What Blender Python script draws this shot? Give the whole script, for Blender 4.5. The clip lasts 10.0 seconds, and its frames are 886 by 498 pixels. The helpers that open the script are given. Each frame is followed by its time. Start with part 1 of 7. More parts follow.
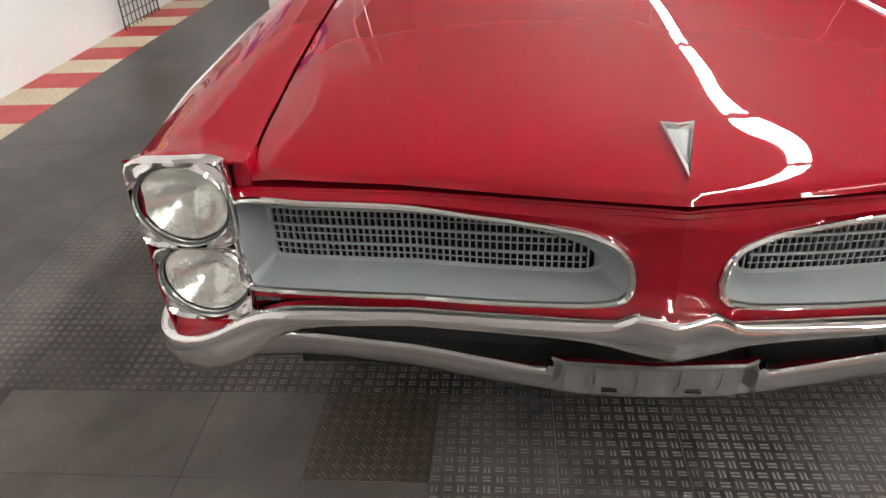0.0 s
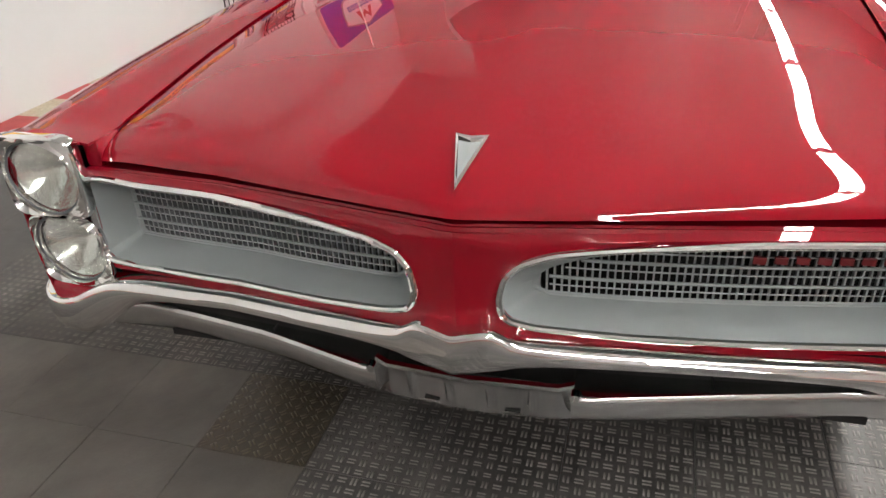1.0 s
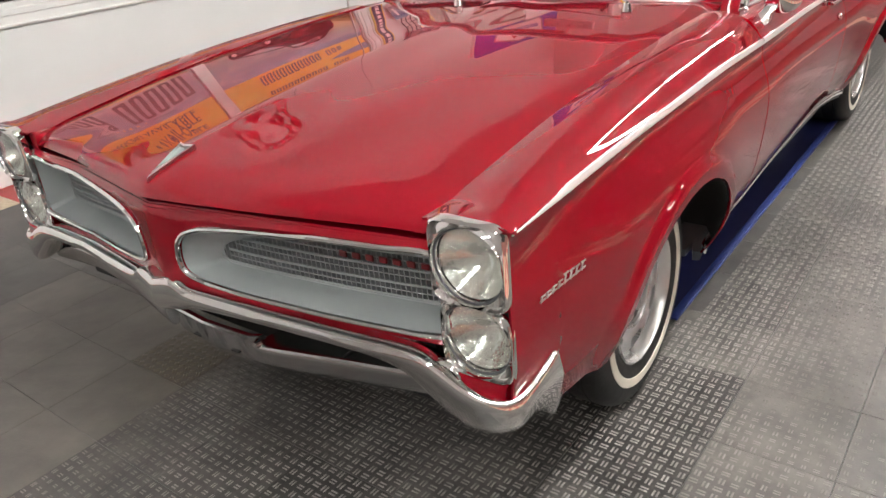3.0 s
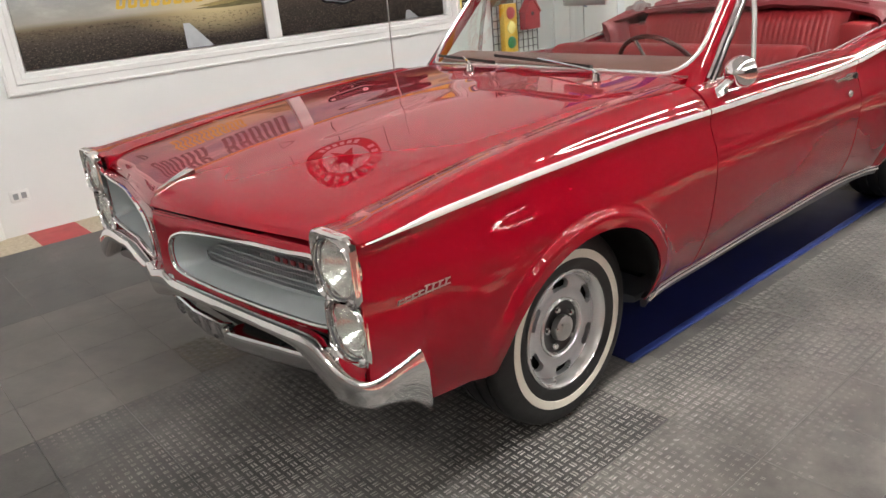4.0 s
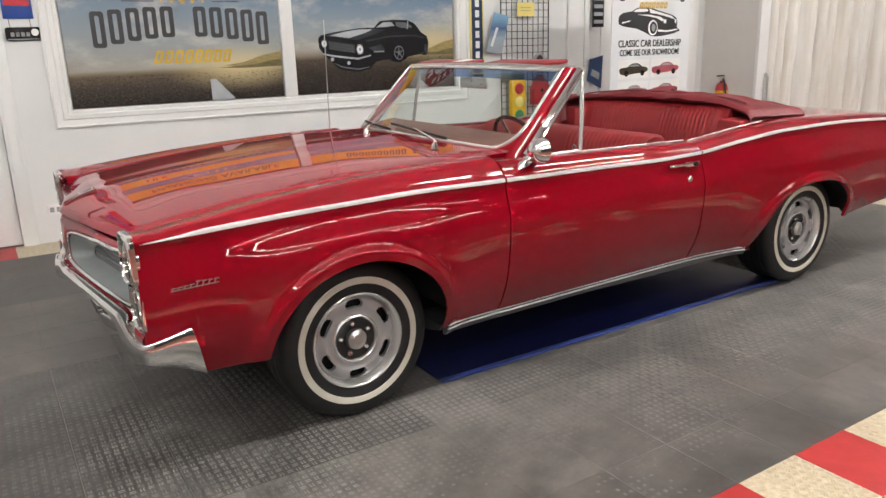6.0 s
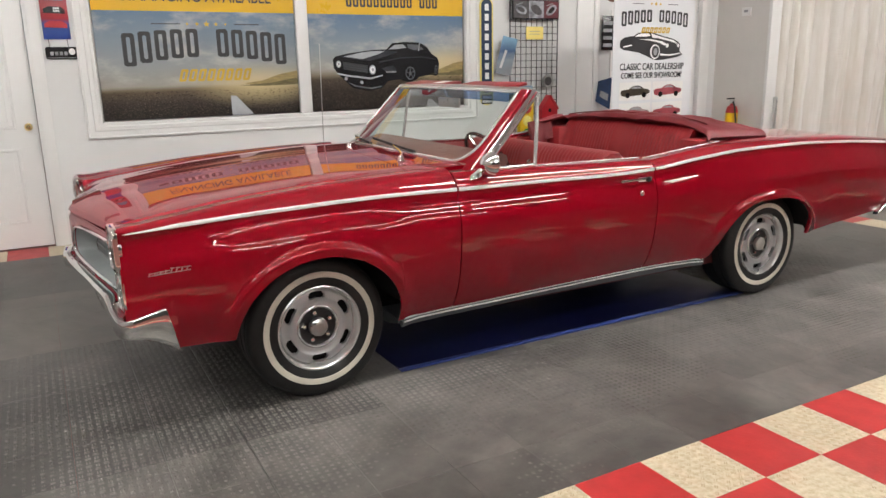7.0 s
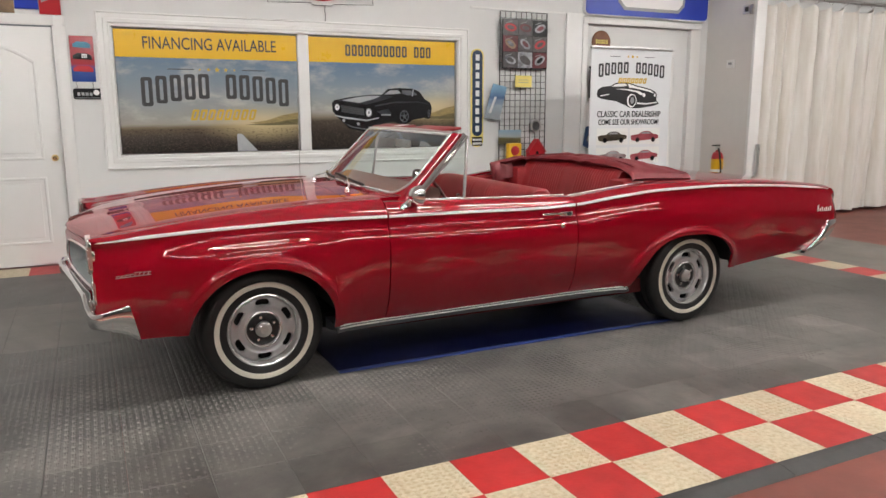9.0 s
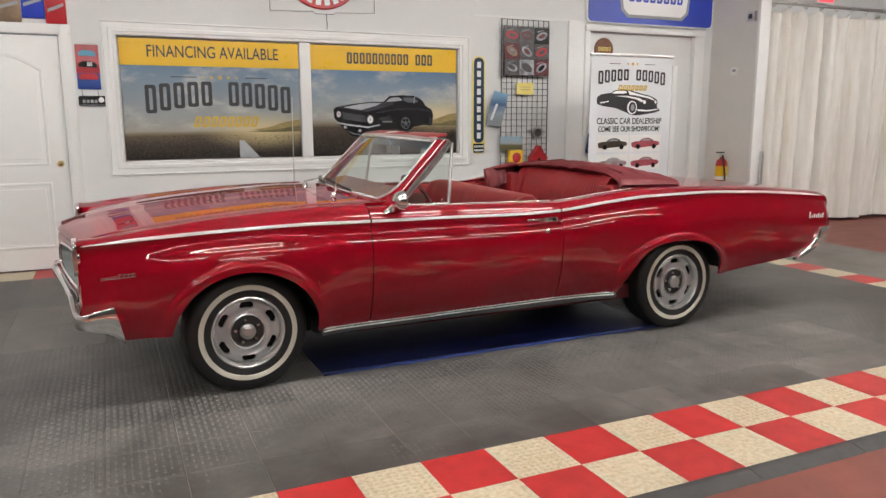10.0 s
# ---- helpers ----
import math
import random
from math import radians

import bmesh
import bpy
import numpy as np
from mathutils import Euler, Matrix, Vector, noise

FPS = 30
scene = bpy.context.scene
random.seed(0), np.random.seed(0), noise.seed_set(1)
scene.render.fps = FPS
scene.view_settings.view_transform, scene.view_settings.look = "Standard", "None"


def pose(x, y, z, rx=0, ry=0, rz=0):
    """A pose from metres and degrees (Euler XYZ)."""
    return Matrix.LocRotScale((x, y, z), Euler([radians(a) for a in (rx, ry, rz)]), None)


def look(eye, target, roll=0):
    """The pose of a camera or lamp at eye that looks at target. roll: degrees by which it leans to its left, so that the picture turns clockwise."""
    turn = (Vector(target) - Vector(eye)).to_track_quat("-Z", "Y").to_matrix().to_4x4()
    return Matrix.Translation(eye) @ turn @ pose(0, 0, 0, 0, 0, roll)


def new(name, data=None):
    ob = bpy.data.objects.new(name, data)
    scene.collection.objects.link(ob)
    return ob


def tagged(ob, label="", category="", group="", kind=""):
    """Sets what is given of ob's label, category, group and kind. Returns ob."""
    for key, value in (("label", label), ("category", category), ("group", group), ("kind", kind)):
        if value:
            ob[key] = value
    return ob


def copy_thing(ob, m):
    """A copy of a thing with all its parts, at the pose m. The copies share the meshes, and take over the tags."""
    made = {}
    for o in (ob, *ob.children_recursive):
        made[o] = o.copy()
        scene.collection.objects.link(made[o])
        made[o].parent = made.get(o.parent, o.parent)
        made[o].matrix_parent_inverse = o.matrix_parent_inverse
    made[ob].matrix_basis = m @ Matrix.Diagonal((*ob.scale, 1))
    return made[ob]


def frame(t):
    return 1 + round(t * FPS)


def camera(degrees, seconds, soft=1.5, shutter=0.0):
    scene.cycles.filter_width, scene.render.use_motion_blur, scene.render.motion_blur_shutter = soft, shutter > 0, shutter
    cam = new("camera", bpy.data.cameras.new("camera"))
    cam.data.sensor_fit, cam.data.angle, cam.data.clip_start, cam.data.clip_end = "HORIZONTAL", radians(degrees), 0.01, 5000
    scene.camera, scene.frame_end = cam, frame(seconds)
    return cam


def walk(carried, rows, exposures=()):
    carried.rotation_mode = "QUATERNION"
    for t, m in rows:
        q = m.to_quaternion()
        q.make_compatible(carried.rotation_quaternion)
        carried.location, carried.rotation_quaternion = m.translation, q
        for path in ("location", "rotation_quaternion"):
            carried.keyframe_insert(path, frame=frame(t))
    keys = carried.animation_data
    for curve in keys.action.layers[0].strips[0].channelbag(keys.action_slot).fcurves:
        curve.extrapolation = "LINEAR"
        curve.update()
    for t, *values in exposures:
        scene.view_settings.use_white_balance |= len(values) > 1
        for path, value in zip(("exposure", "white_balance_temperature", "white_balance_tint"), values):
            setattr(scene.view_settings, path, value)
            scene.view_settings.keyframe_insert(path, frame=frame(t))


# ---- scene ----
cam = camera(62.1, 10.0)
PATH = [
    (0, (-1.934, 0.279, 1.371), (-0.222, 0.45, 0.351), -3.1),
    (0.5, (-1.954, 0.0, 1.364), (-0.255, 0.317, 0.357), -3.3),
    (1, (-1.868, -0.286, 1.358), (-0.214, 0.232, 0.361), -3.3),
    (1.5, (-1.861, -0.578, 1.382), (-0.248, 0.06, 0.387), -4.0),
    (2, (-1.861, -0.874, 1.394), (-0.297, -0.105, 0.413), -4.5),
    (2.5, (-1.796, -1.194, 1.395), (-0.307, -0.242, 0.458), -5.3),
    (4, (-1.591, -2.209, 1.405), (-0.408, -0.754, 0.708), -5.4),
    (4.5, (-1.519, -2.505, 1.403), (-0.392, -0.963, 0.808), -4.1),
    (5, (-1.368, -2.809, 1.406), (-0.283, -1.217, 0.868), -3.1),
    (5.5, (-1.243, -3.07, 1.417), (-0.185, -1.459, 0.882), -2.3),
    (7, (-0.993, -3.824, 1.432), (-0.065, -2.117, 0.959), -1.2),
    (7.5, (-0.943, -4.076, 1.435), (-0.036, -2.346, 1.006), -1.0),
    (8, (-0.816, -4.292, 1.437), (0.059, -2.538, 1.042), -0.4),
    (8.5, (-0.76, -4.448, 1.444), (0.1, -2.682, 1.066), -0.3),
    (9, (-0.76, -4.593, 1.447), (0.09, -2.819, 1.082), -0.2),
    (9.5, (-0.693, -4.686, 1.448), (0.135, -2.9, 1.094), -0.2),
    (10, (-0.609, -4.723, 1.443), (0.2, -2.927, 1.097), -0.2),
]
EXPOSURES = [(0, 0.34), (1, 0.19), (2.5, 0.11), (4.5, -0.08), (5.5, -0.11), (7.5, -0.32), (10, -0.39)]
walk(cam, [(t, look(eye, target, roll)) for t, eye, target, roll in PATH], EXPOSURES)

# ---------------------------------------------------------------- world and lights
world = bpy.data.worlds.new("world")
scene.world = world
world.use_nodes = True
wb = world.node_tree.nodes["Background"]
wb.inputs[0].default_value = (0.9, 0.95, 1.0, 1)
wb.inputs[1].default_value = 0.25
scene.view_settings.exposure = 0.0
TUBE_POWER = 104.0


# ---------------------------------------------------------------- materials
def mat(name, color, rough=0.5, metal=0.0, coat=0.0, var=0.0, scale=8.0, bump=0.0, bscale=60.0, spec=0.5, color2=None, piece=0.0, stretch=(1, 1, 1), sheen=0.0, stain=0.0):
    """Procedural surface: base colour with two scales of variation, grain in roughness, fine relief."""
    m = bpy.data.materials.new(name)
    m.use_nodes = True
    nt = m.node_tree
    b = nt.nodes["Principled BSDF"]
    b.inputs["Metallic"].default_value = metal
    b.inputs["Roughness"].default_value = rough
    b.inputs["Coat Weight"].default_value = coat
    b.inputs["Coat Roughness"].default_value = 0.008
    b.inputs["Specular IOR Level"].default_value = spec
    b.inputs["Sheen Weight"].default_value = sheen
    c1 = (*color, 1)
    b.inputs["Base Color"].default_value = c1
    if var > 0 or bump > 0 or piece > 0:
        tc = nt.nodes.new("ShaderNodeTexCoord")
        mp = nt.nodes.new("ShaderNodeMapping")
        mp.inputs["Scale"].default_value = stretch
        nt.links.new(tc.outputs["Object"], mp.inputs["Vector"])
    if stain > 0:
        geo = nt.nodes.new("ShaderNodeNewGeometry")
        nt.links.new(geo.outputs["Position"], mp.inputs["Vector"])
    if var > 0 or piece > 0:
        big = nt.nodes.new("ShaderNodeTexNoise")
        big.inputs["Scale"].default_value = scale
        big.inputs["Detail"].default_value = 6
        big.inputs["Roughness"].default_value = 0.62
        nt.links.new(mp.outputs[0], big.inputs["Vector"])
        ramp = nt.nodes.new("ShaderNodeMapRange")
        ramp.inputs[1].default_value, ramp.inputs[2].default_value = 0.3, 0.7
        nt.links.new(big.outputs[0], ramp.inputs[0])
        mix = nt.nodes.new("ShaderNodeMix")
        mix.data_type = "RGBA"
        c2 = color2 if color2 else tuple(max(0.0, c * (1 - var)) for c in color)
        mix.inputs[6].default_value = c1
        mix.inputs[7].default_value = (*c2, 1)
        nt.links.new(ramp.outputs[0], mix.inputs[0])
        out = mix.outputs[2]
        if piece > 0:
            info = nt.nodes.new("ShaderNodeObjectInfo")
            pr = nt.nodes.new("ShaderNodeMapRange")
            pr.inputs[3].default_value, pr.inputs[4].default_value = 1 - piece, 1 + piece
            nt.links.new(info.outputs["Random"], pr.inputs[0])
            hsv = nt.nodes.new("ShaderNodeHueSaturation")
            nt.links.new(pr.outputs[0], hsv.inputs["Value"])
            nt.links.new(out, hsv.inputs["Color"])
            out = hsv.outputs[0]
        if stain > 0:
            wide = nt.nodes.new("ShaderNodeTexNoise")
            wide.inputs["Scale"].default_value = 0.75
            wide.inputs["Detail"].default_value = 9
            wide.inputs["Roughness"].default_value = 0.7
            wide.inputs["Distortion"].default_value = 0.6
            nt.links.new(mp.outputs[0], wide.inputs["Vector"])
            sr = nt.nodes.new("ShaderNodeMapRange")
            sr.inputs[1].default_value, sr.inputs[2].default_value = 0.32, 0.68
            sr.inputs[3].default_value, sr.inputs[4].default_value = 1 - stain, 1 + stain
            nt.links.new(wide.outputs[0], sr.inputs[0])
            worn = nt.nodes.new("ShaderNodeHueSaturation")
            nt.links.new(sr.outputs[0], worn.inputs["Value"])
            nt.links.new(out, worn.inputs["Color"])
            out = worn.outputs[0]
        nt.links.new(out, b.inputs["Base Color"])
        rr = nt.nodes.new("ShaderNodeMapRange")
        rr.inputs[3].default_value, rr.inputs[4].default_value = max(0.02, rough * 0.85), min(1, rough * 1.2)
        nt.links.new(big.outputs[0], rr.inputs[0])
        nt.links.new(rr.outputs[0], b.inputs["Roughness"])
    if bump > 0:
        fine = nt.nodes.new("ShaderNodeTexNoise")
        fine.inputs["Scale"].default_value = bscale
        fine.inputs["Detail"].default_value = 4
        nt.links.new(mp.outputs[0], fine.inputs["Vector"])
        bn = nt.nodes.new("ShaderNodeBump")
        bn.inputs["Strength"].default_value = bump
        bn.inputs["Distance"].default_value = 0.004
        nt.links.new(fine.outputs[0], bn.inputs["Height"])
        nt.links.new(bn.outputs[0], b.inputs["Normal"])
    return m


def glow(name, color, power):
    m = bpy.data.materials.new(name)
    m.use_nodes = True
    b = m.node_tree.nodes["Principled BSDF"]
    b.inputs["Base Color"].default_value = (*color, 1)
    b.inputs["Emission Color"].default_value = (*color, 1)
    b.inputs["Emission Strength"].default_value = power
    return m


def pane(name, tint, gloss=0.1, rough=0.0):
    """Thin clear glass: lets light through, with a grazing reflection."""
    m = bpy.data.materials.new(name)
    m.use_nodes = True
    nt = m.node_tree
    out = nt.nodes["Material Output"]
    tr = nt.nodes.new("ShaderNodeBsdfTransparent")
    tr.inputs[0].default_value = (*tint, 1)
    gl = nt.nodes.new("ShaderNodeBsdfGlossy")
    gl.inputs["Roughness"].default_value = rough
    fr = nt.nodes.new("ShaderNodeLayerWeight")
    fr.inputs[0].default_value = 0.5
    pw = nt.nodes.new("ShaderNodeMath")
    pw.operation = "POWER"
    pw.inputs[1].default_value = 4.0
    nt.links.new(fr.outputs["Facing"], pw.inputs[0])
    ad = nt.nodes.new("ShaderNodeMath")
    ad.operation = "MULTIPLY_ADD"
    ad.inputs[1].default_value, ad.inputs[2].default_value = 0.7, 0.04 + gloss * 0.15
    nt.links.new(pw.outputs[0], ad.inputs[0])
    mx = nt.nodes.new("ShaderNodeMixShader")
    nt.links.new(ad.outputs[0], mx.inputs[0])
    nt.links.new(tr.outputs[0], mx.inputs[1])
    nt.links.new(gl.outputs[0], mx.inputs[2])
    nt.links.new(mx.outputs[0], out.inputs[0])
    return m


RED = mat("red_paint", (0.222, 0.0018, 0.0095), 0.6, coat=1.0, var=0.05, scale=3, color2=(0.212, 0.0016, 0.0088), spec=0.0)
RED.node_tree.nodes["Principled BSDF"].inputs["Coat IOR"].default_value = 1.53
RED.node_tree.nodes["Principled BSDF"].inputs["Coat Roughness"].default_value = 0.0
CHROME = mat("chrome", (0.86, 0.86, 0.85), 0.03, metal=1.0, var=0.04, scale=20)
SATIN = mat("brushed_steel", (0.62, 0.62, 0.61), 0.28, metal=1.0, var=0.1, scale=30)
ALU = mat("polished_alloy_trim", (0.84, 0.84, 0.83), 0.2, metal=0.72, var=0.05, scale=30)
BRIGHT = mat("bright_trim", (0.86, 0.85, 0.83), 0.3, metal=0.25, coat=0.6)
PANSTEEL = mat("dull_pressed_chrome", (0.66, 0.66, 0.66), 0.16, metal=1.0, var=0.12, scale=22)
GRILLE = mat("silver_grey_paint", (0.27, 0.297, 0.30), 0.42, var=0.08, scale=10, bump=0.05)
BLACK = mat("black_void", (0.006, 0.006, 0.006), 0.9)
DARK = mat("underbody_black", (0.008, 0.0075, 0.0075), 0.8, var=0.3, scale=10)
RIMSTEEL = mat("wheel_steel", (0.52, 0.53, 0.54), 0.34, metal=0.6, var=0.04, scale=30)
MESHGREY = mat("grille_mesh_grey", (0.34, 0.36, 0.37), 0.4, metal=0.3, var=0.15, scale=20)
FLUTE = pane("lens_flute", (0.98, 0.99, 0.98), 0.4, 0.15)
ROCKER = mat("grey_rocker_paint", (0.09, 0.095, 0.105), 0.35, var=0.2, scale=9)
RUBBER = mat("tyre_rubber", (0.013, 0.013, 0.013), 0.55, var=0.25, scale=25, bump=0.2, bscale=90)
WHITEWALL = mat("whitewall_rubber", (0.74, 0.70, 0.60), 0.6, var=0.1, scale=15)
VINYL = mat("red_vinyl", (0.25, 0.013, 0.017), 0.42, var=0.2, scale=9, bump=0.25, bscale=220)
BOOT = mat("maroon_canvas_vinyl", (0.165, 0.012, 0.018), 0.55, var=0.25, scale=6, bump=0.3, bscale=160)
DASH = mat("maroon_dash", (0.20, 0.085, 0.070), 0.5, var=0.2, scale=8, bump=0.2, bscale=150)
CARPET = mat("maroon_carpet", (0.10, 0.008, 0.01), 0.95, var=0.3, scale=40, bump=0.4, bscale=300)
REDLENS = mat("red_badge_enamel", (0.17, 0.010, 0.014), 0.35)
WALLPAINT = mat("white_wall_paint", (0.70, 0.705, 0.70), 0.55, var=0.05, scale=1.3, bump=0.06, bscale=120)
TRIMPAINT = mat("white_gloss_trim", (0.77, 0.77, 0.76), 0.35, var=0.03, scale=5)
GREYWALL = mat("warm_grey_wall", (0.70, 0.68, 0.65), 0.7, var=0.08, scale=2.0, bump=0.08, bscale=90)
CEIL = mat("grey_ceiling", (0.46, 0.455, 0.445), 0.85, var=0.04, scale=1.5)
BACKWALL = mat("grey_back_wall", (0.42, 0.41, 0.40), 0.75, var=0.1, scale=0.7)
DARKWALL = mat("dark_long_wall", (0.07, 0.068, 0.066), 0.75, var=0.15, scale=0.7)
CURTAIN = mat("dirty_white_vinyl_curtain", (0.80, 0.79, 0.765), 0.5, var=0.2, scale=1.7, color2=(0.62, 0.585, 0.52), stretch=(4, 4, 0.35), bump=0.25, bscale=14)
TILE = mat("dark_grey_floor_tile", (0.036, 0.0345, 0.034), 0.36, spec=0.33, var=0.35, scale=5.0, piece=0.2, stain=0.6, color2=(0.080, 0.074, 0.069), bump=0.15, bscale=140)
# Tread bars far paler than the tiles: their glints are put into the colour.
TREAD = mat("worn_tread_painted_glint", (0.27, 0.255, 0.24), 0.22, var=0.5, scale=1.7, stain=0.45, color2=(0.10, 0.094, 0.089))
TILEWORN = mat("scuffed_grey_floor_tile", (0.062, 0.059, 0.056), 0.37, spec=0.36, var=0.35, scale=5.0, piece=0.16, stain=0.5, color2=(0.130, 0.120, 0.110), bump=0.15, bscale=140)
TILEDUSTY = mat("dusty_smooth_floor_tile", (0.076, 0.070, 0.065), 0.40, spec=0.4, var=0.35, scale=4.0, piece=0.05, stain=0.5, color2=(0.128, 0.116, 0.104), bump=0.15, bscale=140)
TILEBROWN = mat("oil_stained_floor_tile", (0.036, 0.031, 0.026), 0.34, var=0.5, scale=9, color2=(0.062, 0.050, 0.034), bump=0.2, bscale=120)
TILERED = mat("red_floor_tile", (0.46, 0.022, 0.022), 0.42, var=0.22, scale=9, piece=0.05, stain=0.12, bump=0.2, bscale=60)
TILECREAM = mat("cream_floor_tile", (0.64, 0.57, 0.43), 0.42, var=0.3, scale=42, piece=0.08, stain=0.12, color2=(0.42, 0.34, 0.21), bump=0.5, bscale=45)
BROWNTREAD = mat("oily_brown_tread", (0.105, 0.088, 0.058), 0.3, var=0.5, scale=9, color2=(0.055, 0.046, 0.034))
CREAMTREAD = mat("dirty_cream_tread", (0.50, 0.42, 0.28), 0.4, var=0.5, scale=30, color2=(0.30, 0.23, 0.13))
EDGE = mat("black_rubber_edge", (0.03, 0.028, 0.027), 0.55, var=0.3, scale=12)
REDFLOOR = mat("red_brown_painted_concrete", (0.20, 0.045, 0.030), 0.5, var=0.4, scale=2.2, color2=(0.13, 0.036, 0.026), bump=0.2, bscale=30)
GREYFLOOR = mat("worn_grey_concrete", (0.17, 0.155, 0.14), 0.55, var=0.3, scale=2.0, bump=0.1, bscale=40)
# Lit and shaded copies of one blue paint, for the floor plate.
BLUELIT = mat("blue_steel_lit_edge", (0.03, 0.055, 0.24), 0.4, var=0.3, scale=8)
BLUE = mat("blue_painted_steel_shaded", (0.0032, 0.0055, 0.050), 0.45, var=0.25, scale=4)
BRASS = mat("polished_brass", (0.85, 0.66, 0.32), 0.2, metal=1.0)
WIRE = mat("black_wire", (0.012, 0.012, 0.012), 0.45)
TUBEMAT = glow("lamp_tube_glow", (1.0, 0.972, 0.93), TUBE_POWER)
STRIPMAT = glow("strip_tube_glow", (1.0, 0.97, 0.92), 72.0)
HOUSING = mat("white_lamp_housing", (0.75, 0.75, 0.74), 0.4)
GLASS = pane("windshield_glass", (0.86, 0.93, 0.90), 0.25)
LENS = pane("headlamp_lens", (0.93, 0.95, 0.94), 0.5, 0.12)
YELLOW = mat("poster_yellow", (0.76, 0.45, 0.008), 0.28, var=0.03, scale=4)
INK = mat("poster_dark_ink", (0.035, 0.035, 0.038), 0.3)
GOLD = mat("poster_gold_ink", (0.62, 0.40, 0.04), 0.3, var=0.2, scale=10)
PLWHITE = mat("print_white", (0.80, 0.80, 0.80), 0.4)
PLBLUE = mat("print_blue", (0.02, 0.05, 0.42), 0.3, var=0.06, scale=6)
PLRED = mat("print_red", (0.48, 0.02, 0.03), 0.3, var=0.1, scale=9)
PLGREY = mat("print_grey", (0.30, 0.31, 0.32), 0.4, var=0.15, scale=12)
PHCHROME = mat("photo_chrome", (0.50, 0.51, 0.55), 0.3, var=0.9, scale=11, color2=(0.03, 0.03, 0.04))
PHDARK = mat("photo_dark", (0.03, 0.028, 0.03), 0.3, var=0.6, scale=16, color2=(0.10, 0.09, 0.09))
PHWINE = mat("photo_wine", (0.16, 0.02, 0.03), 0.3, var=0.7, scale=12)
STRIPE = mat("print_pale_stripe", (0.42, 0.44, 0.47), 0.3, var=0.3, scale=7)
PLTAN = mat("print_tan", (0.35, 0.24, 0.15), 0.35, var=0.5, scale=7)
PLSKY = mat("print_teal", (0.08, 0.30, 0.45), 0.3, var=0.3, scale=9)
NOTE = mat("yellow_paper", (0.80, 0.66, 0.20), 0.7)


def gradient(name, z0, z1, stops, rough=0.25, noise_amt=0.08):
    """A print whose colour runs with height between z0 and z1 (metres in the object's space)."""
    m = bpy.data.materials.new(name)
    m.use_nodes = True
    nt = m.node_tree
    b = nt.nodes["Principled BSDF"]
    b.inputs["Roughness"].default_value = rough
    tc = nt.nodes.new("ShaderNodeTexCoord")
    sp = nt.nodes.new("ShaderNodeSeparateXYZ")
    nt.links.new(tc.outputs["Object"], sp.inputs[0])
    nz = nt.nodes.new("ShaderNodeTexNoise")
    nz.inputs["Scale"].default_value = 2.6
    nz.inputs["Detail"].default_value = 7
    mpn = nt.nodes.new("ShaderNodeMapping")
    mpn.inputs["Scale"].default_value = (0.8, 1, 3.0)
    nt.links.new(tc.outputs["Object"], mpn.inputs[0])
    nt.links.new(mpn.outputs[0], nz.inputs["Vector"])
    mr = nt.nodes.new("ShaderNodeMapRange")
    mr.inputs[1].default_value, mr.inputs[2].default_value = z0, z1
    nt.links.new(sp.outputs[2], mr.inputs[0])
    ma = nt.nodes.new("ShaderNodeMath")
    ma.operation = "MULTIPLY_ADD"
    ma.inputs[1].default_value, ma.inputs[2].default_value = noise_amt, -noise_amt / 2
    nt.links.new(nz.outputs[0], ma.inputs[0])
    ad = nt.nodes.new("ShaderNodeMath")
    ad.operation = "ADD"
    nt.links.new(mr.outputs[0], ad.inputs[0])
    nt.links.new(ma.outputs[0], ad.inputs[1])
    cr = nt.nodes.new("ShaderNodeValToRGB")
    els = cr.color_ramp.elements
    while len(els) < len(stops):
        els.new(0.5)
    for e, (p, c) in zip(els, stops):
        e.position, e.color = p, (*c, 1)
    nt.links.new(ad.outputs[0], cr.inputs[0])
    nt.links.new(cr.outputs[0], b.inputs["Base Color"])
    return m


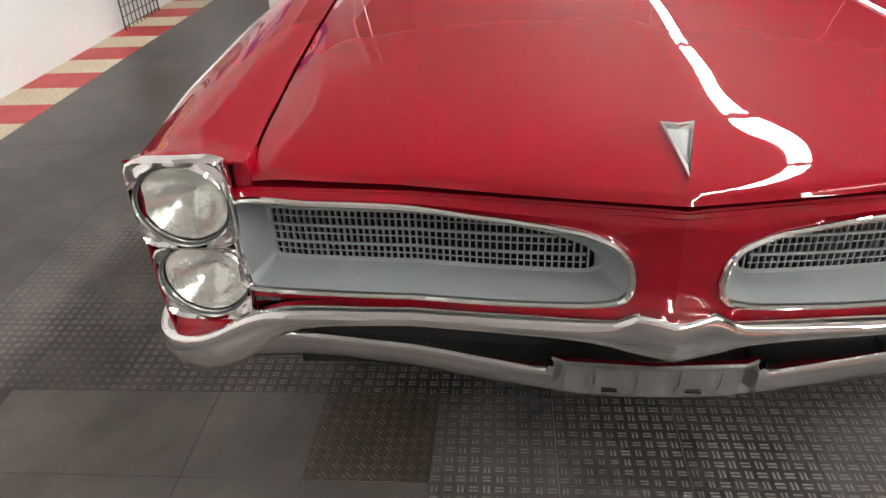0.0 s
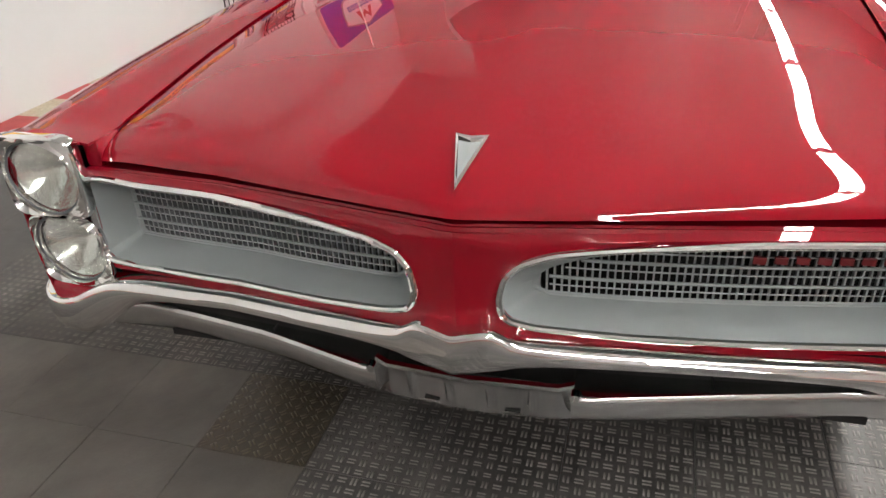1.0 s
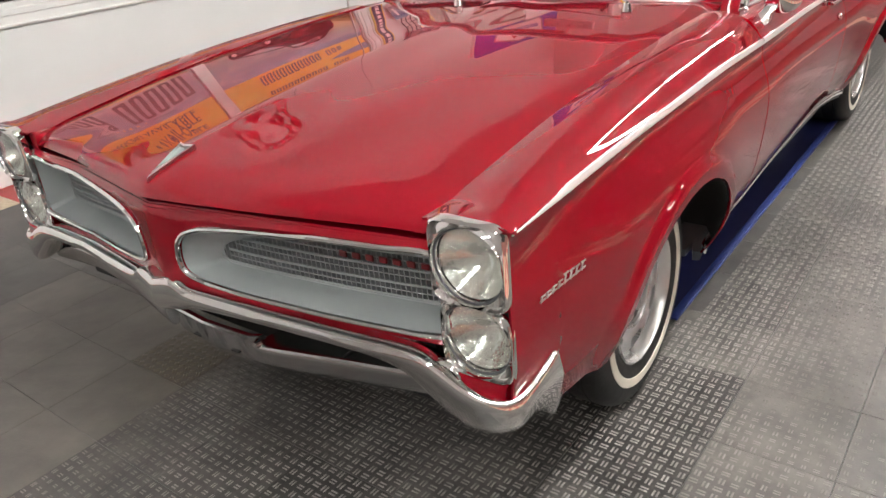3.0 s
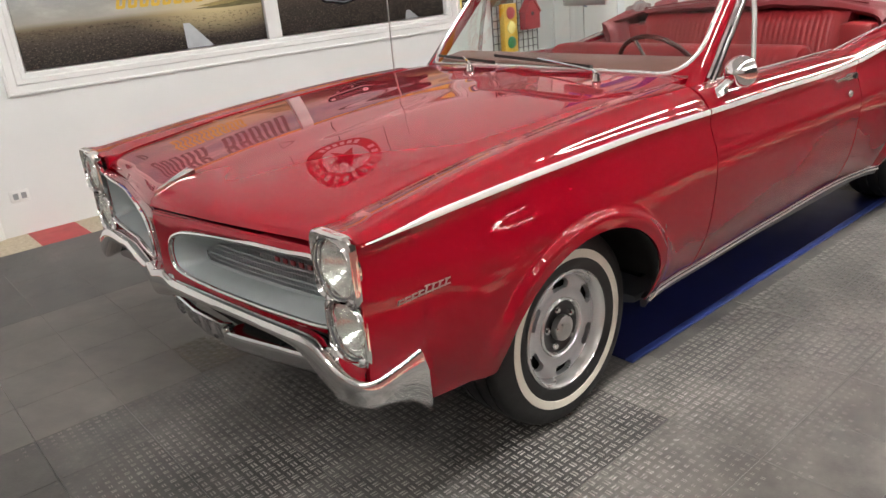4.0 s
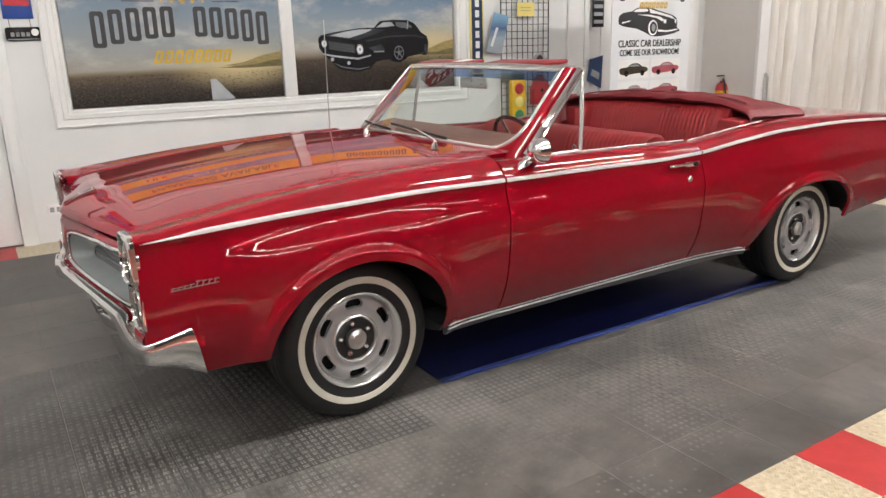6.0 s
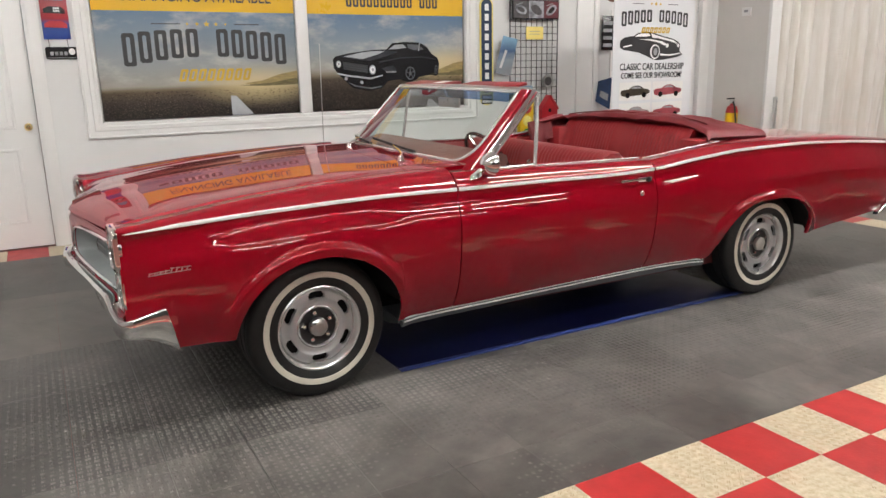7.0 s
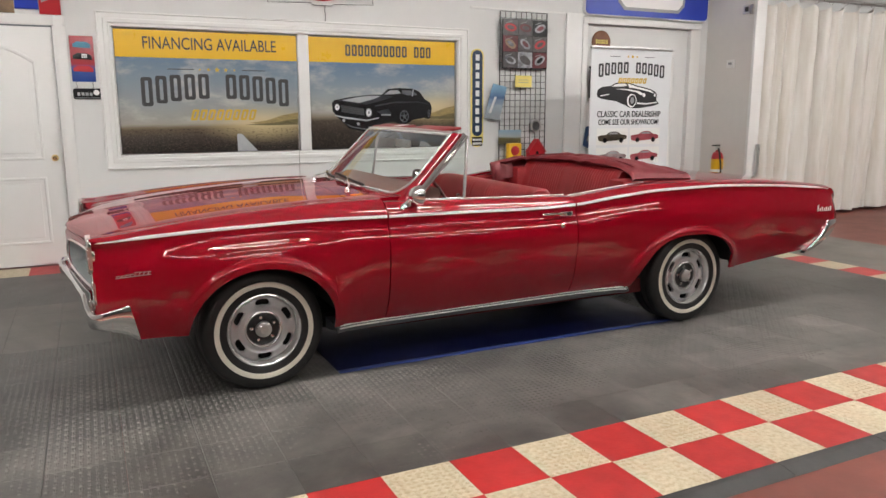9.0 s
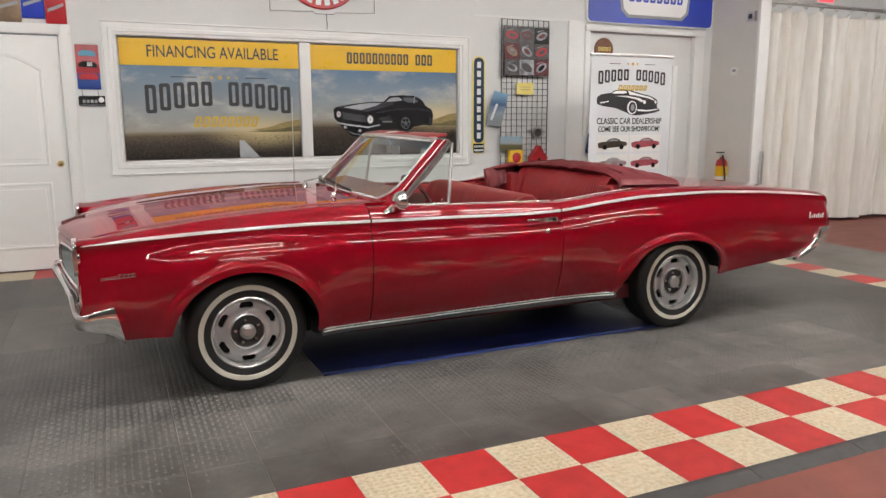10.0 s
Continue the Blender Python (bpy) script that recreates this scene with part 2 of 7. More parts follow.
def scenic(name, z0, z1, stops, sun, horizon, cloud=(0.54, 0.52, 0.49)):
    """A printed landscape: bands of colour by height, clouds above the horizon, a glow at sun, coarse grain on the road."""
    m = gradient(name, z0, z1, stops, 0.22, 0.05)
    nt = m.node_tree
    b = nt.nodes["Principled BSDF"]
    base = b.inputs["Base Color"].links[0].from_socket
    tc = nt.nodes.new("ShaderNodeTexCoord")

    def noise_at(scale, stretch, detail=6, rough=0.6):
        mp = nt.nodes.new("ShaderNodeMapping")
        mp.inputs["Scale"].default_value = stretch
        nt.links.new(tc.outputs["Object"], mp.inputs[0])
        nz = nt.nodes.new("ShaderNodeTexNoise")
        nz.inputs["Scale"].default_value, nz.inputs["Detail"].default_value, nz.inputs["Roughness"].default_value = scale, detail, rough
        nt.links.new(mp.outputs[0], nz.inputs["Vector"])
        return nz.outputs[0]

    def ranged(value, a, b_, c=0.0, d=1.0):
        r = nt.nodes.new("ShaderNodeMapRange")
        r.interpolation_type = "SMOOTHSTEP"
        for i, v in enumerate((a, b_, c, d)):
            r.inputs[i + 1].default_value = v
        nt.links.new(value, r.inputs[0])
        return r.outputs[0]

    def times(p, q):
        x = nt.nodes.new("ShaderNodeMath")
        x.operation = "MULTIPLY"
        nt.links.new(p, x.inputs[0])
        nt.links.new(q, x.inputs[1])
        return x.outputs[0]

    def mixed(fac, below, color):
        x = nt.nodes.new("ShaderNodeMix")
        x.data_type = "RGBA"
        x.inputs[7].default_value = (*color, 1)
        nt.links.new(fac, x.inputs[0])
        nt.links.new(below, x.inputs[6])
        return x.outputs[2]
    sp = nt.nodes.new("ShaderNodeSeparateXYZ")
    nt.links.new(tc.outputs["Object"], sp.inputs[0])
    sky = ranged(sp.outputs[2], horizon, horizon + 0.10)
    ground = ranged(sp.outputs[2], horizon - 0.01, horizon - 0.03)
    col = mixed(times(sky, ranged(noise_at(1.9, (1, 1, 2.2)), 0.46, 0.72, 0.0, 0.75)), base, cloud)
    mp = nt.nodes.new("ShaderNodeMapping")
    mp.inputs["Location"].default_value = (-sun[0] / 0.75, 0, -sun[1] / 0.24)
    mp.inputs["Scale"].default_value = (1 / 0.75, 0, 1 / 0.24)
    nt.links.new(tc.outputs["Object"], mp.inputs[0])
    ln = nt.nodes.new("ShaderNodeVectorMath")
    ln.operation = "LENGTH"
    nt.links.new(mp.outputs[0], ln.inputs[0])
    col = mixed(ranged(ln.outputs["Value"], 1.0, 0.0, 0.0, 0.75), col, (0.66, 0.54, 0.30))
    col = mixed(times(ground, ranged(noise_at(55, (1, 1, 2.5), 3, 0.7), 0.50, 0.74, 0.0, 0.6)), col, (0.20, 0.165, 0.125))
    col = mixed(times(ground, ranged(noise_at(34, (1, 1, 2.0), 3, 0.7), 0.52, 0.70, 0.0, 0.7)), col, (0.012, 0.010, 0.010))
    nt.links.new(col, b.inputs["Base Color"])
    return m


ROADPIC = scenic("poster_road_scene", 1.05, 1.99, [(0.0, (0.018, 0.015, 0.015)), (0.14, (0.041, 0.034, 0.030)), (0.25, (0.107, 0.082, 0.057)), (0.275, (0.180, 0.148, 0.098)), (0.31, (0.328, 0.312, 0.271)), (0.5, (0.303, 0.328, 0.336)), (0.8, (0.213, 0.271, 0.328)), (1.0, (0.131, 0.205, 0.295))], (0.95, 1.335), 1.315)
CARPIC = scenic("poster_car_scene", 1.05, 1.99, [(0.0, (0.016, 0.013, 0.012)), (0.22, (0.033, 0.026, 0.023)), (0.33, (0.074, 0.057, 0.041)), (0.37, (0.230, 0.197, 0.148)), (0.43, (0.344, 0.328, 0.295)), (0.62, (0.279, 0.320, 0.344)), (1.0, (0.115, 0.197, 0.312))], (3.0, 1.50), 1.40)


# ---------------------------------------------------------------- mesh helpers
def shade(me, smooth=True, angle=35):
    if smooth:
        me.polygons.foreach_set("use_smooth", [True] * len(me.polygons))
        me.set_sharp_from_angle(angle=radians(angle))


def raw(name, V, F, material, parent=None, label="", smooth=True, fix=True, angle=35):
    """One mesh object out of vertices and faces."""
    me = bpy.data.meshes.new(name)
    me.from_pydata([tuple(v) for v in V], [], F)
    if fix:
        bm = bmesh.new()
        bm.from_mesh(me)
        bmesh.ops.recalc_face_normals(bm, faces=bm.faces)
        bm.to_mesh(me)
        bm.free()
    shade(me, smooth, angle)
    me.materials.append(material)
    ob = new(name, me)
    if parent is not None:
        ob.parent = parent
    if label:
        tagged(ob, label)
    return ob


def part(name, bm, material, parent=None, label="", smooth=True, angle=35):
    me = bpy.data.meshes.new(name)
    bmesh.ops.recalc_face_normals(bm, faces=bm.faces)
    bm.to_mesh(me)
    bm.free()
    shade(me, smooth, angle)
    me.materials.append(material)
    ob = new(name, me)
    if parent is not None:
        ob.parent = parent
    if label:
        tagged(ob, label)
    return ob


def thing(name, label, category, at=(0, 0, 0), group="", kind=""):
    ob = new(name)
    ob.location = at
    ob.empty_display_size = 0.05
    return tagged(ob, label, category, group, kind)


def add_box(bm, x0, x1, y0, y1, z0, z1, bevel=0.0, m=None):
    r = bmesh.ops.create_cube(bm, size=1)
    vs = r["verts"]
    for v in vs:
        v.co = Vector(((x0 + x1) / 2 + v.co.x * (x1 - x0), (y0 + y1) / 2 + v.co.y * (y1 - y0), (z0 + z1) / 2 + v.co.z * (z1 - z0)))
    if bevel:
        es = list({e for v in vs for e in v.link_edges})
        r = bmesh.ops.bevel(bm, geom=es, offset=bevel, segments=2, affect="EDGES", profile=0.5)
        vs = list({v for f in r["faces"] for v in f.verts} | {v for v in vs if v.is_valid})
    if m is not None:
        bmesh.ops.transform(bm, matrix=m, verts=[v for v in vs if v.is_valid])
    return bm


def box(name, x0, x1, y0, y1, z0, z1, material, parent=None, label="", bevel=0.0, m=None):
    return part(name, add_box(bmesh.new(), x0, x1, y0, y1, z0, z1, bevel, m), material, parent, label, smooth=bevel > 0)


def loft(rings, closed=False, cap=False):
    """Faces between rings of equal length; closed: each ring is a loop; cap: fill the end loops."""
    n = len(rings[0])
    V = [p for r in rings for p in r]
    F = []
    for i in range(len(rings) - 1):
        for j in range(n if closed else n - 1):
            k = (j + 1) % n
            F.append((i * n + j, i * n + k, (i + 1) * n + k, (i + 1) * n + j))
    if cap:
        F.append(tuple(range(n)))
        F.append(tuple((len(rings) - 1) * n + j for j in range(n)))
    return V, F


def join(*vf):
    V, F = [], []
    for v, f in vf:
        o = len(V)
        V += list(v)
        F += [tuple(i + o for i in q) for q in f]
    return V, F


def pipe(points, r, n=10, closed=False):
    """A round bar along a line of points; r: one radius or one for each point."""
    pts = [Vector(p) for p in points]
    rings = []
    up = None
    for i, p in enumerate(pts):
        if closed:
            d = pts[(i + 1) % len(pts)] - pts[i - 1]
        else:
            d = pts[min(i + 1, len(pts) - 1)] - pts[max(i - 1, 0)]
        d.normalize()
        if up is None:
            up = Vector((0, 0, 1)) if abs(d.z) < 0.9 else Vector((1, 0, 0))
        a = d.cross(up).normalized()
        b = a.cross(d).normalized()
        up = b
        rr = r[i] if isinstance(r, (list, tuple)) else r
        rings.append([p + (a * math.cos(t) + b * math.sin(t)) * rr for t in (2 * math.pi * k / n for k in range(n))])
    if closed:
        rings.append(rings[0])
    return loft(rings, closed=True, cap=not closed)


def revolve(profile, n, centre, axis_y=True):
    """Turns (radius, along) pairs about a line parallel to y through centre."""
    cx, cy, cz = centre
    rings = []
    for k in range(n):
        t = 2 * math.pi * k / n
        rings.append([(cx + r * math.cos(t), cy + a, cz + r * math.sin(t)) for r, a in profile])
    rings.append(rings[0])
    return loft(rings)


def curve(points):
    """A smooth function through (x, value) pairs (monotone cubic)."""
    xs = np.array([p[0] for p in points], float)
    ys = np.array([p[1] for p in points], float)
    h = np.diff(xs)
    d = np.diff(ys) / h
    m = np.zeros(len(xs))
    m[0], m[-1] = d[0], d[-1]
    for i in range(1, len(xs) - 1):
        m[i] = 0 if d[i - 1] * d[i] <= 0 else 2 * d[i - 1] * d[i] / (d[i - 1] + d[i])

    def f(x):
        x = min(max(x, xs[0]), xs[-1])
        i = min(int(np.searchsorted(xs, x, side="right")) - 1, len(h) - 1)
        t = (x - xs[i]) / h[i]
        a, b = 2 * t ** 3 - 3 * t ** 2 + 1, t ** 3 - 2 * t ** 2 + t
        return float(a * ys[i] + b * h[i] * m[i] + (1 - a) * ys[i + 1] + (t ** 3 - t ** 2) * h[i] * m[i + 1])
    return f


def sheet(grid, inward, depth=0.02):
    """A panel from a grid of points, with its edges folded towards the point inward(p) gives."""
    V, F = loft(grid)
    rows, cols = len(grid), len(grid[0])
    ring = [(0, j) for j in range(cols)] + [(i, cols - 1) for i in range(1, rows)] + [(rows - 1, j) for j in range(cols - 2, -1, -1)] + [(i, 0) for i in range(rows - 2, 0, -1)]
    o = len(V)
    V = list(V)
    for i, j in ring:
        p = Vector(grid[i][j])
        a = Vector(grid[min(i + 1, rows - 1)][j]) - Vector(grid[max(i - 1, 0)][j])
        b = Vector(grid[i][min(j + 1, cols - 1)]) - Vector(grid[i][max(j - 1, 0)])
        nrm = a.cross(b)
        nrm = nrm.normalized() if nrm.length > 1e-12 else Vector((0, 0, -1))
        if nrm.dot(Vector(inward(p)) - p) < 0:
            nrm = -nrm
        V += [p, p + nrm * depth]
    k = len(ring)
    for i in range(k):
        a, b = o + 2 * i, o + 2 * ((i + 1) % k)
        F.append((a, b, b + 1, a + 1))
    return V, F


def lettering(name, body, size, at, material, parent, width=None, depth=0.0012, rz=0.0, squeeze=1.0, label=""):
    """Flat raised letters facing -y, centred at the given place."""
    cu = bpy.data.curves.new(name, "FONT")
    cu.body, cu.size, cu.align_x, cu.align_y, cu.extrude, cu.offset = body, size, "CENTER", "CENTER", depth, size * 0.006
    tmp = new(name + "_tmp", cu)
    bpy.context.view_layer.update()
    me = bpy.data.meshes.new_from_object(tmp)
    bpy.data.objects.remove(tmp)
    xs = [v.co.x for v in me.vertices]
    k = (width / (max(xs) - min(xs))) if width and xs else squeeze
    me.transform(Matrix.Diagonal((k, 1, 1, 1)))
    me.transform(pose(*at, 90, 0, rz))
    me.materials.clear()
    me.materials.append(material)
    ob = new(name, me)
    ob.parent = parent
    if label:
        tagged(ob, label)
    return ob


def plate(name, pts, y, material, parent=None, label="", t=0.0015):
    """A flat shape in the wall's plane: outline in (x, z), its face at y, looking to -y."""
    n = len(pts)
    V = [(x, y, z) for x, z in pts] + [(x, y + t, z) for x, z in pts]
    F = [tuple(range(n)), tuple(range(2 * n - 1, n - 1, -1))] + [(i, (i + 1) % n, n + (i + 1) % n, n + i) for i in range(n)]
    return raw(name, V, F, material, parent, label, smooth=False)


def rect(x0, x1, z0, z1):
    return [(x0, z0), (x1, z0), (x1, z1), (x0, z1)]


def rounded(x0, x1, z0, z1, r, n=5):
    out = []
    for cx, cz, a in ((x1 - r, z0 + r, -90), (x1 - r, z1 - r, 0), (x0 + r, z1 - r, 90), (x0 + r, z0 + r, 180)):
        for k in range(n + 1):
            t = radians(a + 90 * k / n)
            out.append((cx + r * math.cos(t), cz + r * math.sin(t)))
    return out


def disc(cx, cz, r, n=28):
    return [(cx + r * math.cos(2 * math.pi * k / n), cz + r * math.sin(2 * math.pi * k / n)) for k in range(n)]

# ---------------------------------------------------------------- the room
WY = 3.33          # face of the white wall
CEIL_Z = 5.6      # ceiling
LAMP_Z = 3.955     # hanging lamps
X0, X1, Y0 = -7.5, 14.0, -14.0


def solid(name, boxes, material, label, category="wall"):
    bm = bmesh.new()
    for b in boxes:
        add_box(bm, *b)
    return tagged(part(name, bm, material, smooth=False), label, category, kind="structure")


solid("wall_north", [
    (X0, -1.90, WY, WY + 0.14, 0, CEIL_Z), (-1.90, -0.965, WY, WY + 0.14, 2.262, CEIL_Z),
    (-0.965, -0.46, WY, WY + 0.14, 0, CEIL_Z), (-0.46, 3.22, WY, WY + 0.14, 0, 1.04), (-0.46, 3.22, WY, WY + 0.14, 2.262, CEIL_Z),
    (3.22, 5.06, WY, WY + 0.14, 0, CEIL_Z), (5.06, 6.84, WY, WY + 0.14, 2.55, CEIL_Z), (6.84, 7.10, WY, WY + 0.14, 0, CEIL_Z)],
    WALLPAINT, "white painted wall with window posters and a panelled door")
solid("wall_return", [(7.10, 7.24, 2.52, WY + 0.14, 0, CEIL_Z)], GREYWALL, "warm grey painted return wall beside the curtain")
solid("wall_alcove", [(7.24, X1, 3.6, 3.74, 0, CEIL_Z)], WALLPAINT, "white wall behind the hanging curtain")
solid("wall_east", [(X1, X1 + 0.15, Y0, 3.74, 0, CEIL_Z)], BACKWALL, "plain grey far end wall")
solid("wall_west", [(X0 - 0.15, X0, Y0, WY + 0.14, 0, CEIL_Z)], BACKWALL, "plain grey end wall")
solid("wall_south", [(X0, X1, Y0 - 0.15, Y0, 0, CEIL_Z)], DARKWALL, "plain grey long wall")
solid("ceiling", [(X0, X1, Y0, 3.74, CEIL_Z, CEIL_Z + 0.1)], CEIL, "grey showroom ceiling", "ceiling")
solid("ground", [(X0 - 30, X1 + 30, Y0 - 30, 34, -0.30, -0.016)], REDFLOOR, "red-brown painted concrete floor, worn and dull", "floor")
solid("concrete_strip", [(5.745, 7.05, Y0, 2.52, -0.016, -0.006)], GREYFLOOR, "worn grey painted floor lane behind the border tiles", "floor")
tagged(box("corner_trim", 7.075, 7.255, 2.475, 2.52, 0, 2.93, TRIMPAINT, bevel=0.006), "white vertical corner trim beside the curtain", "trim", kind="structure")
tagged(box("pilaster", 4.74, 4.98, WY - 0.03, WY, 0, 2.655, TRIMPAINT, bevel=0.004), "flat white pilaster on the wall", "trim", kind="structure")
tagged(box("wall_rail", 3.4, 7.0, WY - 0.012, WY, 2.645, 2.665, TRIMPAINT), "thin white rail line along the wall", "trim", kind="structure")


def moulding(name, x0, x1, z0, z1, width, parent, label):
    """A stepped picture-frame moulding round a rectangle (outer size given), on the wall."""
    prof = [(0, 0.0), (0, 0.022), (0.012, 0.026), (0.02, 0.016), (width * 0.45, 0.018), (width * 0.5, 0.028), (width * 0.72, 0.03), (width * 0.78, 0.02), (width - 0.008, 0.02), (width, 0.012), (width, 0.0)]
    rings = []
    for sx, sz, cx, cz in ((1, 1, x0, z0), (-1, 1, x1, z0), (-1, -1, x1, z1), (1, -1, x0, z1)):
        rings.append([(cx + sx * a, WY - d, cz + sz * a) for a, d in prof])
    rings.append(rings[0])
    V, F = loft(rings)
    return raw(name, V, F, TRIMPAINT, parent, label, smooth=False)


# window with two posters
win = thing("window_1", "wide white-framed window covered by two printed posters", "window", (0, 0, 0), kind="structure")
moulding("window_frame", -0.60, 3.37, 0.905, 2.405, 0.14, win, "stepped white wooden casing")
box("mullion", 1.333, 1.452, WY - 0.012, WY + 0.03, 1.045, 2.262, TRIMPAINT, win, bevel=0.004)
box("pane", -0.46, 1.333, WY + 0.05, WY + 0.056, 1.04, 2.262, PLWHITE, win)
box("pane", 1.452, 3.22, WY + 0.05, WY + 0.056, 1.04, 2.262, PLWHITE, win)
box("window_sill", -0.46, 3.22, WY - 0.01, WY + 0.05, 1.03, 1.045, TRIMPAINT, win)


def letter_bars(parent, x0, x1, z0, z1, count, y, material, arch=0.0, slant=0.0, skip=(), name="letter_block"):
    """Plain hollow blocks that stand for the letters of a trade name."""
    w = (x1 - x0) / count
    for i in range(count):
        if i in skip:
            continue
        c = x0 + w * (i + 0.5)
        u = (c - (x0 + x1) / 2) / ((x1 - x0) / 2)
        lift = arch * (1 - u * u)
        grow = arch * 0.9 * u * u
        a, b = c - w * 0.39, c + w * 0.39
        zb, zt = z0 + lift - grow, z1 + lift
        d = slant * (zt - zb)
        lean = lambda pts: [(x + d * (z - zb) / max(zt - zb, 1e-6), y, z) for x, z in pts]
        cut = min(w * 0.16, (zt - zb) * 0.12)
        o = lean(rounded(a, b, zb, zt, cut, 2))
        n = lean(rounded(a + w * 0.27, b - w * 0.27, zb + w * 0.25, zt - w * 0.25, cut * 0.5, 2)) if zt - zb > w * 0.5 else None
        if n is None:
            plate(name, [(p[0], p[2]) for p in o], y, material, parent, t=0.0012)
        else:
            raw(name, *loft([[(p[0], y + 0.0012, p[2]) for p in o], o, n, [(p[0], y + 0.0012, p[2]) for p in n]], closed=True), material, parent, smooth=False)


def wave(parent, x0, x1, z, h, y, material, n=8):
    """Plain slanted bars in place of script writing."""
    letter_bars(parent, x0, x1, z - h * 0.42, z + h * 0.36, n, y, material, slant=0.3, name="script_bar")


PY = WY + 0.018
p1 = tagged(raw("poster", *join(([(-0.45, PY, 1.052), (1.328, PY, 1.052), (1.328, PY, 2.25), (-0.45, PY, 2.25), (-0.45, PY + 0.004, 1.052), (1.328, PY + 0.004, 1.052), (1.328, PY + 0.004, 2.25), (-0.45, PY + 0.004, 2.25)], [(0, 1, 2, 3), (4, 7, 6, 5), (0, 4, 5, 1), (1, 5, 6, 2), (2, 6, 7, 3), (3, 7, 4, 0)])), ROADPIC, smooth=False),
            "glossy road-scene poster with yellow header and dark lettering", "poster", "window posters")
YF = PY - 0.002
plate("header_band", rect(-0.449, 1.327, 1.988, 2.249), YF, YELLOW, p1, "yellow header band")
lettering("header_text", "FINANCING AVAILABLE", 0.165, (0.455, YF - 0.002, 2.122), INK, p1, width=1.30)
letter_bars(p1, -0.25, 1.24, 1.545, 1.79, 11, YF, INK, arch=0.05, skip=(5,))
wave(p1, 0.20, 0.86, 1.435, 0.14, YF, GOLD)
for a, b in ((0.02, 0.27), (0.75, 0.98)):
    plate("rule", rect(a, b, 1.876, 1.884), YF, INK, p1)
for k, r in ((-2, 0.014), (-1, 0.02), (0, 0.03), (1, 0.02), (2, 0.014)):
    pts = [(0.50 + k * 0.085 + (r if i % 2 == 0 else r * 0.45) * math.sin(i * math.pi / 5), 1.88 + (r if i % 2 == 0 else r * 0.45) * math.cos(i * math.pi / 5)) for i in range(10)]
    plate("star", pts, YF, GOLD, p1)
plate("road_line", [(0.665, 1.054), (0.875, 1.054), (0.715, 1.235), (0.665, 1.235)], YF, STRIPE, p1, "pale road marking")
FIELD = mat("print_field", (0.36, 0.27, 0.10), 0.3, var=0.6, scale=12, color2=(0.20, 0.16, 0.07), stretch=(1, 1, 4))
OLIVE = mat("print_olive", (0.16, 0.13, 0.05), 0.3, var=0.5, scale=12, stretch=(1, 1, 4))
plate("hill", [(0.80, 1.345), (0.98, 1.37), (1.15, 1.425), (1.327, 1.455), (1.327, 1.345), (1.0, 1.325)], YF + 0.0006, FIELD, p1, "dull golden hillside")
plate("hill", [(0.75, 1.328), (1.05, 1.345), (1.327, 1.39), (1.327, 1.325), (1.0, 1.318)], YF, OLIVE, p1)

p2 = tagged(raw("poster", [(1.457, PY, 1.052), (3.205, PY, 1.052), (3.205, PY, 2.25), (1.457, PY, 2.25), (1.457, PY + 0.004, 1.052), (3.205, PY + 0.004, 1.052), (3.205, PY + 0.004, 2.25), (1.457, PY + 0.004, 2.25)],
                [(0, 1, 2, 3), (4, 7, 6, 5), (0, 4, 5, 1), (1, 5, 6, 2), (2, 6, 7, 3), (3, 7, 4, 0)], CARPIC, smooth=False),
            "glossy poster of a black coupe under a yellow header", "poster", "window posters")
plate("header_band", rect(1.458, 3.204, 1.988, 2.249), YF, YELLOW, p2, "yellow header band")
letter_bars(p2, 1.86, 2.90, 2.06, 2.18, 14, YF - 0.002, INK, skip=(10,))
plate("hill", [(2.70, 1.41), (2.92, 1.445), (3.08, 1.50), (3.204, 1.525), (3.204, 1.385), (2.9, 1.38)], YF + 0.0006, FIELD, p2, "dull golden field")
plate("hill", [(2.75, 1.40), (3.0, 1.405), (3.204, 1.44), (3.204, 1.375), (2.9, 1.375)], YF, OLIVE, p2)
# the printed coupe: plain flat shapes
CARBLK = mat("print_black", (0.012, 0.012, 0.014), 0.22)
CARSHINE = mat("print_shine", (0.13, 0.14, 0.155), 0.25, var=0.3, scale=8)
CARMID = mat("print_body_shine", (0.045, 0.047, 0.055), 0.22, var=0.5, scale=9)
plate("printed_coupe", [(1.70, 1.555), (1.705, 1.47), (1.76, 1.40), (1.83, 1.335), (1.90, 1.27), (2.08, 1.238), (2.22, 1.262), (2.30, 1.33), (2.44, 1.345), (2.48, 1.325), (2.56, 1.31), (2.63, 1.34), (2.66, 1.365), (2.80, 1.385), (2.86, 1.372), (2.89, 1.40), (2.905, 1.50), (2.885, 1.56), (2.815, 1.60), (2.77, 1.66), (2.735, 1.69), (2.665, 1.716), (2.50, 1.722), (2.36, 1.71), (2.288, 1.648), (2.14, 1.645), (1.875, 1.612), (1.73, 1.585)], YF, CARBLK, p2, "black coupe print")
plate("printed_hood", [(1.76, 1.578), (2.10, 1.535), (2.30, 1.585), (2.42, 1.625), (2.29, 1.642), (2.12, 1.638), (1.88, 1.607)], YF - 0.0015, CARMID, p2)
plate("printed_stripe", [(1.815, 1.582), (2.02, 1.555), (2.19, 1.60), (2.27, 1.632), (2.13, 1.634), (2.00, 1.618)], YF - 0.003, STRIPE, p2, "pale hood stripe")
plate("printed_glass", [(2.315, 1.648), (2.385, 1.695), (2.48, 1.698), (2.52, 1.665), (2.42, 1.652)], YF - 0.0015, STRIPE, p2)
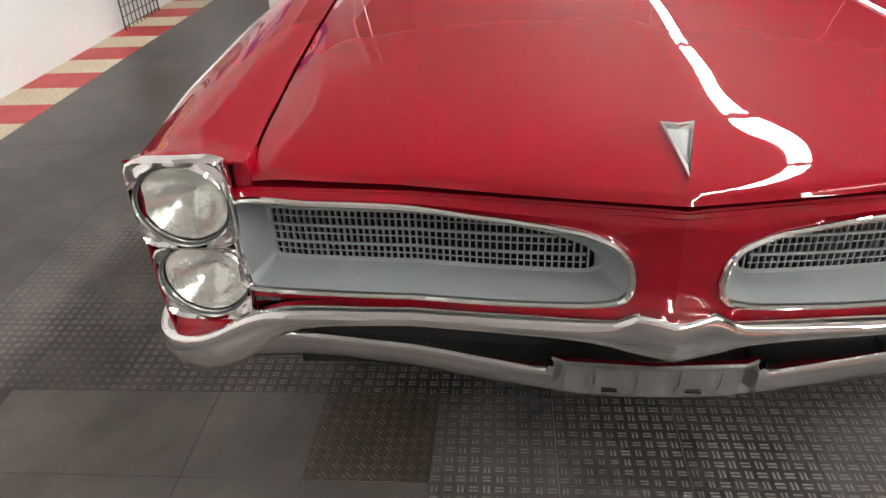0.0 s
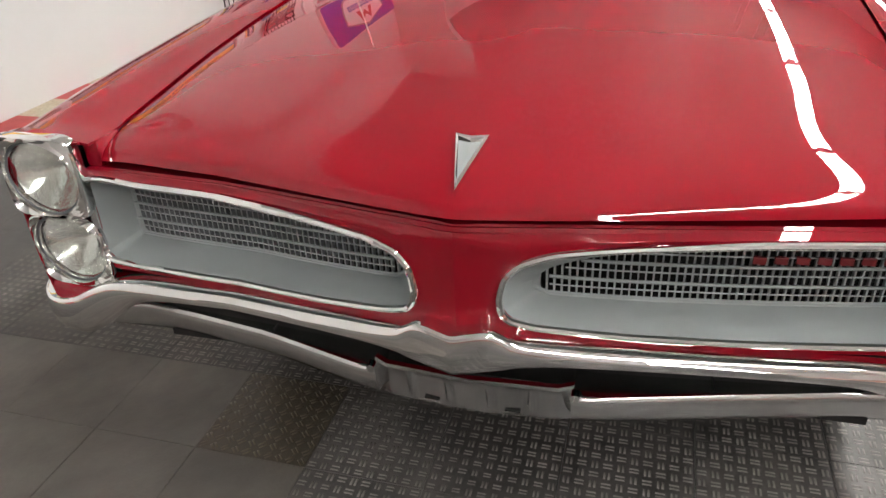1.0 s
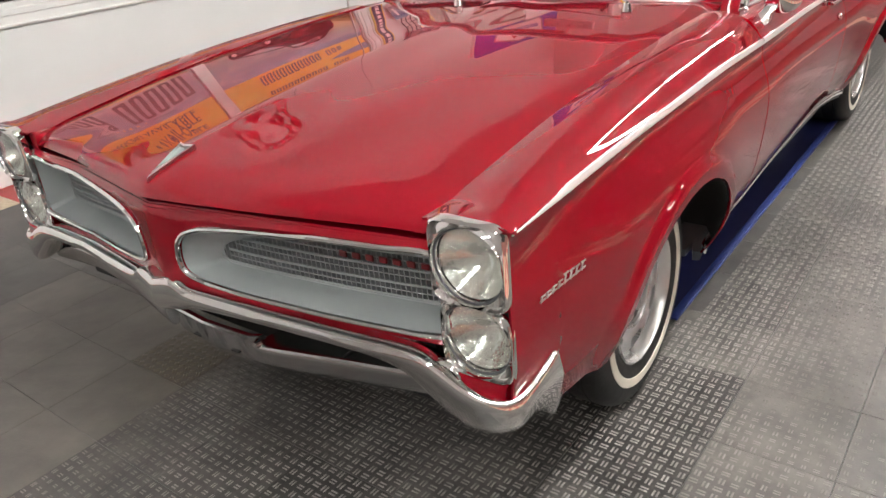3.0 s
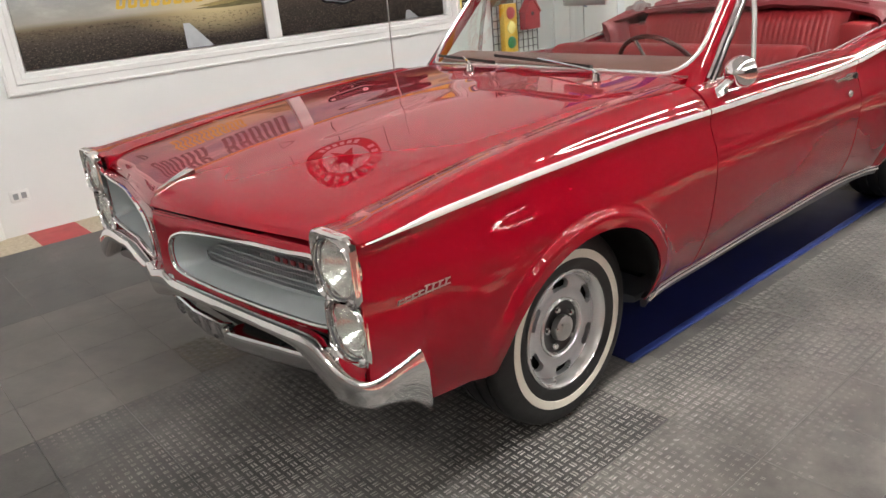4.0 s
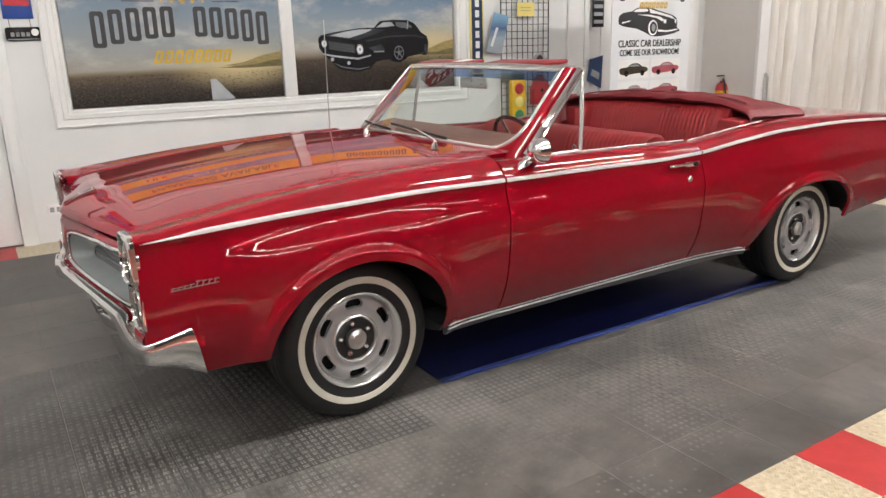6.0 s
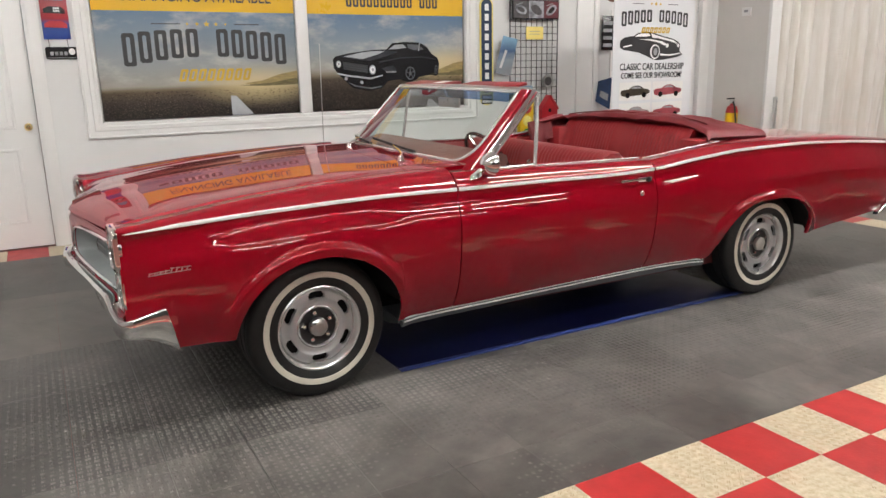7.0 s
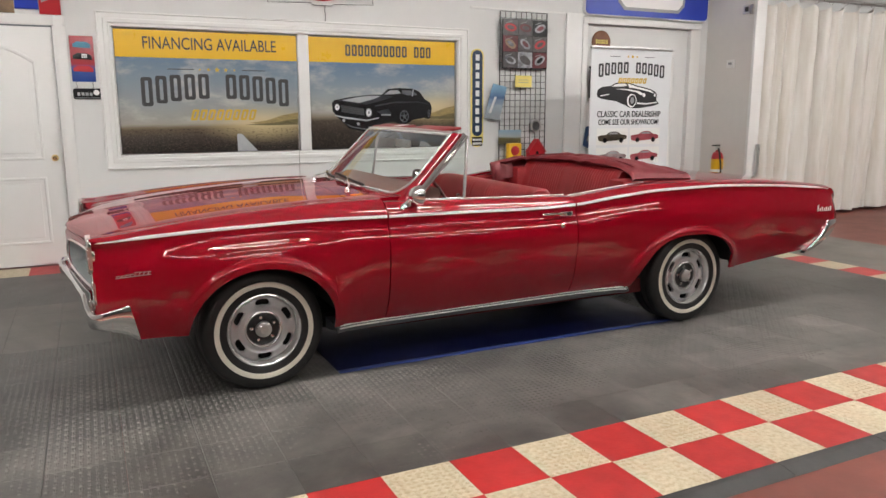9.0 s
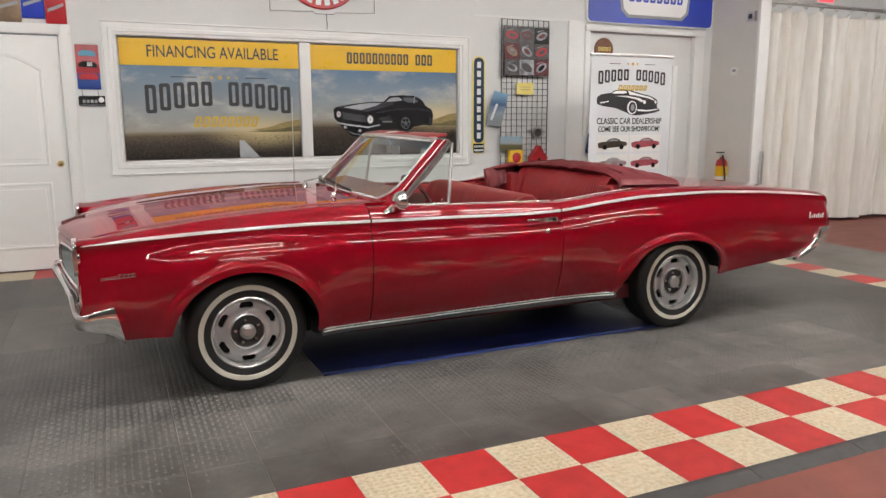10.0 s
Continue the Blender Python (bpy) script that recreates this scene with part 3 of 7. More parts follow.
plate("printed_window", [(2.535, 1.662), (2.53, 1.698), (2.64, 1.696), (2.70, 1.668), (2.72, 1.645), (2.60, 1.64)], YF - 0.0015, CARSHINE, p2)
plate("printed_pillar", [(2.655, 1.63), (2.668, 1.71), (2.676, 1.71), (2.664, 1.63)], YF - 0.003, STRIPE, p2)
plate("printed_grille", [(1.80, 1.532), (2.07, 1.492), (2.075, 1.415), (1.81, 1.455)], YF - 0.0015, mat("print_grille", (0.03, 0.03, 0.034), 0.3), p2)
for k in range(3):
    plate("printed_grille_line", [(1.805, 1.512 - 0.022 * k), (2.07, 1.472 - 0.022 * k), (2.07, 1.469 - 0.022 * k), (1.805, 1.509 - 0.022 * k)], YF - 0.003, CARSHINE, p2)
for c, z, r in ((1.758, 1.508, 0.030), (2.125, 1.448, 0.040)):
    for rr, dy, m in ((r * 1.35, 0.0015, CARBLK), (r * 1.1, 0.003, PLGREY), (r * 0.8, 0.0045, PLWHITE), (r * 0.4, 0.006, PLGREY)):
        plate("printed_lamp", [(c + rr * 0.85 * math.cos(q), z + rr * 1.1 * math.sin(q)) for q in (2 * math.pi * k / 18 for k in range(18))], YF - dy, m, p2)
plate("printed_bumper", [(1.73, 1.425), (1.85, 1.402), (2.10, 1.37), (2.24, 1.395), (2.24, 1.384), (2.10, 1.352), (1.84, 1.386), (1.735, 1.412)], YF - 0.0015, STRIPE, p2)
plate("printed_spoiler", [(1.84, 1.335), (1.92, 1.285), (2.10, 1.255), (2.22, 1.275), (2.22, 1.285), (2.10, 1.268), (1.93, 1.298)], YF - 0.0015, CARSHINE, p2)
for c, z in ((1.83, 1.365), (2.00, 1.325)):
    plate("printed_lamp", disc(c, z, 0.018, 12), YF - 0.003, PLGREY, p2)
plate("printed_crease", [(2.20, 1.53), (2.45, 1.57), (2.72, 1.575), (2.87, 1.545), (2.87, 1.537), (2.72, 1.562), (2.45, 1.556), (2.20, 1.515)], YF - 0.0015, CARMID, p2)
plate("printed_flank", [(2.22, 1.46), (2.36, 1.49), (2.40, 1.44), (2.30, 1.41)], YF - 0.0015, CARMID, p2)
for k in range(5):
    plate("printed_bar", rect(2.275 + 0.024 * k, 2.292 + 0.024 * k, 1.415, 1.43), YF - 0.003, PLGREY, p2)
for cx2, cz2, rx, rz in ((2.555, 1.405, 0.075, 0.092), (2.865, 1.435, 0.026, 0.062)):
    for f, dy, m in ((1.0, 0.003, CARBLK), (0.74, 0.0045, CARSHINE), (0.62, 0.006, CARBLK), (0.22, 0.0075, CARSHINE)):
        plate("printed_wheel", [(cx2 + f * rx * math.cos(q), cz2 + f * rz * math.sin(q)) for q in (2 * math.pi * k / 22 for k in range(22))], YF - dy, m, p2)
    for k in range(5):
        q = 2 * math.pi * k / 5 + 0.4
        plate("printed_spoke", [(cx2 + rx * (f * math.cos(q) - g_ * math.sin(q)), cz2 + rz * (f * math.sin(q) + g_ * math.cos(q))) for f, g_ in ((0.15, -0.07), (0.64, -0.05), (0.64, 0.05), (0.15, 0.07))], YF - 0.0075, CARSHINE, p2)
plate("road_line", [(2.74, 1.054), (2.90, 1.054), (2.80, 1.13), (2.76, 1.13)], YF, PLGREY, p2)


# panelled door beside the window
def panel_door(name, x0, x1, z1, label, knob_x=None, arched=True):
    d = thing(name, label, "door", (0, 0, 0), kind="structure")
    y = WY + 0.02
    bm = bmesh.new()
    add_box(bm, x0 + 0.004, x1 - 0.004, y, y + 0.042, 0.012, z1, 0.003)
    part("slab", bm, TRIMPAINT, d)
    w = x1 - x0

    def frame_panel(a, b, za, zb, arch):
        pts = [(a, za), (b, za)]
        if arch:
            pts += [(a + (b - a) * (1 - k / 12), zb - arch + arch * math.sin(math.pi * k / 12)) for k in range(13)]
        else:
            pts += [(b, zb), (a, zb)]
        cx, cz = (a + b) / 2, (za + zb) / 2
        rings = []
        for s, dy in ((0.0, 0.0), (0.008, -0.006), (0.022, -0.006), (0.032, 0.006), (0.05, 0.006), (0.065, -0.002)):
            rings.append([(px + (cx - px) / max(abs(cx - px), 1e-6) * s * min(1, abs(cx - px) / 0.06), y + dy - 0.0005, pz + (cz - pz) / max(abs(cz - pz), 1e-6) * s * min(1, abs(cz - pz) / 0.06)) for px, pz in pts])
        V, F = loft([r + [r[0]] for r in rings])
        raw("panel", V, F, TRIMPAINT, d, smooth=False)
    frame_panel(x0 + 0.16, x1 - 0.16, 1.02, z1 - 0.17, 0.13 if arched else 0)
    frame_panel(x0 + 0.16, x1 - 0.16, 0.22, 0.86, 0)
    for a, b, q0, q1 in ((x0 - 0.10, x0, 0, z1 + 0.1), (x1, x1 + 0.11, 0, z1 + 0.1)):
        bm = bmesh.new()
        add_box(bm, a, b, WY - 0.02, WY + 0.02, q0, q1, 0.004)
        add_box(bm, a + 0.02, b - 0.02, WY - 0.03, WY - 0.02, q0, q1, 0.003)
        part("casing", bm, TRIMPAINT, d)
    box("head_casing", x0 - 0.10, x1 + 0.11, WY - 0.028, WY + 0.02, z1 + 0.012, z1 + 0.105, TRIMPAINT, d, bevel=0.005)
    if knob_x is not None:
        V, F = revolve([(0.0, -0.072), (0.02, -0.07), (0.03, -0.055), (0.028, -0.04), (0.013, -0.03), (0.012, -0.01), (0.03, -0.006), (0.032, 0.0)], 24, (knob_x, y, 1.035))
        raw("door_knob", V, F, BRASS, d, "polished brass knob")
    return d


panel_door("door_1", -1.895, -0.965, 2.235, "white moulded two-panel door with a brass knob, closed", knob_x=-1.04)
d2 = thing("door_2", "wide white closed doorway behind the roll-up banner", "door", kind="structure")
box("slab", 5.07, 6.83, WY + 0.04, WY + 0.09, 0.01, 2.54, WALLPAINT, d2)
box("leaf", 5.3, 6.45, WY + 0.022, WY + 0.04, 0.01, 2.10, TRIMPAINT, d2, bevel=0.004)
box("leaf_frame", 6.45, 6.53, WY + 0.005, WY + 0.04, 0.0, 2.15, TRIMPAINT, d2, bevel=0.004)
box("casing", 6.78, 6.95, WY - 0.03, WY + 0.04, 0, 2.60, TRIMPAINT, d2, bevel=0.005)
box("casing", 4.99, 5.07, WY - 0.03, WY + 0.04, 0, 2.60, TRIMPAINT, d2, bevel=0.005)
box("head_casing", 4.99, 6.95, WY - 0.045, WY + 0.04, 2.545, 2.62, TRIMPAINT, d2, bevel=0.006)

# ---------------------------------------------------------------- ceiling lamps
def lamp_rows(rows, tubes, r, half_w, material, label):
    """Rows of long lamps under the ceiling, all alike."""
    first = None
    for row_y, xs in rows:
        for lx in xs:
            if first is None:
                lamp = thing("ceiling_lamp", label, "ceiling lamp", (0, 0, 0), "ceiling lamps")
                box("housing", -1.22, 1.22, -half_w, half_w, 0.06, 0.13, HOUSING, lamp, bevel=0.01)
                for s in tubes:
                    raw("tube", *pipe([(-1.19, s, 0.025), (1.19, s, 0.025)], r, 10), material, lamp, "lit tube")
                for s in (-1.2, 1.2):
                    box("end_cap", s - 0.02, s + 0.02, -half_w * 0.9, half_w * 0.9, -0.005, 0.06, HOUSING, lamp)
                for s in (-0.9, 0.9):
                    raw("rod", *pipe([(s, 0, 0.12), (s, 0, CEIL_Z - LAMP_Z + 0.002)], 0.006, 6), HOUSING, lamp, "thin hanging rod")
                lamp.location = (lx, row_y, LAMP_Z)
                first = lamp
            else:
                copy_thing(first, Matrix.Translation((lx, row_y, LAMP_Z)))


# The unseen lamps at x -6.2 and -3.6 are added to brighten the nose.
lamp_rows(((-1.9, (-6.2, -3.6, -1.0, 1.6, 4.2, 6.8, 9.4, 12.0)),), (-0.045, 0.045), 0.023, 0.05, TUBEMAT, "long white twin-tube fluorescent ceiling lamp, lit")
lamp_rows(((-5.0, (-4.9, -2.3, 0.3, 2.9, 5.5, 8.1)), (-7.9, (-3.6, -1.0, 1.6, 4.2, 6.8)), (-10.8, (-3.6, 1.6, 6.8))), (0.0,), 0.018, 0.05, STRIPMAT, "narrow single-tube fluorescent ceiling lamp, lit")

# ---------------------------------------------------------------- things on the wall
# three picture panels over the door
for a, b, z0, m, lab in ((-1.47, -1.25, 2.345, PLTAN, "tan"), (-1.246, -1.055, 2.385, PLBLUE, "blue"), (-1.05, -0.875, 2.345, PLRED, "red")):
    c = thing("picture_panel", f"{lab} glossy classic-car picture panel above the white door", "picture", group="picture panels")
    box("board", a, b, WY - 0.02, WY - 0.001, z0, 2.95, m, c, bevel=0.002)
    plate("printed_highlight", [(a + 0.02, z0 + 0.10), (b - 0.02, z0 + 0.16), (b - 0.02, z0 + 0.19), (a + 0.02, z0 + 0.13)], WY - 0.022, PLGREY, c)
    plate("printed_shape", [(a + 0.02, z0 + 0.24), ((a + b) / 2, z0 + 0.34), (b - 0.02, z0 + 0.28), (b - 0.04, z0 + 0.22)], WY - 0.022, CARBLK, c)

sg = thing("tin_sign", "red and blue tin car sign hung beside the window", "wall sign")
plateb = gradient("tin_print", 1.745, 2.165, [(0, (0.02, 0.06, 0.28)), (0.3, (0.05, 0.10, 0.30)), (0.4, (0.35, 0.02, 0.03)), (0.75, (0.32, 0.02, 0.03)), (1, (0.30, 0.02, 0.03))], 0.3, 0.1)
box("board", -0.832, -0.628, WY - 0.012, WY - 0.001, 1.745, 2.165, plateb, sg, bevel=0.003)
for z, m, s in ((2.08, PLSKY, 0.075), (1.975, CARBLK, 0.08), (1.86, PLRED, 0.085)):
    plate("printed_car", [(-0.73 - s, z - 0.02), (-0.73 + s, z - 0.025), (-0.73 + s, z + 0.008), (-0.73 + s * 0.6, z + 0.03), (-0.73 - s * 0.5, z + 0.034), (-0.73 - s, z + 0.01)], WY - 0.014, m, sg)
for k in range(6):
    plate("printed_check", rect(-0.735 + 0.016 * (k % 3), -0.722 + 0.016 * (k % 3), 1.965 + 0.02 * (k // 3), 1.98 + 0.02 * (k // 3)), WY - 0.0155, PLWHITE, sg)
for x in (-0.80, -0.66):
    raw("chain", *pipe([(x, WY - 0.006, 1.745), (x + 0.005, WY - 0.006, 1.68)], 0.0025, 6), WIRE, sg)
ns = thing("name_sign", "small black oblong sign with silver marks", "wall sign")
plate("board", rounded(-0.835, -0.585, 1.583, 1.683, 0.02), WY - 0.016, CARBLK, ns, t=0.014)
plate("border", rounded(-0.825, -0.595, 1.592, 1.598, 0.002), WY - 0.0175, PLGREY, ns)
plate("mark", disc(-0.635, 1.645, 0.026, 16), WY - 0.0175, PLWHITE, ns)
for k in range(4):
    plate("mark_bar", rect(-0.80 + 0.035 * k, -0.775 + 0.035 * k, 1.615, 1.645), WY - 0.0175, PLGREY, ns)

# tall narrow dealer sign
ch = thing("vertical_sign", "tall narrow dark blue sign with white letter blocks", "wall sign")
plate("border", rounded(3.405, 3.575, 1.035, 2.185, 0.08), WY - 0.014, NOTE, ch, "cream edge", t=0.012)
plate("board", rounded(3.422, 3.558, 1.165, 2.17, 0.065), WY - 0.0165, mat("sign_navy", (0.012, 0.03, 0.07), 0.3), ch)
plate("foot_board", rect(3.42, 3.56, 1.05, 1.155), WY - 0.0165, CARBLK, ch)
for k in range(9):
    z = 2.085 - k * 0.104
    plate("letter_block", rect(3.465, 3.515, z - 0.035, z + 0.035), WY - 0.019, PLWHITE, ch)
for k in range(2):
    for j in range(6):
        plate("small_bar", rect(3.43 + j * 0.021, 3.445 + j * 0.021, 1.065 + k * 0.045, 1.09 + k * 0.045), WY - 0.019, PLWHITE, ch)

# wire grid rack
rk = thing("wire_rack", "tall black wire grid rack standing against the wall", "display rack")
RX0, RX1, RZ1, RY = 3.775, 4.43, 2.627, WY - 0.05
bm = bmesh.new()
for k in range(10):
    x = RX0 + (RX1 - RX0) * k / 9
    add_box(bm, x - 0.0032, x + 0.0032, RY - 0.0032, RY + 0.0032, 0.0, RZ1)
for k in range(36):
    z = 0.03 + (RZ1 - 0.033) * k / 35
    add_box(bm, RX0, RX1, RY - 0.009, RY - 0.0035, z - 0.003, z + 0.003)
part("grid", bm, WIRE, rk, smooth=False)
for x in (RX0, RX1):
    raw("side_bar", *pipe([(x, RY, 0.0), (x, RY, RZ1)], 0.0065, 8), WIRE, rk)
cp = thing("photo_collage", "dark board with nine chrome car-detail photographs", "picture")
box("board", 3.79, 4.425, RY - 0.03, RY - 0.0125, 1.965, 2.54, CARBLK, cp, bevel=0.003)
rng = random.Random(4)
BACKS = [PHDARK, PHWINE, PHDARK, PHCHROME, PHDARK, PHDARK, PHWINE, PHDARK, CARBLK]
FRONTS = [PHCHROME, PLTAN, PLRED, PHDARK, PHCHROME, PHWINE, PHCHROME, PLRED, PHCHROME]
for i in range(3):
    for j in range(3):
        xa, za = 3.80 + i * 0.208, 1.975 + j * 0.188
        k9 = i * 3 + j
        plate("photo", rect(xa, xa + 0.203, za, za + 0.183), RY - 0.0315, BACKS[k9], cp)
        cx, cz, tilt = xa + 0.10, za + 0.09, rng.uniform(-0.7, 0.7)
        oval = lambda r1, r2: [(cx + r1 * math.cos(a) * math.cos(tilt) - r2 * math.sin(a) * math.sin(tilt), cz + r1 * math.cos(a) * math.sin(tilt) + r2 * math.sin(a) * math.cos(tilt)) for a in (2 * math.pi * q / 20 for q in range(20))]
        plate("photo_shape", oval(0.082, 0.046), RY - 0.0335, FRONTS[k9], cp)
        plate("photo_shape", oval(0.050, 0.024), RY - 0.0350, BACKS[(k9 + 2) % 9], cp)
        plate("photo_glint", [(cx - 0.07, cz + 0.05), (cx + 0.02, cz + 0.075), (cx + 0.02, cz + 0.068), (cx - 0.07, cz + 0.042)], RY - 0.0335, PLGREY, cp)
nt_ = thing("paper_note", "small yellow paper note with faint lines on the rack", "note")
plate("sheet", rect(3.985, 4.22, 1.745, 1.885), RY - 0.013, NOTE, nt_)
for k in range(2):
    plate("line", rect(4.03, 4.17, 1.80 + 0.03 * k, 1.806 + 0.03 * k), RY - 0.0145, PLGREY, nt_)
bk = thing("tin_card", "blue and grey tilted tin picture card hung on the rack", "picture", (3.70, RY - 0.03, 1.575))
plate("card", [(-0.15, -0.19), (0.06, -0.22), (0.16, 0.17), (-0.03, 0.21)], 0, gradient("card_print", -0.2, 0.2, [(0, (0.25, 0.27, 0.28)), (0.4, (0.30, 0.36, 0.42)), (0.6, (0.05, 0.10, 0.22)), (1, (0.22, 0.40, 0.55))], 0.3, 0.5), bk, t=0.006)
plate("card_mark", [(-0.09, -0.13), (-0.06, -0.14), (0.02, 0.05), (-0.01, 0.06)], -0.002, PLWHITE, bk)
rd = thing("round_badge", "round grey metal badge on the wire rack", "badge")
raw("rim", *revolve([(0.0, -0.02), (0.055, -0.02), (0.062, -0.03), (0.072, -0.03), (0.075, 0.0)], 28, (4.285, RY - 0.009, 1.28)), SATIN, rd)
plate("face", disc(4.285, 1.28, 0.05), RY - 0.031, PHDARK, rd, "dark badge face")
tl = thing("toy_traffic_light", "yellow toy traffic light with red lens on the rack", "traffic light")
box("housing", 3.86, 4.05, RY - 0.085, RY - 0.012, 0.60, 1.075, YELLOW, tl, bevel=0.015)
for z, m in ((0.985, PLRED), (0.845, NOTE), (0.70, mat("green_lens", (0.02, 0.2, 0.06), 0.3))):
    raw("lens", *revolve([(0.0, -0.022), (0.03, -0.02), (0.055, -0.01), (0.06, 0.0)], 22, (3.955, RY - 0.084, z)), m, tl, "round lens")
tc_ = thing("landscape_card", "small landscape picture card clipped to the rack", "picture")
plate("card", rect(3.755, 4.075, 1.06, 1.235), RY - 0.016, gradient("land_print", 1.06, 1.235, [(0, (0.05, 0.05, 0.03)), (0.35, (0.14, 0.12, 0.05)), (0.5, (0.35, 0.40, 0.42)), (1, (0.25, 0.38, 0.50))], 0.35, 0.5), tc_, t=0.003)
bh = thing("birdhouse", "small dark red pointed birdhouse hung on the rack", "birdhouse")
V = [(4.16, RY - 0.09, 0.80), (4.38, RY - 0.09, 0.80), (4.38, RY - 0.09, 0.96), (4.27, RY - 0.09, 1.10), (4.16, RY - 0.09, 0.96)]
V += [(x, RY - 0.012, z) for x, _, z in V]
raw("body", V, [(0, 1, 2, 3, 4), (9, 8, 7, 6, 5)] + [(i, (i + 1) % 5, 5 + (i + 1) % 5, 5 + i) for i in range(5)], PLRED, bh, smooth=False)
for s in (-1, 1):
    box("roof_board", -0.01, 0.19, RY - 0.105, RY - 0.01, -0.008, 0.008, PLRED, bh, m=pose(4.27, 0, 1.112, 0, 128 if s < 0 else 52, 0))
plate("entry_hole", disc(4.27, 0.95, 0.022, 14), RY - 0.092, BLACK, bh)

# round sign with a star, in a wire frame, above the window
ts = thing("round_star_sign", "round red sign with white ring and star", "wall sign")
SX, SZ, SR = 1.605, 3.075, 0.46
raw("board", *revolve([(0.0, -0.02), (SR - 0.010, -0.02), (SR, -0.012), (SR, 0.0)], 64, (SX, WY - 0.001, SZ)), PLRED, ts)
ring = [[(SX + r * math.cos(t), WY - 0.0235, SZ + r * math.sin(t)) for r in (0.268, 0.297)] for t in (2 * math.pi * k / 64 for k in range(65))]
raw("ring", *loft(ring), PLWHITE, ts)
plate("disc", disc(SX, SZ, 0.275, 48), WY - 0.0222, PLWHITE, ts, "white inner disc")
plate("star", [(SX + (0.246 if i % 2 == 0 else 0.096) * math.sin(i * math.pi / 5), SZ + (0.246 if i % 2 == 0 else 0.096) * math.cos(i * math.pi / 5)) for i in range(10)], WY - 0.0245, PLRED, ts)
for start, step, count in ((198, -18, 13), (235, 14, 6)):
    for k in range(count):
        t = radians(start + k * step)
        c = (SX + 0.376 * math.cos(t), SZ + 0.376 * math.sin(t))
        plate("letter_block", [(c[0] + a * math.sin(t) + b * math.cos(t), c[1] - a * math.cos(t) + b * math.sin(t)) for a, b in ((-0.029, -0.043), (0.029, -0.043), (0.029, 0.043), (-0.029, 0.043))], WY - 0.0235, PLWHITE, ts)
wf = thing("wire_hanger", "thin black wire hanger round the star sign", "wire hanger")
raw("wire", *pipe([(1.04, WY - 0.01, 2.575), (1.5, WY - 0.01, 2.592), (1.52, WY - 0.024, 2.566), (1.72, WY - 0.024, 2.568), (1.74, WY - 0.01, 2.588), (2.19, WY - 0.01, 2.605), (2.19, WY - 0.01, 3.6), (1.04, WY - 0.01, 3.6)], 0.0034, 6, closed=True), WIRE, wf)
raw("hanger", *pipe([(1.645, WY - 0.02, 2.566), (1.64, WY - 0.02, 2.52), (1.648, WY - 0.02, 2.47), (1.643, WY - 0.02, 2.41)], 0.004, 6), WIRE, wf)

# large blue sign over the wide doorway
ms = thing("blue_sign", "large glossy blue sign with a white shield panel", "wall sign")
plate("board", rounded(5.0, 7.02, 2.66, 3.55, 0.06), WY - 0.062, PLBLUE, ms, t=0.06)
plate("border", rounded(4.985, 7.035, 2.645, 3.565, 0.07), WY - 0.055, PLWHITE, ms, "white edge", t=0.05)
plate("shield_edge", [(5.42, 3.3), (5.50, 2.82), (5.60, 2.73), (6.50, 2.73), (6.60, 2.82), (6.66, 3.3), (6.04, 3.5)], WY - 0.0645, PLGREY, ms)
plate("shield", [(5.46, 3.28), (5.54, 2.84), (5.62, 2.77), (6.48, 2.77), (6.56, 2.84), (6.62, 3.28), (6.04, 3.46)], WY - 0.067, PLWHITE, ms)
letter_bars(ms, 5.60, 6.50, 2.93, 3.06, 8, WY - 0.0695, PLBLUE, slant=0.1)
plate("red_mark", [(5.80, 3.12), (5.90, 3.12), (5.94, 3.26), (6.04, 3.14), (6.14, 3.26), (6.18, 3.12), (6.28, 3.12), (6.18, 3.38), (6.04, 3.25), (5.90, 3.38)], WY - 0.0695, PLRED, ms)

# signs half hidden behind the banner
rs = thing("round_wood_sign", "round brown wooden sign on the wide door", "wall sign")
raw("board", *revolve([(0.0, -0.02), (0.135, -0.02), (0.145, -0.012), (0.145, 0.0)], 32, (5.32, WY + 0.038, 2.33)), mat("brown_sign", (0.22, 0.09, 0.045), 0.5, var=0.4, scale=14), rs)
letter_bars(rs, 5.22, 5.42, 2.31, 2.36, 5, WY + 0.0155, NOTE)
mp_ = thing("parts_sign", "small black and white square sign", "wall sign")
box("board", 5.09, 5.26, WY - 0.06, WY - 0.045, 1.62, 2.02, CARBLK, mp_, bevel=0.002)
for k in range(4):
    plate("bar", rect(5.105, 5.245, 1.66 + 0.085 * k, 1.70 + 0.085 * k), WY - 0.062, PLGREY, mp_)
bsn = thing("blue_tin_sign", "dark blue tilted tin sign with white marks", "wall sign")
plate("board", [(5.02, 1.02), (5.24, 0.92), (5.26, 1.30), (5.06, 1.26)], WY - 0.062, mat("tin_navy", (0.02, 0.06, 0.16), 0.35, var=0.4, scale=12), bsn, t=0.012)
plate("mark", [(5.07, 1.08), (5.20, 1.02), (5.21, 1.10), (5.09, 1.15)], WY - 0.064, PLGREY, bsn)
ot = thing("wall_outlet", "white double power outlet low on the wall", "outlet")
box("plate", -0.76, -0.64, WY - 0.007, WY - 0.0005, 0.225, 0.305, TRIMPAINT, ot, bevel=0.003)
for x in (-0.725, -0.675):
    box("socket", x - 0.016, x + 0.016, WY - 0.009, WY - 0.006, 0.245, 0.285, PLGREY, ot)

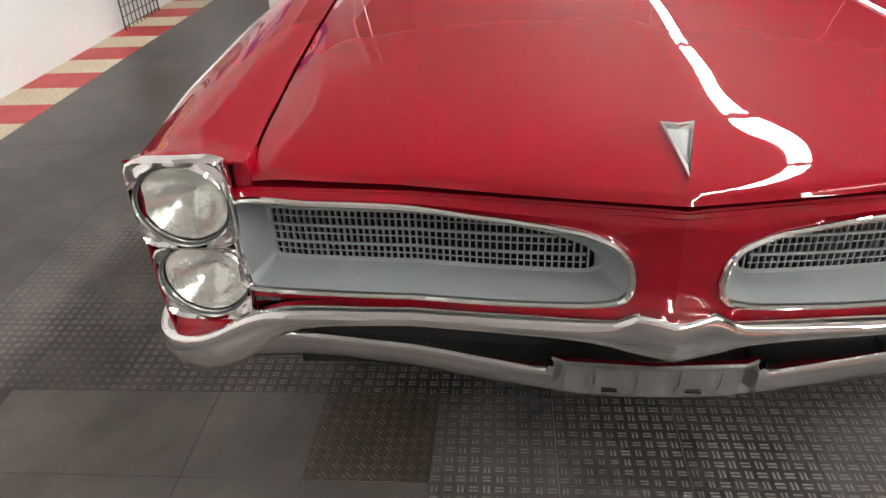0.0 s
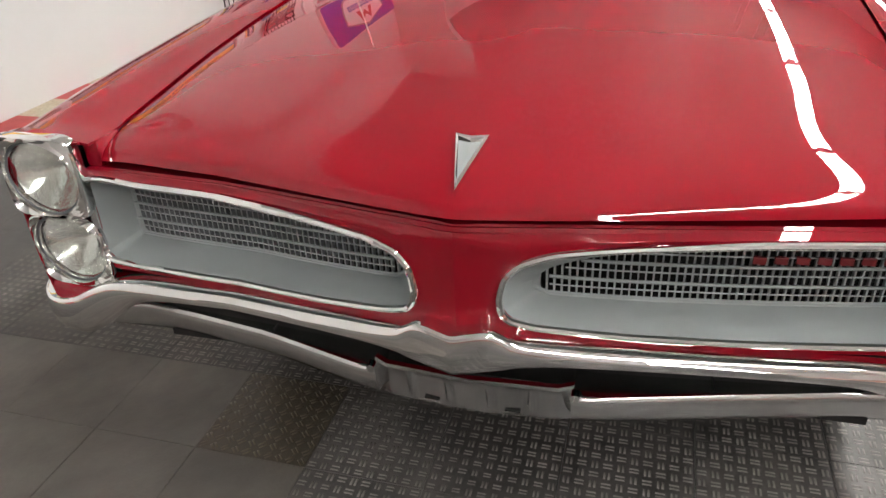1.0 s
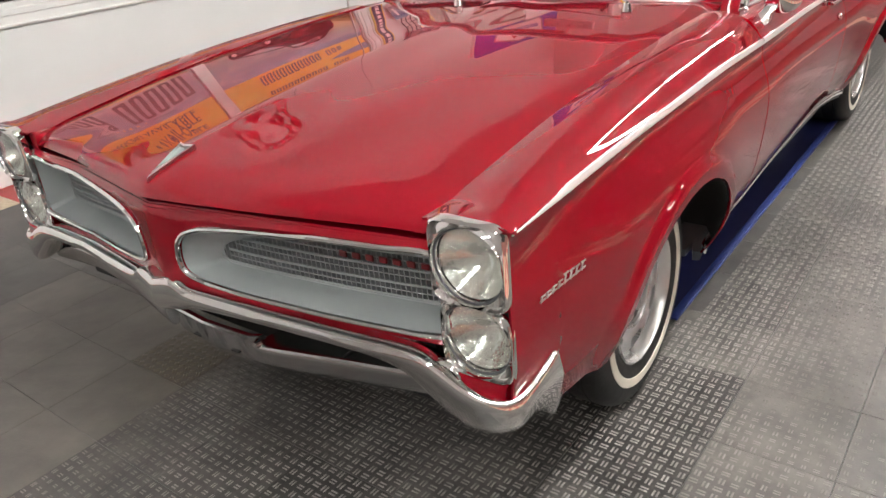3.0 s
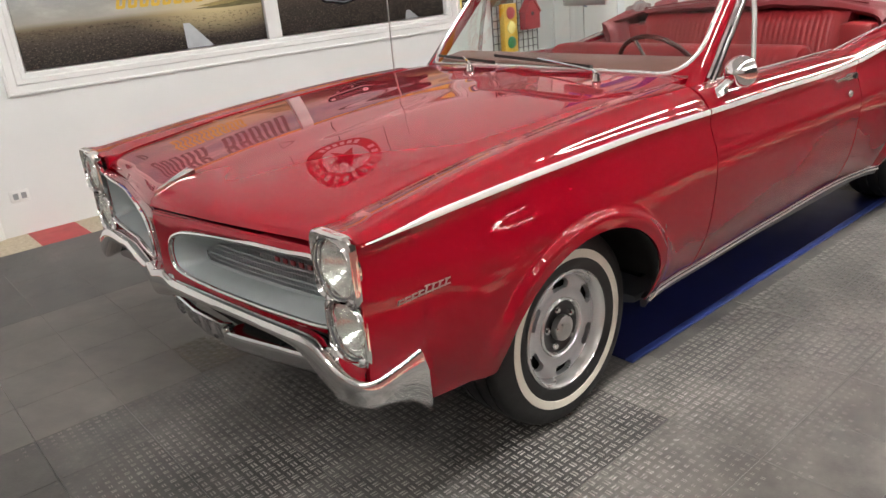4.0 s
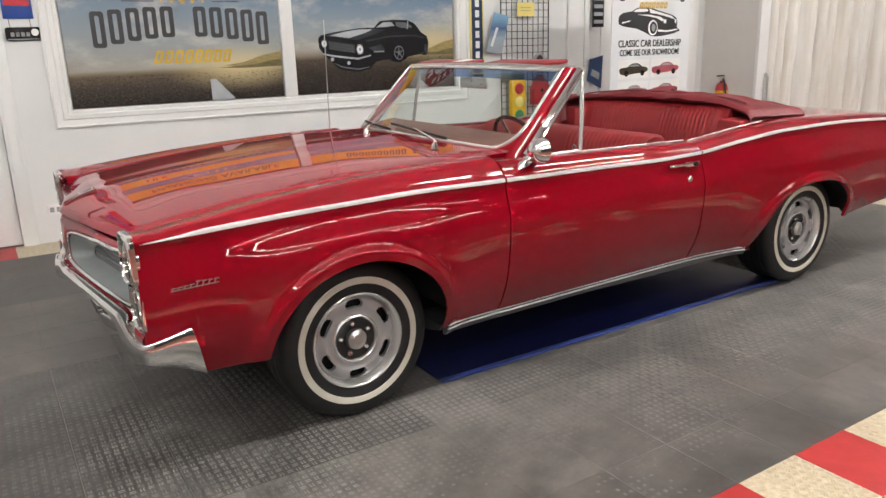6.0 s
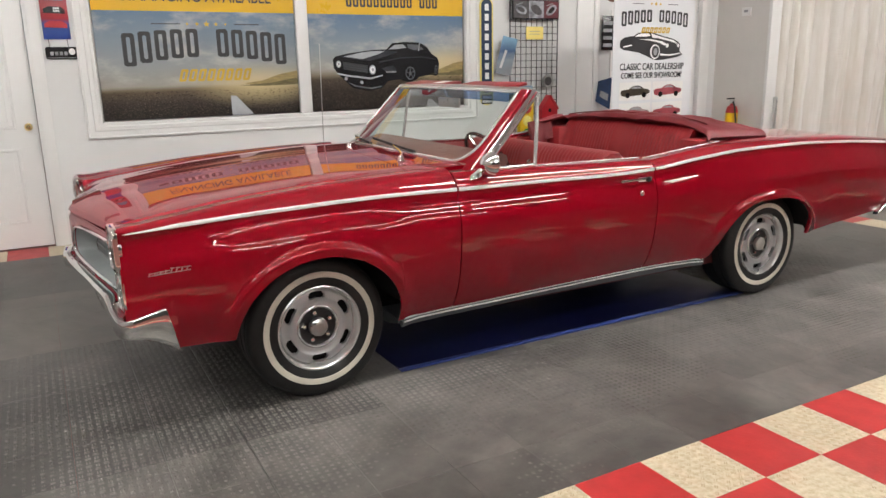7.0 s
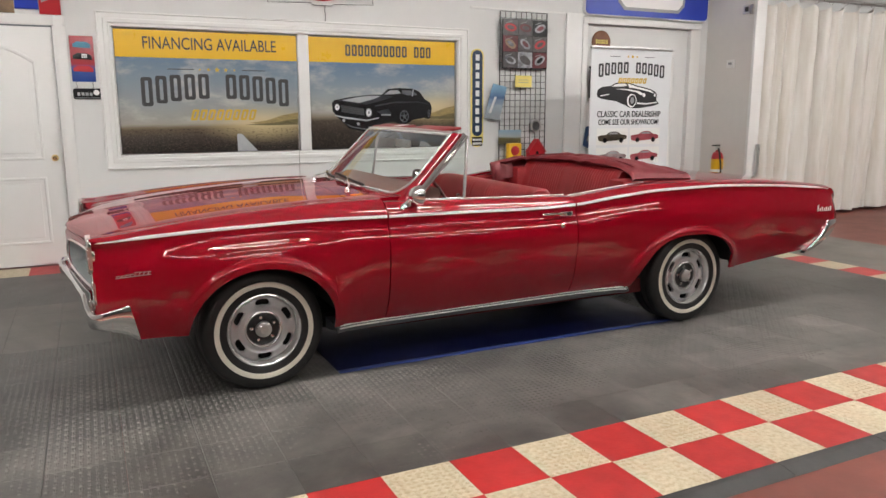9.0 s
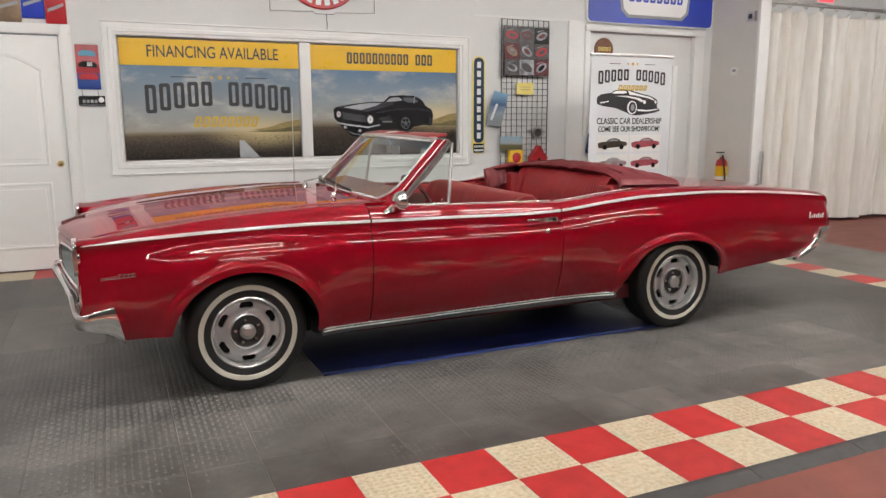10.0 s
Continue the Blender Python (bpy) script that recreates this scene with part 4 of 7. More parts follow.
# roll-up banner
PHROSE = mat("photo_rose", (0.42, 0.09, 0.11), 0.3, var=0.6, scale=10, color2=(0.20, 0.03, 0.04))
PHGREY = mat("photo_silver", (0.42, 0.36, 0.37), 0.3, var=0.6, scale=10, color2=(0.16, 0.08, 0.08))
bn_ = thing("rollup_banner", "grey-white roll-up dealership banner with dark car drawing", "banner")
BX0, BX1, BY, BZ1 = 4.25, 5.375, 2.12, 2.155
box("sheet", BX0, BX1, BY, BY + 0.006, 0.10, BZ1 - 0.02, mat("banner_cloth", (0.66, 0.68, 0.70), 0.5, var=0.03, scale=3), bn_)
box("top_rail", BX0 - 0.01, BX1 + 0.01, BY - 0.012, BY + 0.018, BZ1 - 0.03, BZ1, SATIN, bn_, bevel=0.004)
box("base", BX0 - 0.02, BX1 + 0.02, BY - 0.10, BY + 0.12, 0.0, 0.105, PLWHITE, bn_, "white base housing", bevel=0.02)
raw("pole", *pipe([(4.81, BY + 0.03, 0.1), (4.81, BY + 0.03, BZ1 - 0.02)], 0.012, 8), SATIN, bn_)
bw = BX1 - BX0


def bpt(u, v):
    return BX0 + u * bw, BZ1 - v * bw * 0.85


yb = BY - 0.002
xa, za = bpt(0.08, 0.36)
xb, zb = bpt(0.92, 0.17)
letter_bars(bn_, xa, xb, za + 0.03, zb - 0.03, 11, yb, INK, arch=0.03, skip=(5,))
xa, za = bpt(0.32, 0.37)
xb, _ = bpt(0.68, 0.37)
wave(bn_, xa, xb, za - 0.01, 0.075, yb - 0.002, GOLD, n=7)
for a, b in ((0.22, 0.35), (0.65, 0.78)):
    x, z = bpt(a, 0.115)
    plate("rule", rect(x, bpt(b, 0)[0], z, z + 0.006), yb, INK, bn_)
for k in range(-1, 2):
    x, z = bpt(0.5 + 0.055 * k, 0.11)
    plate("star", disc(x, z, 0.012 if k else 0.018, 6), yb, GOLD, bn_)
shape = [(0.082, 0.568), (0.078, 0.53), (0.086, 0.490), (0.128, 0.462), (0.19, 0.450), (0.244, 0.445), (0.275, 0.424), (0.308, 0.410), (0.37, 0.402), (0.436, 0.404), (0.50, 0.415), (0.564, 0.434), (0.667, 0.458), (0.74, 0.475), (0.795, 0.500), (0.822, 0.522), (0.828, 0.560), (0.822, 0.605), (0.867, 0.642), (0.80, 0.668), (0.718, 0.683), (0.62, 0.697), (0.538, 0.700), (0.48, 0.690), (0.436, 0.667), (0.308, 0.618), (0.20, 0.602), (0.128, 0.590)]
plate("car_drawing", [bpt(u, v) for u, v in shape], yb, INK, bn_, "dark car drawing")
for gap in ([(0.255, 0.452), (0.29, 0.428), (0.33, 0.418), (0.42, 0.418), (0.445, 0.440), (0.40, 0.450)],
            [(0.45, 0.415), (0.56, 0.447), (0.74, 0.488), (0.80, 0.530), (0.70, 0.500), (0.55, 0.470), (0.47, 0.462)],
            [(0.30, 0.478), (0.44, 0.476), (0.60, 0.500), (0.66, 0.535), (0.62, 0.545), (0.56, 0.515), (0.44, 0.492)],
            [(0.12, 0.552), (0.22, 0.535), (0.22, 0.545), (0.12, 0.566)],
            [(0.575, 0.630), (0.70, 0.640), (0.83, 0.622), (0.835, 0.634), (0.70, 0.656), (0.578, 0.650)],
            [(bx, bz) for bx, bz in [(0.508 + 0.060 * math.cos(a), 0.610 + 0.078 * math.sin(a)) for a in (2 * math.pi * k / 20 for k in range(20))]]):
    plate("drawing_gap", [bpt(u, v) for u, v in gap], yb - 0.002, PLWHITE, bn_)
plate("drawing_wheel", [bpt(0.512 + 0.045 * math.cos(a), 0.610 + 0.064 * math.sin(a)) for a in (2 * math.pi * k / 20 for k in range(20))], yb - 0.0035, INK, bn_)
plate("drawing_hub", [bpt(0.512 + 0.024 * math.cos(a), 0.610 + 0.040 * math.sin(a)) for a in (2 * math.pi * k / 20 for k in range(20))], yb - 0.005, PLGREY, bn_)
plate("drawing_lamp", [bpt(0.66 + 0.018 * math.cos(a), 0.545 + 0.022 * math.sin(a)) for a in (2 * math.pi * k / 14 for k in range(14))], yb - 0.0035, PLWHITE, bn_)
plate("drawing_lamp", [bpt(0.80 + 0.012 * math.cos(a), 0.545 + 0.020 * math.sin(a)) for a in (2 * math.pi * k / 14 for k in range(14))], yb - 0.0035, PLWHITE, bn_)
lettering("line_text", "CLASSIC CAR DEALERSHIP", 0.095, (*[bpt(0.485, 0.77)[0], yb - 0.002], bpt(0.485, 0.77)[1]), INK, bn_, width=bw * 0.80)
lettering("line_text", "COME SEE OUR SHOWROOM!", 0.085, (*[bpt(0.485, 0.862)[0], yb - 0.002], bpt(0.485, 0.862)[1]), INK, bn_, width=bw * 0.76)
for k, (u, v, m) in enumerate(((0.09, 0.93, mat("photo_olive", (0.07, 0.055, 0.035), 0.3, var=0.6, scale=12)), (0.50, 0.93, PHROSE), (0.09, 1.155, PHGREY), (0.50, 1.155, PHROSE), (0.09, 1.38, PLGREY), (0.50, 1.38, PLBLUE))):
    x, z = bpt(u, v)
    w, h = bw * 0.39, bw * 0.165
    plate("photo", rect(x, x + w, z - h, z), yb, mat("photo_pale", (0.72, 0.72, 0.70), 0.4) if k == 0 else bpy.data.materials["photo_pale"], bn_)
    plate("photo_car", [(x + w * a, z - h * b) for a, b in ((0.04, 0.58), (0.05, 0.46), (0.14, 0.41), (0.30, 0.38), (0.38, 0.26), (0.46, 0.20), (0.60, 0.19), (0.68, 0.24), (0.76, 0.36), (0.90, 0.41), (0.96, 0.48), (0.95, 0.62), (0.85, 0.70), (0.55, 0.74), (0.2, 0.80), (0.07, 0.74))], yb - 0.002, m, bn_)
    plate("photo_window", [(x + w * a, z - h * b) for a, b in ((0.36, 0.36), (0.43, 0.25), (0.62, 0.25), (0.70, 0.36))], yb - 0.0035, PLGREY, bn_)
    for cx in (0.26, 0.78):
        plate("photo_wheel", disc(x + w * cx, z - h * 0.72, 0.028, 14), yb - 0.0035, CARBLK, bn_)

# fire extinguisher on the grey return wall
fx = thing("fire_extinguisher", "red fire extinguisher with yellow and white label", "fire extinguisher")
FX, FYY = 7.02, 2.93
V, F = revolve([(0.0, 0), (0.07, 0.0), (0.078, 0.012), (0.078, 0.36), (0.06, 0.42), (0.03, 0.44), (0.025, 0.47), (0, 0.47)], 24, (0, 0, 0))


def stand(V, x, y, z):
    return [(a + x, -c + y, b + z) for a, b, c in V]


raw("cylinder", stand(V, FX, FYY, 0.47), F, PLRED, fx)
V, F = revolve([(0.0795, 0.10), (0.0795, 0.20)], 24, (0, 0, 0))
raw("label", stand(V, FX, FYY, 0.47), F, PLWHITE, fx)
V, F = revolve([(0.0797, 0.20), (0.0797, 0.34)], 24, (0, 0, 0))
raw("label", stand(V, FX, FYY, 0.47), F, YELLOW, fx)
box("valve", FX - 0.03, FX + 0.03, FYY - 0.02, FYY + 0.02, 0.93, 0.98, SATIN, fx, bevel=0.006)
box("lever", FX - 0.10, FX + 0.03, FYY - 0.012, FYY + 0.012, 0.985, 1.0, WIRE, fx, m=None)
raw("hose", *pipe([(FX - 0.02, FYY - 0.03, 0.95), (FX - 0.06, FYY - 0.09, 0.90), (FX - 0.04, FYY - 0.10, 0.75), (FX - 0.02, FYY - 0.095, 0.62)], 0.012, 8), WIRE, fx)
box("bracket", FX + 0.06, 7.099, FYY - 0.04, FYY + 0.04, 0.60, 0.80, SATIN, fx)
th = thing("thermostat", "small white wall thermostat with grey window", "thermostat")
box("case", 7.075, 7.0995, 2.80, 2.93, 2.02, 2.12, TRIMPAINT, th, bevel=0.006)
box("window", 7.072, 7.076, 2.835, 2.895, 2.06, 2.09, PLGREY, th)
jb = thing("junction_box", "small grey metal box high on the wall", "junction box")
box("case", 7.05, 7.0995, 2.56, 2.68, 2.68, 2.80, SATIN, jb, bevel=0.004)
box("cover", 7.046, 7.051, 2.59, 2.65, 2.71, 2.77, CARBLK, jb)
hs = thing("steel_post", "short galvanised steel post by the curtain edge", "post")
box("channel", 7.20, 7.24, 2.42, 2.46, 0, 1.02, SATIN, hs, bevel=0.004)
box("foot", 7.17, 7.27, 2.39, 2.47, 0, 0.012, SATIN, hs)

# curtain on a rail
rail = thing("curtain_rail", "grey steel curtain rail with rings", "curtain rail")
raw("pipe", *pipe([(7.10, 2.5, 2.915), (13.95, 2.5, 2.915)], 0.024, 12), SATIN, rail)
for k in range(23):
    x = 7.32 + k * 0.29
    raw("ring", *pipe([(x, 2.5 + 0.033 * math.cos(a), 2.90 + 0.04 * math.sin(a)) for a in (2 * math.pi * q / 12 for q in range(12))], 0.004, 6, closed=True), SATIN, rail)


def curtain(x0, x1, seed, label):
    r = random.Random(seed)
    ph = [r.uniform(0, 6.28) for _ in range(4)]
    n, nz = int((x1 - x0) / 0.012), 40
    grid = []
    for j in range(nz + 1):
        v = j / nz
        z = 0.03 + v * 2.83
        row = []
        for i in range(n + 1):
            x = x0 + (x1 - x0) * i / n
            u = (x - 7.32) / 0.29
            w = x + 0.07 * math.sin(2.3 * x + ph[0]) + 0.03 * math.sin(6.1 * x + ph[1]) + 0.02 * v * math.sin(3.0 * x + ph[2])
            fold = (1 - abs(math.sin(math.pi * w / 0.27))) ** 1.4
            low = abs(math.sin(math.pi * w / 0.72 + ph[3]))
            y = 2.47 + (0.17 * fold * (0.55 + 0.45 * v) + 0.13 * low * (1.0 - 0.65 * v) + 0.006 * math.sin(w * 31 + ph[2] + 1.2 * v) + 0.04 * math.sin(1.9 * x + ph[1]) + 0.006 * math.sin(9 * z + 14 * x))
            sag = 0.075 * abs(math.sin(math.pi * u)) ** 0.8 * max(0, (v - 0.90) / 0.10) ** 1.5
            edge = min(i, n - i) / n
            if edge < 0.04:
                y += 0.05 * (1 - edge / 0.04)
            row.append((x, y, z - sag))
        grid.append(row)
    V, F = loft(grid)
    V2, F2 = loft([[(x, y + 0.004, z) for x, y, z in row] for row in grid])
    return tagged(raw("curtain", *join((V, F), (V2, F2)), CURTAIN, smooth=True, fix=False), label, "curtain", "curtain panels")


curtain(7.26, 8.36, 1, "dirty white vinyl curtain panel hanging in folds")
curtain(8.33, 9.62, 2, "stained white vinyl curtain panel with brown streaks")
curtain(9.60, 11.3, 3, "dirty white vinyl curtain panel hanging in folds")
curtain(11.28, 13.6, 5, "dirty white vinyl curtain panel hanging in folds")
ex = thing("exit_sign", "small lit red exit sign above the curtain", "exit sign")
box("case", 9.35, 9.72, 3.54, 3.598, 3.16, 3.36, PLWHITE, ex, bevel=0.004)
box("face", 9.38, 9.69, 3.535, 3.541, 3.19, 3.33, glow("exit_glow", (0.8, 0.06, 0.08), 1.6), ex)

# blue plate under the car
bp = thing("blue_floor_plate", "blue painted steel plate lying under the parked car", "floor plate")
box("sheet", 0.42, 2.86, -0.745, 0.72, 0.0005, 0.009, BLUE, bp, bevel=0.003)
# Lamplight on the plate's near edge, put into the colour of a strip.
box("edge_strip", 0.42, 2.86, -0.778, -0.7455, 0.0005, 0.0105, BLUELIT, bp, "paler blue strip, painted as the lit edge of the plate", bevel=0.002)

# ---------------------------------------------------------------- the car (nose towards -x, left side towards -y)
car = thing("convertible_car", "glossy dark red classic two-door convertible, top folded under a maroon boot", "car")

zc = curve([(-0.79, 0.866), (-0.5, 0.884), (-0.1, 0.900), (0.3, 0.908), (0.67, 0.903), (1.2, 0.895), (1.65, 0.886), (1.92, 0.892), (2.25, 0.928), (2.6, 0.956), (3.0, 0.962), (3.5, 0.945), (4.0, 0.907), (4.16, 0.889), (4.225, 0.878), (4.27, 0.858), (4.30, 0.822)])
wc = curve([(-0.79, 0.908), (-0.4, 0.909), (0, 0.911), (0.7, 0.906), (1.3, 0.888), (1.9, 0.876), (2.4, 0.901), (2.9, 0.918), (3.6, 0.906), (4.15, 0.877), (4.24, 0.867), (4.30, 0.842)])
side_prof = curve([(-0.3, -0.136), (0.0, -0.096), (0.12, -0.046), (0.3, 0.001), (0.42, 0.0165), (0.54, 0.0255), (0.64, 0.0302), (0.71, 0.0308), (0.80, 0.0215), (0.88, 0.004), (0.94, -0.0045), (0.975, -0.003), (1.0, 0.0)])
nose_prof = curve([(-0.3, -0.10), (0.0, -0.075), (0.25, -0.03), (0.45, -0.004), (0.62, 0.002), (0.78, 0.0), (0.90, -0.010), (0.95, -0.009), (1.0, 0.0)])
ARCHES = ((-0.005, 0.335, 0.378, 0.345), (2.812, 0.335, 0.420, 0.308))
rear_open = curve([(2.385, 0.312), (2.445, 0.435), (2.50, 0.525), (2.589, 0.600), (2.679, 0.633), (2.78, 0.645), (2.913, 0.642), (3.03, 0.622), (3.13, 0.582), (3.19, 0.53), (3.222, 0.46), (3.232, 0.38)])


def sill(x):
    return 0.300 + 0.006 * (x - 0.36)



def arch_d(x, z):
    """How far (x, z) lies outside the nearer wheel opening, as a part of its radius."""
    return min((math.hypot((x - cx) / rx, (z - cz) / rz) for cx, cz, rx, rz in ARCHES), default=9)


def half_width(x, z):
    q = (z - 0.27) / (zc(x) - 0.27)
    pr = side_prof(q)
    if x < -0.35:
        k = min(1.0, (-0.35 - x) / 0.40)
        k = k * k * (3 - 2 * k)
        pr = pr * (1 - k) + nose_prof(q) * k
    y = wc(x) + pr
    d = arch_d(x, z)
    soft = min(1.0, max(0.0, (1.75 - d) / 0.65))
    flare = min(1.0, max(0.0, (1.19 - d) / 0.10))
    flare = flare * flare * (3 - 2 * flare)
    return y + 0.018 * flare + 0.012 * soft * soft * (3 - 2 * soft)


tail_under = curve([(3.965, 0.430), (4.03, 0.447), (4.09, 0.474), (4.15, 0.504), (4.20, 0.535), (4.245, 0.575), (4.30, 0.63)])


def bottom(x):
    if x < -0.62:
        b = 0.50
    elif x < 0:
        b = 0.370
    elif x < 2.8:
        b = sill(x)
    else:
        b = 0.370 + 0.062 * max(0, (x - 3.25) / 0.7)
        if x > 3.965:
            b = max(b, tail_under(x))
    cx, cz, rx, rz = ARCHES[0]
    if abs(x - cx) < rx:
        b = max(b, cz + rz * math.sqrt(max(0, 1 - ((x - cx) / rx) ** 2)))
    if 2.385 < x < 3.232:
        b = max(b, rear_open(x))
    return b


def stations(x0, x1, step=0.03):
    n = max(2, int(round((x1 - x0) / step)))
    xs = [x0 + (x1 - x0) * k / n for k in range(n + 1)]
    for cx, _, rx, _ in ARCHES:
        for k in range(25):
            x = cx - rx * math.cos(math.pi * k / 24)
            for e in (0, -1e-4 if k == 0 else (1e-4 if k == 24 else 0)):
                if x0 < x + e < x1:
                    xs.append(x + e)
    if x0 < -0.62 < x1:
        xs += [-0.6201, -0.6199]
    xs = sorted(set(round(x, 5) for x in xs))
    return [x for i, x in enumerate(xs) if i == 0 or x - xs[i - 1] > 5e-5]


hood_ridge = curve([(0, 0.829), (0.010, 0.846), (0.05, 0.871), (0.13, 0.898), (0.33, 0.932), (0.5, 0.953), (0.85, 0.985), (1.1, 1.0), (1.6, 1.015)])
hood_edge = curve([(0, 0.832), (0.010, 0.845), (0.04, 0.860), (0.09, 0.873), (0.24, 0.895), (0.44, 0.922), (0.66, 0.944), (0.91, 0.962), (1.22, 0.978), (1.6, 0.985)])
HW = 0.722


def hood_front(y):
    return -0.908 + 0.138 * (abs(y) / HW) ** 1.15


def hood_z(x, y):
    u = max(0.0, x - hood_front(y))
    a = abs(y) / HW
    k = 0.5 * a ** 1.12 + 0.5 * a ** 2
    hollow = 0.0022 * math.exp(-((abs(y) - 0.14) / 0.085) ** 2) * min(1.0, u / 0.12)
    rolled = 0.0055 * max(0.0, (a - 0.90) / 0.10) ** 2
    return hood_ridge(u) * (1 - k) + hood_edge(u) * k - hollow - rolled


def fender_in(x):
    """Inner upper edge of the front fender, along the hood."""
    return (HW + 0.004, max(hood_z(max(x, hood_front(HW)), HW) + 0.004, 0.868))


def side_panel(name, x0, x1, s, top, rows=26, tops=12, crown=0.006, label="", step=0.03, fold=0.018):
    """One body panel: the side from its lower edge up to the shoulder, then inwards to top(x) = (y, z)."""
    grid = []
    for x in stations(x0, x1, step):
        b, t = bottom(x), zc(x)
        col = []
        for k in range(rows + 1):
            v = k / rows
            z = b + (t - 0.006 - b) * v
            col.append((x, s * half_width(x, z), z))
        w = wc(x)
        yi, zi = top(x)
        col.append((x, s * (w - 0.003), t - 0.0015))
        col.append((x, s * (w - 0.010), t + 0.001))
        for k in range(1, tops + 1):
            v = k / tops
            col.append((x, s * ((w - 0.010) + (yi - w + 0.010) * v), t + 0.001 + (zi - t - 0.001) * (1 - (1 - v) ** 2.6) + (crown if crown < 0.01 else 0.007 + (crown - 0.007) * min(1.0, max(0.0, (0.66 - x) / 0.6))) * math.sin(math.pi * v ** 0.7)))
        grid.append(col)
    V, F = sheet(grid, lambda p: (p.x, 0, 0.55), fold)
    return raw(name, V, F, RED, car, label, angle=48)


door_top = lambda x: (0.79 - 0.02 * (x - 0.68), 0.966 - 0.036 * (x - 0.68) / 1.25)
qt_y = curve([(1.93, 0.762), (2.4, 0.765), (3.0, 0.735), (3.3, 0.73), (4.3, 0.71)])
qt_z = curve([(1.93, 0.925), (2.1, 0.942), (2.4, 0.976), (2.75, 0.992), (3.1, 0.985), (3.5, 0.968), (4.1, 0.912), (4.2, 0.899), (4.25, 0.885), (4.28, 0.862), (4.3, 0.832)])

DF, DR = 0.678, 1.934
for s in (-1, 1):
    f = side_panel("front_fender", -0.785, DF - 0.003, s, fender_in, crown=0.016, fold=0.005)
    d = side_panel("door", DF + 0.003, DR - 0.003, s, door_top, label="long door with chrome handle")
    q = side_panel("quarter_panel", DR + 0.003, 4.30, s, lambda x: (qt_y(x), qt_z(x)))
    # bright line along the shoulder
    for own, a, b in ((f, -0.763, DF - 0.005), (d, DF + 0.006, DR - 0.005), (q, DR + 0.006, 4.19)):
        rings = []
        n = max(3, int((b - a) / 0.04))
        for k in range(n + 1):
            x = a + (b - a) * k / n
            z, w = zc(x) - 0.008, half_width(x, zc(x) - 0.008)
            taper = min(1.0, (x + 0.76) / 0.25 + 0.25, (4.2 - x) / 0.3 + 0.2)
            h = 0.0085 * taper
            rings.append([(x, s * (w - 0.004), z - h), (x, s * (w + 0.0015), z - h * 0.9), (x, s * (w + 0.0025), z), (x, s * (w - 0.0005), z + h * 0.9), (x, s * (w - 0.007), z + h)])
        raw("shoulder_trim", *loft(rings, closed=True, cap=True), BRIGHT, own, "bright shoulder strip", angle=60)
    # sill moulding
    rings = []
    for k in range(40):
        x = 0.40 + (2.375 - 0.40) * k / 39
        y, z = half_width(x, sill(x)) - 0.006, sill(x) - 0.002
        rings.append([(x, s * (y + dy), z + dz) for dy, dz in ((-0.03, -0.011), (0.0, -0.011), (0.001, -0.016), (-0.003, -0.030), (-0.009, -0.040), (-0.02, -0.043), (-0.03, -0.043))])
    raw("sill_moulding", *loft(rings, closed=True, cap=True), ROCKER, car, "dull grey sill moulding", angle=50)
    for dz in (0.003, -0.013):
        raw("sill_strip", *pipe([(x, s * (half_width(x, sill(x)) + 0.0005), sill(x) + dz) for x in (0.405 + 1.965 * k / 24 for k in range(25))], 0.0042, 6), BRIGHT, car, "bright sill strip")
    rings = [[(x, s * 0.800, 0.285), (x, s * 0.800, 0.262), (x, s * 0.70, 0.235), (x, s * 0.60, 0.225), (x, s * 0.60, 0.29)] for x in (0.40, 1.5, 2.44)]
    raw("rocker_panel", *loft(rings, closed=True, cap=True), ROCKER, car, "grey painted rocker below the sill")
    # wheel houses
    for cx, cz, rx, rz in (ARCHES[0], (2.8085, 0.335, 0.4235, 0.31)):
        rings = []
        for k in range(25):
            c = -math.cos(math.pi * (0.02 + 0.96 * k / 24))
            x = cx + rx * c
            z = bottom(x)
            rings.append([(x, s * (half_width(x, z) - 0.008), z - 0.001), (x + 0.03 * c, s * 0.86, z + 0.025), (x + 0.03 * c, s * 0.45, z + 0.025)])
        V, F = loft(rings)
        o = len(V)
        V = list(V) + [(cx, s * 0.45, cz)]
        F += [(o, k * 3 + 2, k * 3 + 5) for k in range(24)]
        raw("wheel_house", V, F, DARK, car, "black wheel housing")
    # door furniture
    hy = half_width(1.79, 0.833)
    bm = bmesh.new()
    add_box(bm, 1.675, 1.83, s * (hy + 0.020) - 0.006, s * (hy + 0.020) + 0.006, 0.834, 0.846, 0.004)
    add_box(bm, 1.685, 1.70, min(s * hy, s * (hy + 0.02)), max(s * hy, s * (hy + 0.02)), 0.834, 0.846, 0.002)
    add_box(bm, 1.80, 1.90, min(s * (hy - 0.004), s * (hy + 0.018)), max(s * (hy - 0.004), s * (hy + 0.018)), 0.823, 0.850, 0.008)
    part("door_handle", bm, CHROME, d, "chrome door handle")
    raw("push_button", *revolve([(0, -0.008), (0.012, -0.008), (0.013, 0)] if s < 0 else [(0, 0.008), (0.012, 0.008), (0.013, 0)], 16, (1.872, s * (hy + 0.018), 0.835)), BLACK, d)
    ly = half_width(1.825, 0.765)
    raw("door_lock", *revolve([(0, -0.008), (0.011, -0.008), (0.016, -0.003), (0.017, 0.003)] if s < 0 else [(0, 0.008), (0.011, 0.008), (0.016, 0.003), (0.017, -0.003)], 16, (1.825, s * ly, 0.765)), CHROME, d)
